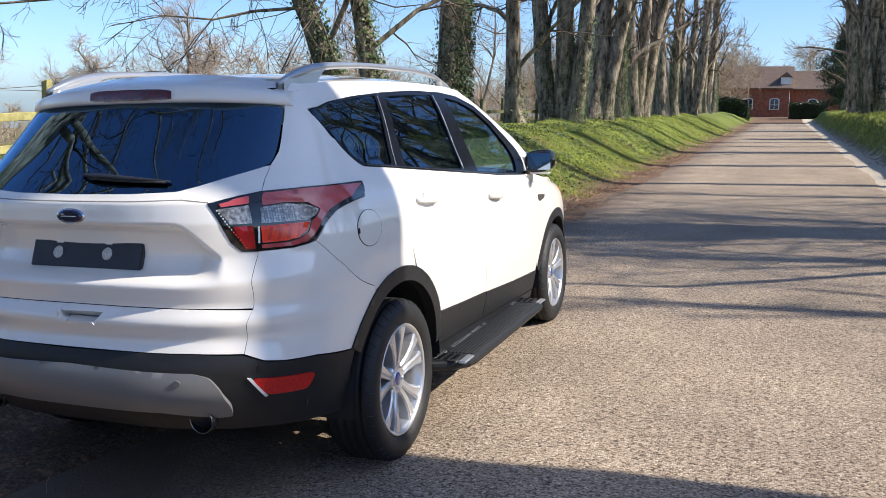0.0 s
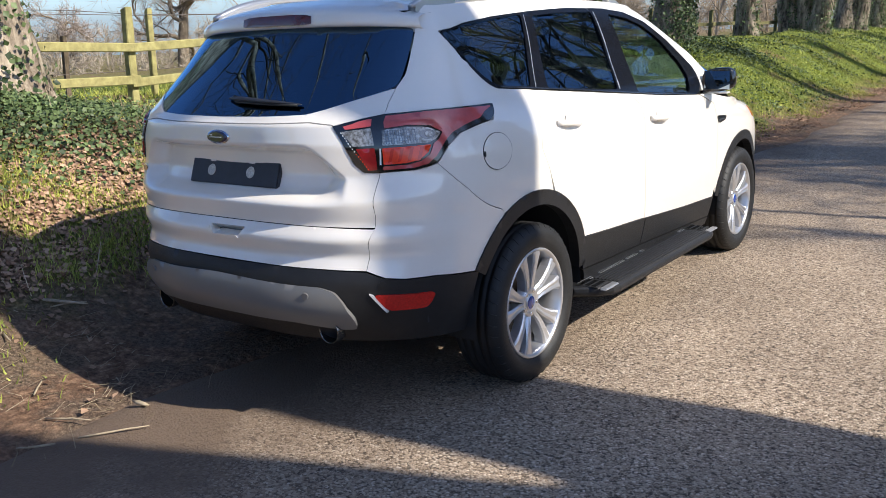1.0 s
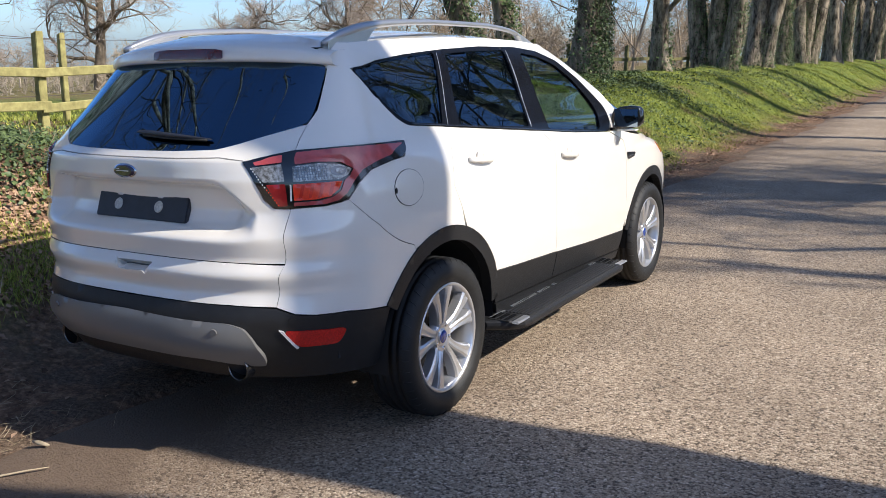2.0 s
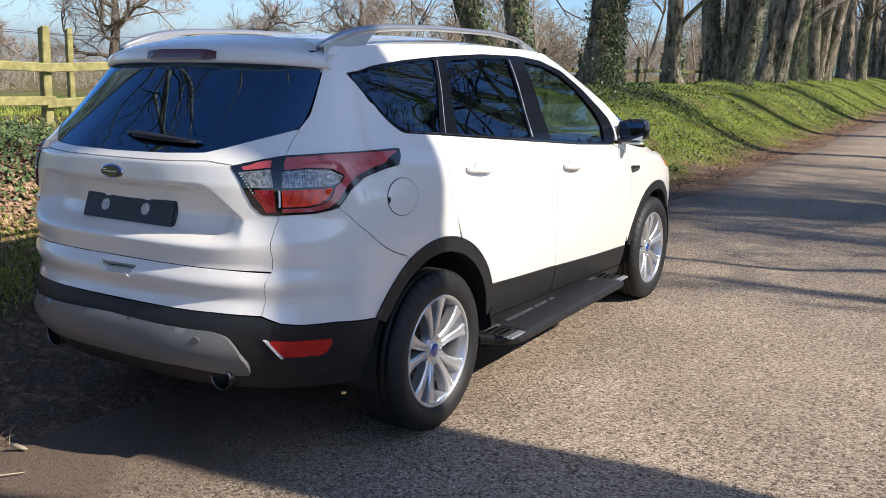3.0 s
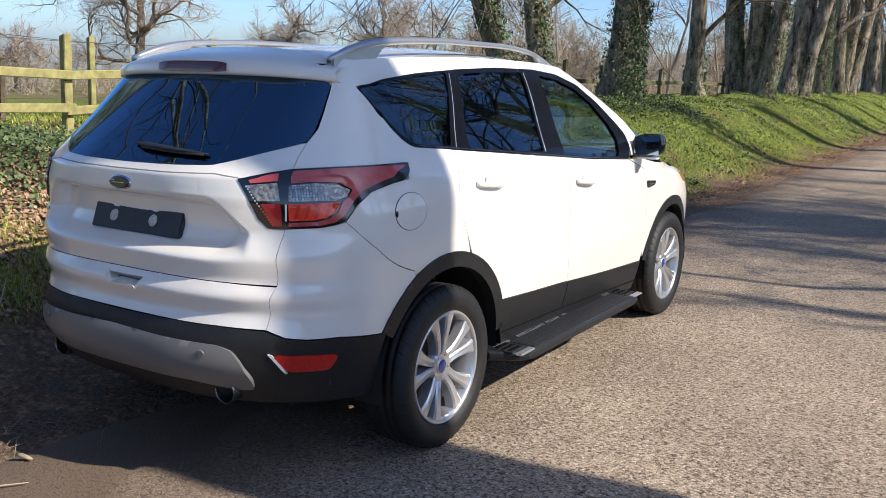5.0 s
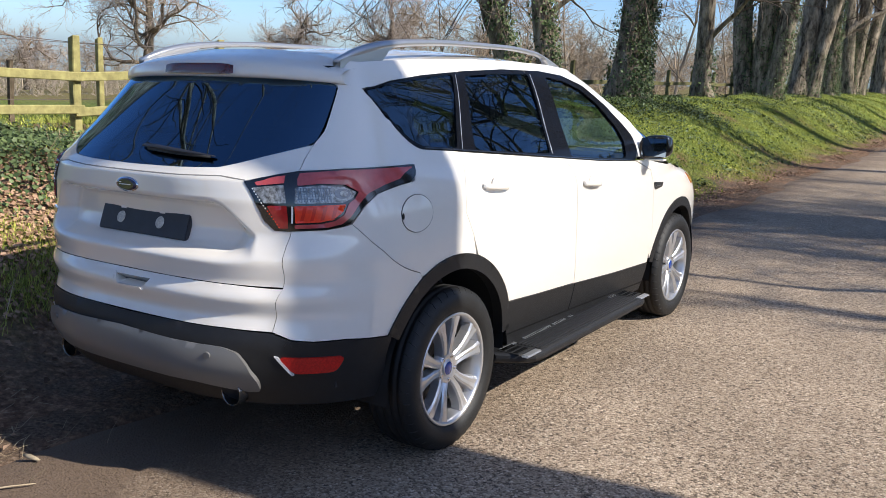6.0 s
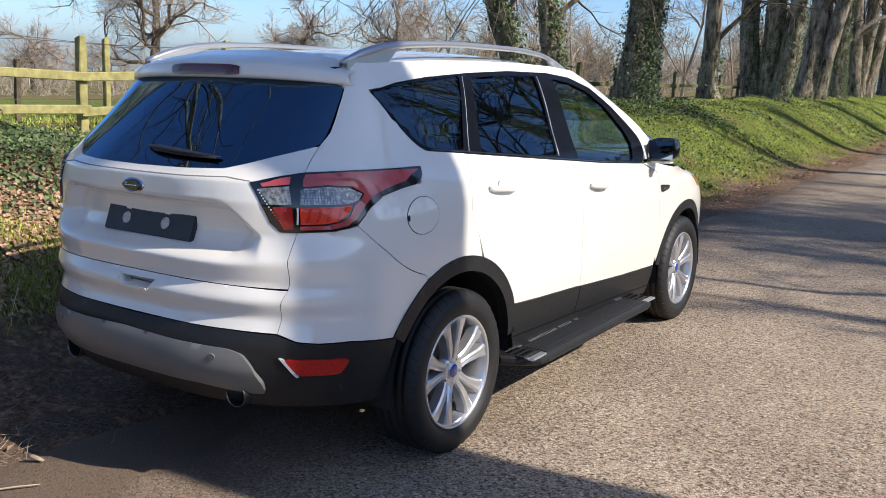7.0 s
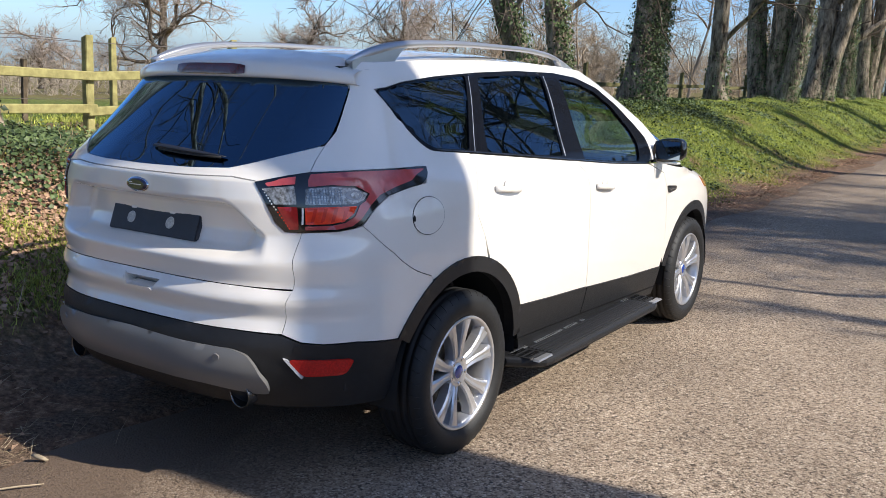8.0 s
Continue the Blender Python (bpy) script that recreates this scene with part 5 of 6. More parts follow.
def bare_tree(name, m, label, seed, height, radius, stems=1, first=.22, limbs=13, subs=6, twigs=6, spread=.34, lean=(0, 0), ivy=0, ivy_top=3.0, bark=None, twig_mat=None, group="", wander=.16, droop=.03, extra=0, thin=1.0, plan=None, steady=.035, limb=(.28, .46), boughs=(), bend=None):
    """A leafless tree: flared trunk or several stems, crooked limbs, boughs and fine twigs."""
    g = Boughs(seed)
    rng = g.rng
    root = thing(name, m, label, "tree", group)
    trunks = []
    stems = len(plan) if plan else stems
    for s in range(stems):
        az = rng.uniform(0, 6.28) + s * 6.28 / stems
        tilt = (.0 if stems == 1 else rng.uniform(.10, .24))
        way = np.array((math.cos(az) * tilt + lean[0], math.sin(az) * tilt + lean[1], 1.0))
        start = np.array((math.cos(az), math.sin(az), 0)) * radius * (.0 if stems == 1 else .6) + np.array((0, 0, -.25))
        if plan:
            start, way = np.array((plan[s][0], plan[s][1], -.3)), np.array((plan[s][2], plan[s][3], 1.0))
        n = 22
        p = g.path(start, way, height * rng.uniform(.85, 1.0), n, steady, .02 if steady > .02 else 0)
        u = np.linspace(0, 1, n)
        if bend:
            p[:, 1] += bend[1] * np.maximum(p[:, 2] - bend[0], 0) ** 1.4
        r0 = radius * (1.0 if stems == 1 else rng.uniform(.5, .72))
        r0 = plan[s][4] if plan else r0
        r = r0 * (1 - .72 * u ** (1.7 if plan else .85)) * (1 + .55 * np.exp(-u * height / .45)) + .01
        sides = 16
        lump = 1 + .10 * np.sin(np.arange(sides)[None] * 6.283 / sides * 3 + rng.uniform(0, 6) + u[:, None] * 5) + .07 * rng.normal(size=(n, sides)) + .09 * np.sin(np.arange(sides)[None] * 6.283 / sides * 5 + 2 * rng.uniform(0, 6)) * np.exp(-u[:, None] * height / 1.2)
        g.tube(p, r[:, None] * lump, sides, 0)
        trunks.append((p, r))
    ends = []
    for p, r in trunks:
        for k in range(limbs // stems + 1):
            f = first + (1 - first) * ((k + rng.uniform(0, .9)) / (limbs // stems + 1)) ** .9
            i = min(int(f * (len(p) - 1)), len(p) - 2)
            az = k * 2.4 + rng.uniform(-.5, .5)
            up = rng.uniform(.7, 1.6) + .9 * f * f
            L = height * spread * (1.05 - .62 * f) * rng.uniform(.75, 1.15)
            q = g.path(p[i], (math.cos(az), math.sin(az), up), L, 9, wander, .03)
            rr = r[i] * rng.uniform(*limb) * np.linspace(1, .22, 9) + .006
            g.tube(q, rr, 7, 1)
            ends.append((q, rr, L))
    for line, r_a, r_b in boughs:
        q = np.array(line, float)
        rr = np.linspace(r_a, r_b, len(q))
        g.tube(q, rr, 8, 1)
        ends.append((q, rr * .8, 2.6))
    for q, rr, L in ends:
        for k in range(subs):
            i = 1 + int((len(q) - 2) * (k + rng.uniform(0, 1)) / subs)
            d = q[min(i + 1, len(q) - 1)] - q[i - 1]
            d = d / np.linalg.norm(d) + rng.normal(size=3) * .75
            l2 = L * rng.uniform(.28, .52)
            q2 = g.path(q[i], d, l2, 7, wander * 1.3, -droop)
            r2 = np.maximum(rr[i] * .45 * np.linspace(1, .2, 7), .004 * max(thin, 1))
            g.tube(q2, r2, 4, 2)
            for t in range(twigs):
                j = 1 + int(5 * (t + rng.uniform(0, 1)) / twigs)
                d3 = q2[min(j + 1, 6)] - q2[j - 1]
                d3 = d3 / (np.linalg.norm(d3) + 1e-9) + rng.normal(size=3) * .7
                q3 = g.path(q2[j], d3, l2 * rng.uniform(.3, .6), 5, wander * 1.5, -droop)
                g.tube(q3, np.maximum(r2[j] * .5 * np.linspace(1, .3, 5), .0022) * thin, 3, 2)
                for _ in range(extra):
                    j4 = rng.integers(1, 4)
                    q4 = g.path(q3[j4], (q3[j4 + 1] - q3[j4 - 1]) / np.linalg.norm(q3[j4 + 1] - q3[j4 - 1]) + rng.normal(size=3) * .8, l2 * rng.uniform(.12, .3), 4, .2, -droop)
                    g.tube(q4, np.linspace(.0032, .0016, 4) * thin, 3, 2)
    g.mesh(0, "trunk", bark or BARK, root)
    tagged(g.mesh(1, "crown", bark or BARK, root), kind="stuff")
    tagged(g.mesh(2, "outer_crown", twig_mat or TWIG, root), kind="stuff")
    if ivy:
        cs, ns = [], []
        for _ in range(int(ivy * 3.4)):
            p, r = trunks[rng.integers(0, len(trunks))]
            zt = -.2 + (ivy_top + .2) * rng.uniform(0, 1) ** 1.5
            i = int(np.clip(np.searchsorted(p[:, 2], zt), 1, len(p) - 1))
            t = np.clip((zt - p[i - 1, 2]) / (p[i, 2] - p[i - 1, 2] + 1e-9), 0, 1)
            c = p[i - 1] + (p[i] - p[i - 1]) * t
            az = rng.uniform(0, 6.28) if rng.uniform() < .4 else rng.normal(-.25, .55)
            o = np.array((math.cos(az), math.sin(az), rng.uniform(-.2, .5)))
            cs.append(c + o * (r[i] * 1.06 + rng.uniform(0, .13)))
            ns.append(o + rng.normal(size=3) * .45)
        v, f = leaves(cs, ns, .058, rng)
        tagged(fast_mesh("ivy", v, f, IVY, root, "green ivy climbing the trunk"), kind="stuff")
    return root


def stand(x, y, turn=0, scale=1.0, sink=0.0):
    return Matrix.LocRotScale((x, y, float(land(x, y)) - sink), Euler((0, 0, radians(turn))), (scale,) * 3)


LIME = "bare old lime tree with rough bark on the grass bank"
LIME_IVY = "bare lime tree with ivy on its trunk on the bank"
row = "avenue trees"
# left row, nearest first
bare_tree("avenue_tree", stand(-4.64, .56), "thick bare tree with cracked bark above the ivy bank", 3, 12, .42, 1, .28, 20, 7, 6, .46, lean=(.02, -.02), limb=(.13, .26), ivy=260, ivy_top=1.9, group=row, extra=1, bark=NEAR_BARK,
          boughs=[([(.1, -.3, 3.6), (.3, -1.1, 4.5), (.7, -1.9, 5.2), (.6, -2.8, 6.0), (.9, -3.6, 6.3)], .05, .012), ([(.2, -.1, 4.6), (1.0, -.7, 5.6), (1.8, -.9, 6.6), (2.6, -1.5, 7.2), (3.4, -1.7, 8.0)], .045, .012),
                  *[([(0, 0, 3.0 + .45 * k), *[(math.cos(a) * r + .25 * math.sin(2.3 * k + r), math.sin(a) * r + .25 * math.cos(1.7 * k + 2 * r), 3.0 + .45 * k + .55 * r + .2 * math.sin(k + 2 * r)) for r in (.8, 1.6, 2.5, 3.4, 4.4)]], .05, .010) for k, a in enumerate((-1.2, -2.6, .1, -1.9, 2.6, -.6, -2.2, 1.4, -1.5, 3.1, -.2, -2.8))],
                  ([(0, -.3, 4.0), (-.5, -1.2, 4.4), (-.6, -2.2, 5.3), (-1.2, -3.0, 5.8)], .045, .012), ([(.2, 0, 5.4), (.9, -.2, 6.6), (1.3, -.9, 7.6), (2.1, -1.0, 8.6)], .045, .012), ([(.2, -.1, 3.2), (.9, -.5, 3.9), (1.5, -1.0, 5.0), (2.4, -1.2, 5.5)], .04, .012)])
i1 = bare_tree("avenue_tree", stand(-4.48, 10.45), LIME_IVY, 11, 12, .195, 1, .14, 26, 8, 7, .66, limb=(.15, .26), lean=(-.40, -.20), ivy=900, ivy_top=5, group=row, extra=2, droop=.06, thin=1.6,
               boughs=[([(x - .40 * line[0][2], y - .20 * line[0][2], z) for x, y, z in line], a, b) for line, a, b in (([(-.15, 0, 2.4), (-.9, -.5, 2.5), (-1.7, -1.0, 2.35), (-2.5, -1.5, 2.3), (-3.2, -2.0, 2.0), (-4.0, -2.4, 1.9), (-4.7, -2.9, 1.65)], .05, .010),
                       ([(-.15, 0, 2.7), (-.9, -.7, 3.0), (-1.6, -1.3, 2.9), (-2.4, -1.8, 2.7), (-3.4, -2.2, 2.6), (-4.4, -2.6, 2.3), (-5.2, -3.2, 2.2)], .055, .010),
                       ([(-.2, 0, 3.0), (-1.1, -.2, 3.3), (-2.0, -.8, 3.2), (-3.0, -1.4, 3.0), (-4.2, -2.3, 2.7), (-5.6, -3.2, 2.5)], .05, .010),
                       ([(-.1, 0, 2.0), (-.6, -.6, 1.9), (-1.2, -.9, 1.75), (-1.9, -1.2, 1.8), (-2.6, -1.7, 1.6)], .03, .006),
                       ([(.0, 0, 2.6), (.6, .3, 2.4), (1.2, .8, 2.3), (1.9, 1.0, 2.35), (2.5, 1.5, 2.1)], .04, .008))])
bare_tree("avenue_tree", stand(-4.68, 11.75), LIME_IVY, 12, 12, .185, 1, .16, 18, 7, 6, .48, limb=(.18, .34), lean=(-.15, -.08), ivy=700, ivy_top=5, group=row)
big = bare_tree("avenue_tree", stand(-4.44, 14.7), LIME_IVY, 13, 14, .36, 1, .20, 15, 7, 6, lean=(-.01, 0), ivy=1900, ivy_top=5.0, group=row)
slim = bare_tree("avenue_tree", stand(-4.44, 19.75), LIME, 14, 12, .22, 1, .16, 15, 6, 6, ivy=120, ivy_top=1.2, group=row)
multi = bare_tree("avenue_tree", stand(-4.5, 25.3), LIME_IVY, 15, 13, .56, 3, .24, 18, 6, 6, ivy=1300, ivy_top=3.2, group=row, steady=.03, plan=[(-.36, .0, -.17, .02, .27), (.02, .12, .03, .0, .30), (.34, -.05, .20, -.03, .25)])
fat = bare_tree("avenue_tree", stand(-4.44, 31.0), LIME, 16, 14, .42, 2, .24, 16, 6, 6, ivy=260, ivy_top=1.4, group=row, steady=.03, plan=[(-.16, .0, .02, .0, .38), (.26, .05, .06, .02, .25)])
mid = bare_tree("avenue_tree", stand(-4.44, 35.7), LIME_IVY, 17, 14, .32, 1, .14, 14, 6, 6, ivy=1300, ivy_top=5, group=row)
copy_thing(multi, stand(-4.44, 41.3, 70, .95))
copy_thing(fat, stand(-4.3, 48.6, 140, .95))
copy_thing(big, stand(-4.44, 55.3, 200, .9))
copy_thing(multi, stand(-4.4, 64, 160, 1.0))
copy_thing(mid, stand(-4.4, 71, 90, .95))
copy_thing(fat, stand(-4.4, 78.4, 250, 1.0))
copy_thing(big, stand(-4.4, 88, 30, .95))
# right row, which throws its shade over the lane
right_a = bare_tree("avenue_tree", stand(7.0, .30), LIME, 31, 12.0, .36, 1, .80, 9, 5, 4, group=row, steady=.006, bend=(5.6, -.42), plan=[(0, 0, 0, .0, .445), (.25, .40, 0, -.30, .38)])
right_b = bare_tree("avenue_tree", stand(7.2, 8.42), LIME, 32, 14, .5, 2, .45, 11, 6, 4, group=row, steady=.012, plan=[(0, .35, 0, 0, .48), (.1, .62, 0, -.19, .40)],
                    boughs=[([(0, -.1, 1.0), (-.1, -1.0, 1.45), (-.1, -1.8, 1.6), (-.05, -2.4, 1.8), (0, -3.0, 2.6), (0, -3.5, 3.3), (.1, -3.55, 4.1), (.1, -3.2, 5.0)], .075, .03),
                            ([(0, .2, 2.2), (-.4, -.6, 3.4), (-.7, -1.3, 4.2), (-.8, -2.2, 4.8), (-.7, -3.0, 5.8)], .07, .02)])
right_c = bare_tree("avenue_tree", stand(7.1, 15.9), LIME, 33, 15, .24, 1, .36, 22, 7, 5, .42, group=row, steady=.012, plan=[(0, 0, 0, 0, .19)])
copy_thing(right_c, stand(7.1, 22.1, 220, 1.45))
copy_thing(right_b, stand(7.2, 29.5, 80, 1.25))
copy_thing(right_c, stand(7.0, 34.6, 20, 1.55))
copy_thing(right_c, stand(7.0, 39.6, 120, 1.5))
copy_thing(multi, stand(6.95, 49.5, 200, 1.25))
copy_thing(multi, stand(6.95, 59.3, 20, 1.3))
copy_thing(slim, stand(6.9, 66, 20, 1.4))
copy_thing(mid, stand(6.9, 80, 120, .95))
# an unseen second row added further right, whose high twigs dapple the lane
copy_thing(slim, stand(14, 5.0, 75, 1.0))
copy_thing(mid, stand(16.5, 8.4, 10, .95))
copy_thing(slim, stand(15.5, 13.4, 190, 1.05))
copy_thing(i1, stand(11.6, 7.9, 200, .95))
copy_thing(i1, stand(10.4, 11.2, 95, 1.0))

# behind the viewer, met only in reflections
copy_thing(i1, stand(-12.5, -6.5, 150, 1.1))
copy_thing(i1, stand(-9.5, -13, 30, 1.1))
copy_thing(slim, stand(24, 22, 10, 1.2))
copy_thing(big, stand(-4.6, -14, 100, 1.0))
copy_thing(fat, stand(7.0, -18, 10, 1.0))


# ---- fences ----
WEATHERED = material("weathered_softwood", (.43, .38, .155), .85, vary=.40, scale=9.0, bump=.002, bump_scale=70, spec=.2)
OLD_WOOD = material("old_grey_wood", (.17, .13, .085), .9, vary=.5, scale=14.0, bump=.003, bump_scale=60, spec=.2)
WIRE = material("rusty_wire", (.16, .13, .11), .7, metal=.4)


def slab_bm(x0, x1, y0, y1, z0, z1, rng, wob=.006):
    """A sawn timber with eased edges that is not quite true."""
    bm = box_bm(x0, x1, y0, y1, z0, z1, .008, 1)
    bmesh.ops.subdivide_edges(bm, edges=[e for e in bm.edges if e.calc_length() > .5], cuts=4)
    for w in bm.verts:
        w.co += Vector((rng.normal() * wob * .3, rng.normal() * wob * .3, 0))
    return bm


def fence(x, y0, y1, gap, post_h, rails, rng, label, wood, t=.043):
    f = thing("fence", Matrix.Identity(4), label, "fence", "field fences")
    ys = np.arange(y0, y1 + .01, gap)
    for k, y in enumerate(ys):
        z = float(land(x, y))
        hgt = post_h * rng.uniform(.96, 1.03)
        bm = slab_bm(x - t, x + t, y - t, y + t, z - .4, z + hgt, rng)
        for w in bm.verts:
            if w.co.z > z + hgt - .02:
                w.co.z += .03 * (w.co.x - x) / t * .5
        part("post", bm, wood, f)
    for a, b in zip(ys[:-1], ys[1:]):
        za, zb = float(land(x, a)), float(land(x, b))
        for h in rails:
            bm = slab_bm(-.019, .019, 0, 1, -.045, .045, rng, .004)
            n = rng.normal(size=2) * .012
            for w in bm.verts:
                u = w.co.y
                w.co = Vector((x + .072 + w.co.x, a - .05 + (b - a + .1) * u, w.co.z + h + za + (zb - za) * u + n[0] * (1 - u) + n[1] * u))
            part("rail", bm, wood, f)
    for h in ((post_h - .06,) if rails else (post_h - .08, post_h - .4, post_h - .7)):
        pts = [(x - .06, y, float(land(x, y)) + h + .01 * rng.normal()) for y in np.arange(y0, y1, gap / 3)]
        v, fc = sweep(pts, .0035, 4)
        mesh_object("barbed_wire", v, fc, WIRE, f)
    return f


frng = np.random.default_rng(5)
# darker copy of the fence timber, with the trees' shade in its colour
DIM_TIMBER = material("tree_shaded_timber", (.21, .19, .085), .9, vary=.45, scale=6.0, bump=.002, bump_scale=60, spec=.2)
fence(-5.42, -7.03, 4.6, 1.92, .965, (.25, .585), frng, "yellowed timber post and rail fence above the bank", WEATHERED)
fence(-5.42, 6.41, 41, 1.92, .965, (.25, .585), frng, "weathered post and rail fence coloured darker for the shade beneath the trees", DIM_TIMBER)
fence(-6.38, -9.95, 9, 2.70, 1.00, (), frng, "second timber fence along the field edge", WEATHERED, .034)
z = float(land(-7.5, 3.11))
bm = slab_bm(-.030, .030, -.030, .030, -.3, .80, frng, .02)
bmesh.ops.transform(bm, matrix=Matrix.Translation((-7.5, 3.11, z)) @ Matrix.Rotation(.04, 4, "Y"), verts=bm.verts)
old = part("old_post", bm, OLD_WOOD, None)
tagged(old, "short weathered grey post beside the fence", "post")


# ---- ivy, grass, dead leaves ----
def surface_points(rng, n, x0, x1, y0, y1, keep=None):
    x, y = rng.uniform(x0, x1, n), rng.uniform(y0, y1, n)
    if keep is not None:
        k = rng.uniform(0, 1, n) < keep(x, y)
        x, y = x[k], y[k]
    return np.stack([x, y, land(x, y)], -1)


grng = np.random.default_rng(21)


def ground_normals(p):
    e = .05
    dx = (land(p[:, 0] + e, p[:, 1]) - land(p[:, 0] - e, p[:, 1])) / (2 * e)
    dy = (land(p[:, 0], p[:, 1] + e) - land(p[:, 0], p[:, 1] - e)) / (2 * e)
    return np.stack([-dx, -dy, np.ones(len(p))], -1)


def blob(x, y, s, k):
    return .5 + .5 * wave(x, y, s, k)


def ivy_keep(x, y):
    d = np.hypot((x + 4.1) / 1.5, (y - .9) / 2.2)
    return np.clip(1.45 - d, 0, 1) * np.clip(blob(x, y, 2.2, .3) * 2.4 - .25, 0, 1) * np.clip(.45 + 1.2 * blob(x, y, 9, 1.3), 0, 1) * ease(-2.15 - .3 * wave(x, y, 2.6, .9), -2.75 - .3 * wave(x, y, 2.6, .9), x)


p = surface_points(grng, 120000, -5.4, -1.2, -3.5, 5.5, ivy_keep)
p[:, 2] += grng.uniform(.01, .10, len(p)) * (.5 + blob(p[:, 0], p[:, 1], 3, 1))
v, f = leaves(p, ground_normals(p) * .8 + grng.normal(size=p.shape) * .5 + np.array((.25, -.1, .2)), .040, grng)
tagged(fast_mesh("ivy_carpet", v, f, IVY), "dark green ivy carpeting the bank by the trunk", "ivy", kind="stuff")
p = surface_points(grng, 46000, -4.9, -.9, 4.0, 19, lambda x, y: np.clip(blob(x, y, 1.6, 2.1) * 1.8 - .85 + .8 * np.exp(-((y - 14) / 2.6) ** 2) * ease(-2.2, -3.6, x) + .25 * ease(11, 8, y), 0, 1) * (x < -1.7) * np.clip(.3 + 1.2 * blob(x, y, 7, .4), 0, 1))
p[:, 2] += grng.uniform(.01, .09, len(p))
v, f = leaves(p, ground_normals(p) + grng.normal(size=p.shape) * .5, .046, grng)
tagged(fast_mesh("ivy_patches", v, f, IVY), "scattered ivy among the bank's grass", "ivy", kind="stuff")


def blades(name, p, height, width, mat, rng, label, lean=.45):
    n = len(p)
    az = rng.uniform(0, 6.283, n)
    side = np.stack([np.cos(az), np.sin(az), np.zeros(n)], -1)
    h = (height * rng.uniform(.5, 1.3, n))[:, None]
    tilt = rng.normal(size=(n, 3)) * lean
    tilt[:, 2] = 1
    tilt /= np.linalg.norm(tilt, axis=1, keepdims=True)
    w = width * side
    mid = p + tilt * h * .55
    tip = p + tilt * h + rng.normal(size=(n, 3)) * h * .25
    v = np.stack([p - w, p + w, mid + w * .7, tip, mid - w * .7], 1).reshape(-1, 3)
    i = np.arange(n)[:, None] * 5
    f = np.concatenate([i + np.array([[0, 1, 2]]), i + np.array([[0, 2, 4]]), i + np.array([[4, 2, 3]])], 1).reshape(-1, 3)
    return tagged(fast_mesh(name, v, f, mat), label, "grass", kind="stuff")


def grass_keep(x, y):
    car_side = ease(4.2, 2.6, y) * ease(-1.3, -.5, y)
    edge = ease(-.80 - 1.0 * car_side, -1.5 - 1.2 * car_side, x + .35 * wave(x, y, 2.3, .7))
    near_tree = 1 - .85 * ease(5.2, 3.2, y) * np.clip(1.7 - blob(x, y, 1.9, 4) * 2.2, 0, 1)
    return edge * near_tree * np.clip(.25 + 1.3 * blob(x, y, 1.3, 5.0), .1, 1)


blades("grass", surface_points(grng, 30000, -5.2, -.7, -4, 6, grass_keep), .045, .0042, BLADE, grng, "fresh green grass tufts on the near bank")
blades("grass", surface_points(grng, 130000, -5.0, -.7, 5.5, 24, grass_keep), .034, .0052, BLADE, grng, "short green grass covering the sunlit bank")
blades("grass", surface_points(grng, 42000, -5.2, -.7, 24, 62, grass_keep), .055, .012, BLADE, grng, "green grass on the far stretch of bank")
blades("grass", surface_points(grng, 36000, 5.0, 8.5, 12, 80, lambda x, y: ease(4.85, 5.4, x) * .9), .12, .012, BLADE, grng, "green grass on the shaded opposite bank")
blades("grass", surface_points(grng, 34000, -14, -5.2, -6, 12, lambda x, y: np.clip(.3 + blob(x, y, .9, 3), 0, 1)), .07, .008, BLADE, grng, "rough pasture grass beyond the fence")
cx, cy = grng.uniform(-4.9, -1.1, 520), grng.uniform(5.5, 30, 520)
pick = grng.integers(0, 520, 9000)
wx, wy = cx[pick] + grng.normal(size=9000) * .13, cy[pick] + grng.normal(size=9000) * .16
p = np.stack([wx, wy, land(wx, wy) + grng.uniform(.01, .08, 9000)], -1)[wx < -1.1]
v, f = leaves(p, ground_normals(p) + grng.normal(size=p.shape) * .5, .05, grng)
tagged(fast_mesh("weeds", v, f, IVY), "dark leafy weed clumps among the bank's grass", "weeds", kind="stuff")
tx, ty = grng.uniform(-2.8, -1.6, 34), grng.uniform(-2.0, 1.6, 34)
pick = grng.integers(0, 34, 9000)
wx, wy = tx[pick] + grng.normal(size=9000) * .085, ty[pick] + grng.normal(size=9000) * .085
blades("grass_tufts", np.stack([wx, wy, land(wx, wy)], -1), .065, .0028, BLADE, grng, "bright grass tufts standing in the leaf litter")
blades("dry_stalks", surface_points(grng, 900, -5.4, -1.6, -3, 5, lambda x, y: blob(x, y, 1.7, 6)), .30, .0025, STRAW, grng, "dry pale stalks standing in the bank", .8)


def litter_keep(x, y):
    near = .6 * np.exp(-((x + .85 + .25 * wave(x, y, 1.9, 1)) / .26) ** 2) * (.12 + .88 * ease(3.5, 5.5, y))
    bank = .85 * ease(5.0, 3.0, y) * ease(-1.4, -.4, y) * ease(-.9, -1.4, x) * np.clip(1.6 * blob(x, y, 1.5, 2.4) - .3, 0, 1)
    return np.clip(near + bank, 0, 1)


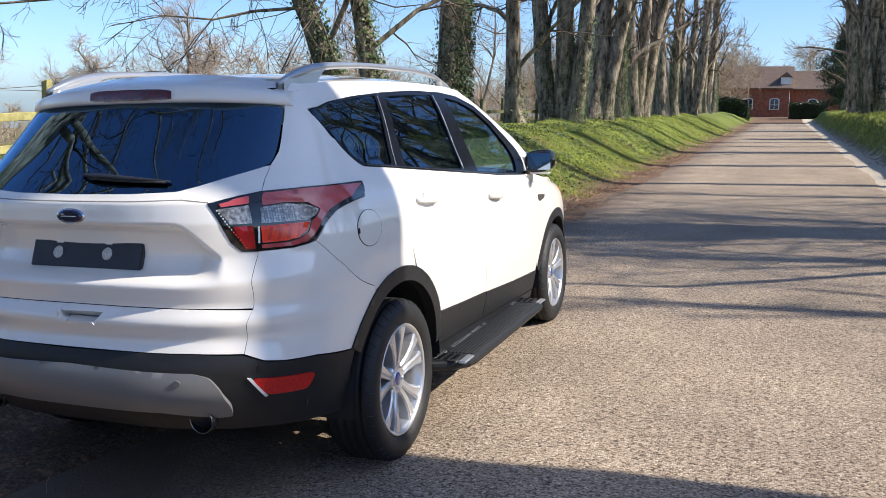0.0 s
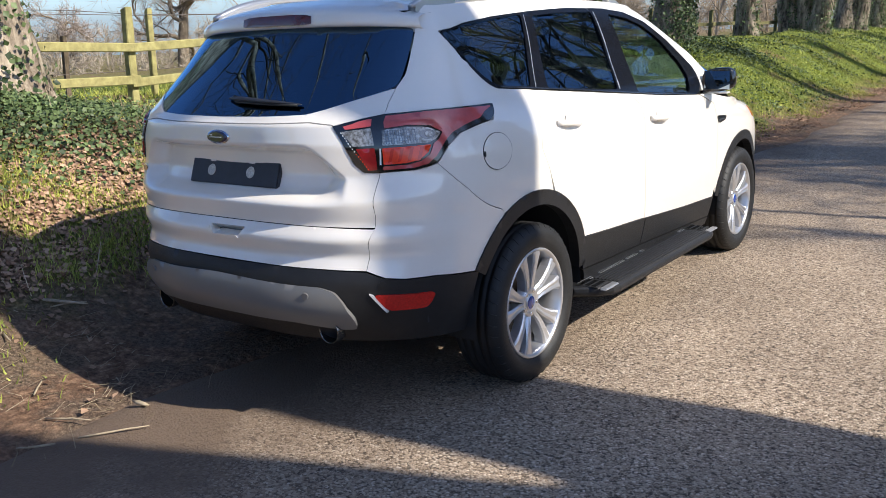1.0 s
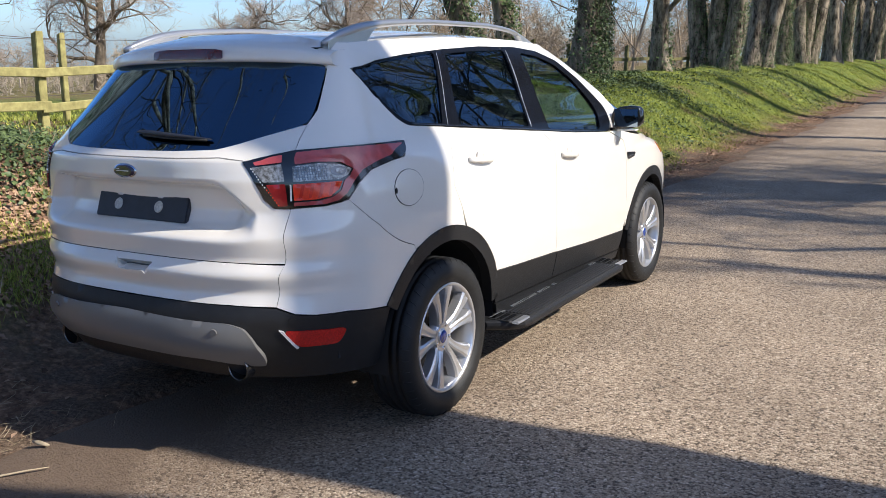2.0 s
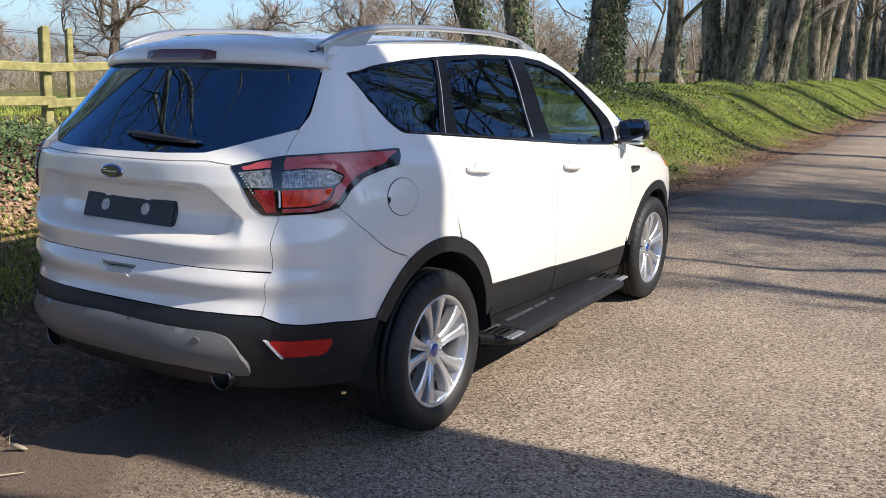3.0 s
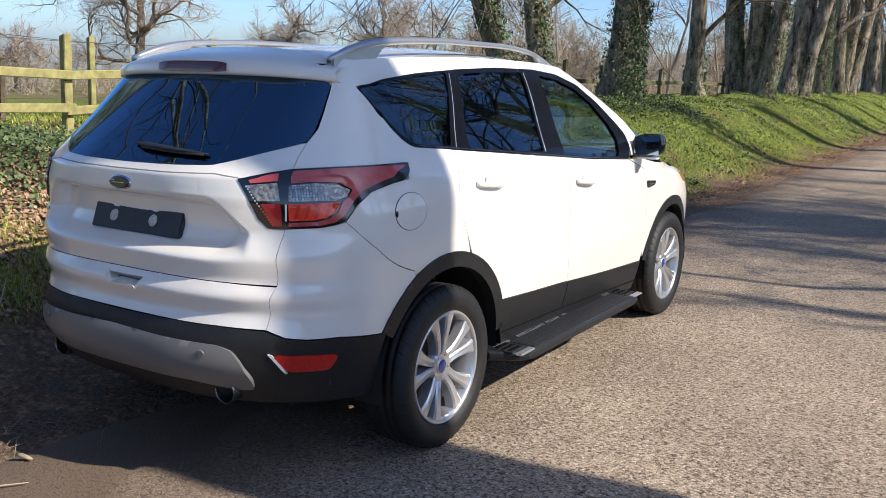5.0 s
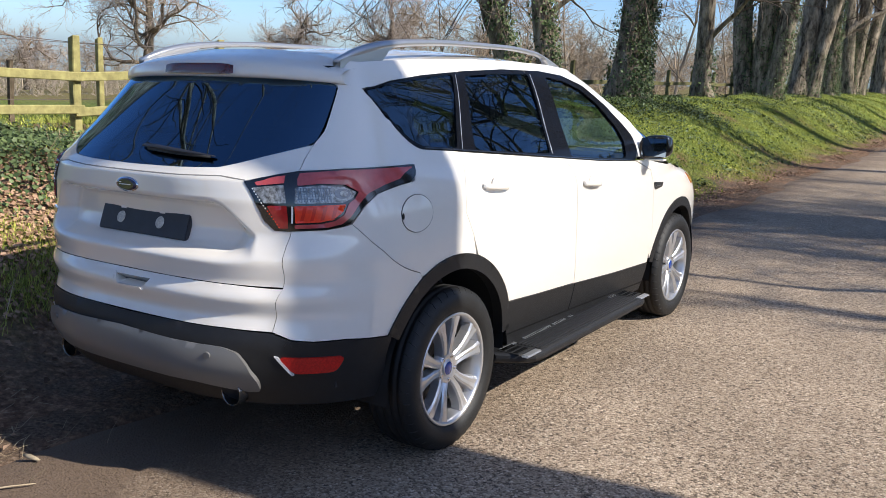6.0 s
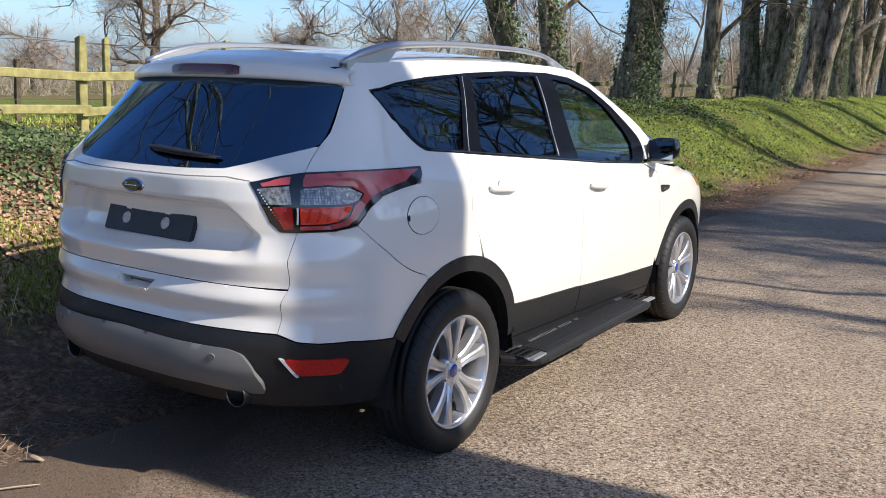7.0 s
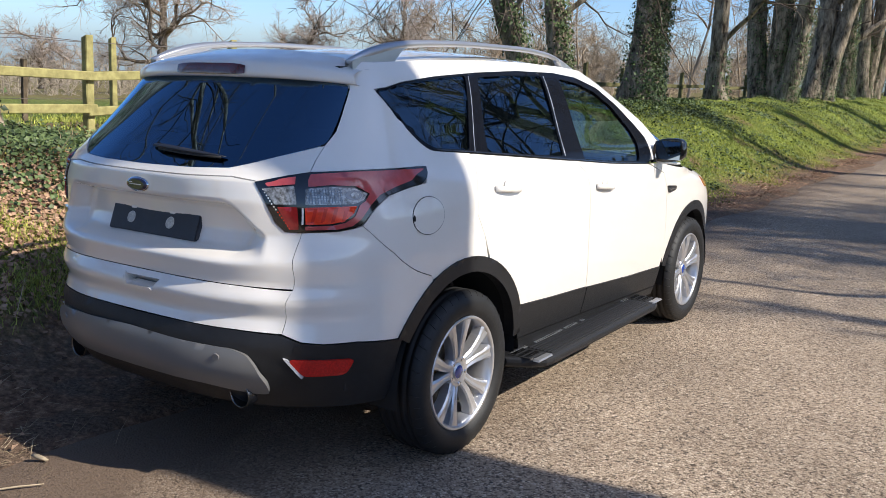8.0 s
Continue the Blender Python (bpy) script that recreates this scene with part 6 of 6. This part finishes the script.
p = surface_points(grng, 150000, -5.0, .1, -4, 30, litter_keep)
p[:, 2] = np.where(p[:, 0] > road_left(p[:, 1]), camber(p[:, 0]), p[:, 2]) + grng.uniform(.004, .018, len(p))
v, f = leaves(p, ground_normals(p) + grng.normal(size=p.shape) * .22, .036, grng)
tagged(fast_mesh("leaf_litter", v, f, DRY_LEAF), "brown dead leaves drifted along the verge", "dead leaves", kind="stuff")
p = surface_points(grng, 34000, -3.4, -1.5, -2.2, 3.2, lambda x, y: np.clip(1.7 * blob(x, y, 2.1, 4.4) - .1, 0, 1) * ease(-3.4, -2.7, x) * ease(-1.5, -1.9, x))
p[:, 2] += grng.uniform(.004, .03, len(p))
v, f = leaves(p, ground_normals(p) + grng.normal(size=p.shape) * .35, .036, grng)
tagged(fast_mesh("leaf_litter", v, f, DRY_LEAF), "brown dead leaves strewn below the ivy", "dead leaves", kind="stuff")
p = surface_points(grng, 5000, 3.7, 6.5, 2, 60, lambda x, y: np.exp(-((x - 4.95) / .25) ** 2))
p[:, 2] += .012
v, f = leaves(p, ground_normals(p) + grng.normal(size=p.shape) * .35, .06, grng)
tagged(fast_mesh("leaf_litter", v, f, DRY_LEAF), "brown dead leaves along the opposite verge", "dead leaves", kind="stuff")

p = surface_points(grng, 420, -2.3, -.2, -2.4, -.7, lambda x, y: np.clip(1.5 - np.hypot((x + 1.2) / .8, (y + 1.25) / .6), 0, 1))
p[:, 2] = np.where(p[:, 0] > road_left(p[:, 1]), camber(p[:, 0]), p[:, 2]) + grng.uniform(.004, .02, len(p))
blades("straw_litter", p, .16, .0028, STRAW, grng, "pale dry straw lying on the dirt verge", 9.0)

# fallen sticks and pale wood chips on the dirt
STICK = material("dry_stick", (.45, .36, .24), .85, vary=.4, scale=20)
for k in range(22):
    x, y = grng.uniform(-1.6, -.25), grng.uniform(-2.0, -.75)
    l = grng.uniform(.06, .30)
    a = grng.uniform(0, 6.28)
    z = max(float(land(x, y)), float(camber(np.array(max(x, -1.0))))) + .012
    pts = [(x + math.cos(a) * l * t, y + math.sin(a) * l * t, z + .006 * math.sin(3 * t + k)) for t in (0, .35, .7, 1)]
    v, fc = sweep(pts, [.004, .005, .004, .002], 5)
    ob = mesh_object("fallen_stick", v, fc, STICK)
    tagged(ob, "short dry stick lying on the dirt verge", "stick", "fallen sticks")
for x, y, l, a in ((-1.55, -.78, .42, .35), (-.40, -1.10, .09, .1), (.28, .34, .11, .3), (.38, .52, .06, 1.2)):
    z = float(camber(np.array(max(x, -1.0)))) + .014 if x > -1 else float(land(x, y)) + .02
    v, fc = sweep([(x + math.cos(a) * l * (t - .5), y + math.sin(a) * l * (t - .5), z) for t in (0, .3, .7, 1)], [.008, .014, .012, .006], 6, flat=.6)
    tagged(mesh_object("wood_chip", v, fc, STICK), "pale splintered wood chip on the ground", "wood chip", "fallen sticks")


# ---- far trees, hedge and woods ----
def bearing(px_x, px_y, dist):
    """A place dist metres from where the viewer ends up, towards (x, y)."""
    d = Vector((px_x - 2.7, px_y + 3.0)).normalized()
    return 2.7 + d.x * dist, -3 + d.y * dist


def oak(x, y, seed, height, reach, trunk_r, fine, label):
    """A leafless field oak: short trunk, crooked spreading limbs and a fine domed crown."""
    root = thing("field_tree", stand(x, y, 0, 1, .1), label, "tree", "field trees")
    g = Boughs(seed)
    rng = g.rng
    p = g.path((0, 0, -.2), (.05, 0, 1), height * .62, 8, .07, .02)
    g.tube(p, trunk_r * np.linspace(1.15, .45, 8), 9, 0)

    def grow(start, way, length, r, depth):
        n = (7, 6, 4, 2)[depth]
        q = g.path(start, way, length, n, (.40, .38, .3, .2)[depth], .05 if depth == 0 else .0)
        g.tube(q, np.maximum(r * np.linspace(1, .3, n), fine * (2.0, 1.4, .95, .75)[depth]), (6, 4, 3, 3)[depth], 1 if depth < 2 else 2)
        if depth == 3:
            return
        for k in range((9, 9, 9)[depth]):
            i = 1 + int((n - 1.01) * (k + rng.uniform(0, 1)) / 9)
            d = q[i] - q[i - 1]
            d = d / np.linalg.norm(d) + rng.normal(size=3) * .55 + np.array((0, 0, .12))
            grow(q[i], d, length * rng.uniform(.36, .62), r * .36, depth + 1)

    for k in range(11):
        i = 2 + (k * 5) // 10
        az = k * 2.4 + rng.uniform(-.4, .4)
        grow(p[i], (math.cos(az), math.sin(az), rng.uniform(.25, .6) + .16 * k * k / 12), reach * rng.uniform(.75, 1.0), trunk_r * .45, 0)
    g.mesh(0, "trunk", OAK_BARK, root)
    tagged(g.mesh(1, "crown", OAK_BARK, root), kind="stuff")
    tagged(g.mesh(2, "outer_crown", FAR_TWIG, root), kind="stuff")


for k, (bx, by, dist, hgt, rea, rad, fine) in enumerate(((-58.2, 45, 62, 12.0, 6.0, .36, .009), (-42, 45, 88, 9.6, 3.9, .32, .011), (-33.5, 45, 84, 11.0, 5.2, .36, .012), (-75, 45, 95, 7.5, 3.0, .3, .012))):
    x, y = bearing(bx, by, dist)
    oak(x, y, 50 + k, hgt, rea, rad, fine, "leafless spreading oak standing in the far field")


def thicket(name, seed, places, height, label, mat, limbs=12, subs=6, tw=5, r=.07, thick=.012, low=1, rise=(.5, 1.4)):
    """Far bare trees or bushes too many to tell apart, as one mesh."""
    kinds = []
    for kind in range(6):
        g = Boughs(seed * 10 + kind)
        rng = g.rng
        h = height
        p = g.path((0, 0, -.3), (rng.normal() * .08, rng.normal() * .08, 1), h, 7, .08, .02)
        g.tube(p, np.maximum(r * np.linspace(1, .15, 7), thick), 4, 0)
        for k in range(limbs):
            i = rng.integers(low, 6)
            az = rng.uniform(0, 6.28)
            q = g.path(p[i], (math.cos(az), math.sin(az), rng.uniform(*rise)), h * rng.uniform(.25, .46) * (1.15 - .09 * i), 5, .22, .02)
            g.tube(q, np.maximum(r * .45 * np.linspace(1, .2, 5), thick), 3, 0)
            for _ in range(subs):
                j = rng.integers(1, 4)
                d = q[j + 1] - q[j - 1]
                q2 = g.path(q[j], d / np.linalg.norm(d) + rng.normal(size=3) * .7, h * rng.uniform(.10, .24), 3, .2, 0)
                g.tube(q2, thick * np.linspace(.9, .5, 3), 3, 0)
                for _ in range(tw):
                    j3 = rng.integers(0, 2)
                    d = q2[j3 + 1] - q2[j3]
                    q3 = g.path(q2[j3] + d * rng.uniform(.2, 1), d / np.linalg.norm(d) + rng.normal(size=3) * .7, h * rng.uniform(.06, .13), 2, .2, 0)
                    g.tube(q3, thick * np.array((.55, .35)), 3, 0)
        kinds.append((np.concatenate(g.sets[0][0]), np.concatenate(g.sets[0][1])))
    vs, fs, base = [], [], 0
    for n, (x, y) in enumerate(places):
        v, f = kinds[n % 6]
        a, sc = rng.uniform(0, 6.28), rng.uniform(.55, 1.15)
        c, sn = math.cos(a) * sc, math.sin(a) * sc
        vs.append(np.stack([v[:, 0] * c - v[:, 1] * sn + x, v[:, 0] * sn + v[:, 1] * c + y, v[:, 2] * sc + float(land(x, y))], -1))
        fs.append(f + base)
        base += len(v)
    return tagged(fast_mesh(name, np.concatenate(vs), np.concatenate(fs), mat), label, "woods", kind="stuff")


wr = np.random.default_rng(77)
# bark of the far woods and hedge carries distance haze as a paler colour
WOOD_FAR = material("hazy_woods_bark", (.47, .365, .26), .95, vary=.4, scale=.4, spec=.1)
HAZY_HEDGE_BARK = material("hazy_hedge_bark", (.50, .42, .32), .95, vary=.4, scale=.6, spec=.1)
places = []
for _ in range(30):
    d, yy = wr.uniform(0, 1), wr.uniform(36, 125)
    places.append((-11 - (.56 * (yy + 3) - 13) * d, yy))
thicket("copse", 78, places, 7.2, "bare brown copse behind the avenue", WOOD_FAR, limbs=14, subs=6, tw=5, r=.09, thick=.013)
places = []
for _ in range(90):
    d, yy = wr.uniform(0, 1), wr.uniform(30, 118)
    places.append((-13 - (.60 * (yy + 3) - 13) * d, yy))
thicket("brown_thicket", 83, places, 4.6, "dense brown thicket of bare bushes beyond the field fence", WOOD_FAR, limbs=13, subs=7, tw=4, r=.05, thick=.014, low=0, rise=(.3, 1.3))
places = []
for t in np.linspace(-.3, 1.4, 230):
    d = wr.uniform(95, 165)
    places.append((-d * math.cos(t), d * math.sin(t)))
thicket("far_wood", 79, places, 5.2, "distant line of bare woods along the horizon", HAZY_HEDGE_BARK, limbs=11, subs=6, tw=4, thick=.028, r=.13, low=0)
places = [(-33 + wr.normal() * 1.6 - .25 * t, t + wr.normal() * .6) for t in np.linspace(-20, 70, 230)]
thicket("field_hedge", 80, places, 1.9, "brown leafless hedge across the field", HAZY_HEDGE_BARK, limbs=8, subs=5, tw=2, thick=.018, r=.03, low=0)
places = [(wr.uniform(9, 40), wr.uniform(40, 125)) for _ in range(36)]
thicket("right_copse", 81, places, 10, "bare brown trees behind the opposite bank", WOOD_FAR, thick=.016)
places = [(wr.uniform(-45, 45), wr.uniform(126, 155)) for _ in range(75)]
thicket("end_wood", 82, places, 12, "bare woods rising behind the brick house", WOOD_FAR, limbs=14, thick=.045, r=.16)


places = [(wr.uniform(-9, -2.0), wr.uniform(92, 110)) for _ in range(11)]
thicket("yard_copse", 84, places, 7.5, "slender bare trees before the brick house", WOOD_FAR, limbs=16, subs=7, tw=5, thick=.016)


def evergreen(x, y, h, w, seed, label):
    rng = np.random.default_rng(seed)
    root = thing("evergreen_tree", stand(x, y), label, "tree")
    g = Boughs(seed)
    p = g.path((0, 0, -.2), (0, 0, 1), h * .8, 8, .05, .02)
    g.tube(p, .14 * np.linspace(1, .2, 8), 8, 0)
    g.mesh(0, "trunk", BARK, root)
    cs, ns = [], []
    for _ in range(180):
        u = rng.uniform(.04, 1) ** .8
        rad = w * (1.05 - u) ** .6 * rng.uniform(.55, 1.05) * (.7 + .3 * math.sin(9 * u + seed))
        az = rng.uniform(0, 6.28)
        c = np.array((math.cos(az) * rad, math.sin(az) * rad, h * u))
        m = 110
        o = rng.normal(size=(m, 3)) * np.array((.36, .36, .24))
        cs.append(c + o)
        ns.append(o + c * np.array((.3, .3, 0)) + rng.normal(size=(m, 3)) * .4)
    v, f = leaves(np.concatenate(cs), np.concatenate(ns), .17, rng)
    tagged(fast_mesh("crown", v, f, HOLLY, root), kind="stuff")
    return root


evergreen(7.6, 92, 8.0, 4.0, 91, "dark glossy evergreen on the opposite bank")
evergreen(8.6, 60, 5.6, 1.8, 92, "dark evergreen beneath the bare avenue trees")
evergreen(8.4, 44, 4.5, 1.8, 93, "dark evergreen beneath the bare avenue trees")


# ---- the brick house at the lane's end ----
BRICK = material("red_brick", (.34, .13, .085), .9, vary=.45, scale=3.5, bump=.01, bump_scale=14, spec=.2)
SLATE = material("brown_roof_tiles", (.17, .115, .085), .7, vary=.35, scale=4)
FRAME = material("white_window_frame", (.75, .76, .78), .5, vary=.05)
PANE = material("dark_pane", (.03, .04, .06), .08, coat=.5)
YARD = material("pale_yard", (.50, .46, .41), .9, vary=.25, scale=3, spec=.2)


def prism(x0, x1, y0, y1, z0, z1, over=.35):
    """A gabled roof with its ridge along x."""
    ym = (y0 + y1) / 2
    t = .12
    vs = [(x0 - over, y0 - over, z0), (x1 + over, y0 - over, z0), (x1 + over, ym, z1), (x0 - over, ym, z1), (x1 + over, y1 + over, z0), (x0 - over, y1 + over, z0)]
    vs += [(a, b, c - t) for a, b, c in vs]
    f = [(0, 1, 2, 3), (3, 2, 4, 5), (6, 9, 8, 7), (9, 11, 10, 8), (0, 6, 7, 1), (5, 4, 10, 11), (0, 3, 9, 6), (3, 5, 11, 9), (1, 7, 8, 2), (2, 8, 10, 4)]
    return vs, f


def house(x0, x1, y0, y1, zb, eave, ridge, windows, label, dormer=None):
    h = thing("brick_house", Matrix.Translation(((x0 + x1) / 2, (y0 + y1) / 2, zb)), label, "house")
    cx, cy = (x0 + x1) / 2, (y0 + y1) / 2
    bm = bmesh.new()
    a, b, c, d = x0 - cx, x1 - cx, y0 - cy, y1 - cy
    ym = 0
    t = .3
    front = [(a, c, 0), (b, c, 0), (b, d, 0), (a, d, 0)]
    lo = [bm.verts.new(p) for p in front]
    hi = [bm.verts.new((p[0], p[1], eave - zb)) for p in front]
    for i in range(4):
        bm.faces.new((lo[i], lo[(i + 1) % 4], hi[(i + 1) % 4], hi[i]))
    for xx, i, j in ((a, 0, 3), (b, 1, 2)):
        top = bm.verts.new((xx, ym, ridge - zb - .1))
        bm.faces.new((hi[i], hi[j], top))
    wall = part("wall", bm, BRICK, h)
    vs, f = prism(a, b, c, d, eave - zb, ridge - zb)
    roof_ob = mesh_object("roof", vs, f, SLATE, h, smooth=False)
    for wx, wz, ww, wh in windows:
        wx -= cx
        wz -= zb
        fr = new("window")
        fr.parent = h
        n = 9
        arc = [(wx + ww / 2 * math.cos(t), wz + wh + .22 * ww * math.sin(t)) for t in np.linspace(0, math.pi, n)]
        outl = [(wx - ww / 2, wz), (wx + ww / 2, wz)] + arc
        for nm, g, dy, mt in (("window_frame", 1.0, -.05, FRAME), ("pane", .80, -.08, PANE)):
            mx, mz = wx, wz + wh / 2
            loop = [(mx + (px - mx) * g, pz if g == 1 else mz + (pz - mz) * .88) for px, pz in outl]
            k = len(loop)
            vs = [(px, c + dy, pz) for px, pz in loop] + [(px, c + .1, pz) for px, pz in loop]
            fs = [tuple(range(k))] + [(i, (i + 1) % k, k + (i + 1) % k, k + i) for i in range(k)]
            mesh_object(nm, vs, fs, mt, fr, smooth=False)
        part("glazing_bar", box_bm(wx - .03, wx + .03, c - .11, c - .06, wz, wz + wh), FRAME, fr)
        part("glazing_bar", box_bm(wx - ww * .42, wx + ww * .42, c - .11, c - .06, wz + wh * .5 - .03, wz + wh * .5 + .03), FRAME, fr)
    if dormer:
        dx, dz = dormer[0] - cx, dormer[1] - zb
        box = part("dormer", box_bm(dx - .6, dx + .6, c + .3, c + 2.4, dz, dz + 1.0), FRAME, roof_ob)
        vs, f = prism(dx - .6, dx + .6, c + .3, c + 2.4, dz + 1.0, dz + 1.6, .15)
        gab = [(dx - .75, c + .15, dz + .95), (dx + .75, c + .15, dz + .95), (dx, c + .15, dz + 1.6), (dx - .75, c + 2.6, dz + .95), (dx + .75, c + 2.6, dz + .95), (dx, c + 2.6, dz + 1.6)]
        mesh_object("dormer_roof", gab, [(0, 1, 2), (3, 5, 4), (0, 2, 5, 3), (1, 4, 5, 2), (0, 3, 4, 1)], SLATE, roof_ob, smooth=False)
    return h


zb = float(land(0, 114)) - .05
house(-9.5, 2.5, 114, 121, zb, 3.95, 6.7, [(.85, 1.35, 1.15, 1.15), (-2.2, 1.35, 1.15, 1.15), (-5.6, 1.35, 1.15, 1.15)], "two-storey red brick house with brown tiled roof and arched windows", (2.0, 4.3))
house(2.56, 9.5, 115.2, 122, zb, 3.9, 6.2, [(5.2, 1.4, 1.1, 1.1)], "red brick outbuilding with a dark tiled roof")
yard = mesh_object("yard", [(-3.2, ROAD_END - .5, .06), (4.2, ROAD_END - .5, .06), (5, 108, .30), (5, 113.8, .40), (-4, 113.8, .40), (-4, 108, .30)], [(0, 1, 2, 5), (5, 2, 3, 4)], YARD, smooth=False)
tagged(yard, "pale concrete yard before the house", "yard", kind="structure")


def hedge(x0, x1, y0, y1, h, seed, label):
    rng = np.random.default_rng(seed)
    n = 5200
    c = rng.uniform(0, 1, (n, 3))
    face = rng.integers(0, 4, n)
    c[face == 0, 1] = 0
    c[face == 1, 2] = 1
    c[face == 2, 0] = 0
    c[face == 3, 0] = 1
    pts = np.stack([x0 + (x1 - x0) * c[:, 0], y0 + (y1 - y0) * c[:, 1], c[:, 2] * h], -1) + rng.normal(size=(n, 3)) * .06
    pts[:, 2] += land(pts[:, 0], pts[:, 1])
    v, f = leaves(pts, rng.normal(size=(n, 3)), .16, rng)
    root = thing("clipped_hedge", Matrix.Identity(4), label, "hedge")
    tagged(fast_mesh("foliage", v, f, HOLLY, root), kind="stuff")
    zc = float(land((x0 + x1) / 2, (y0 + y1) / 2))
    part("core", box_bm(x0 + .12, x1 - .12, y0 + .12, y1 - .12, zc - .3, zc + h - .12, .05), UNDER, root)


hedge(-5.4, -1.55, 99, 100.8, 1.75, 5, "dark clipped evergreen hedge by the yard entrance")
hedge(2.7, 6.4, 104.8, 106.4, 1.7, 6, "dark clipped evergreen hedge by the yard entrance")
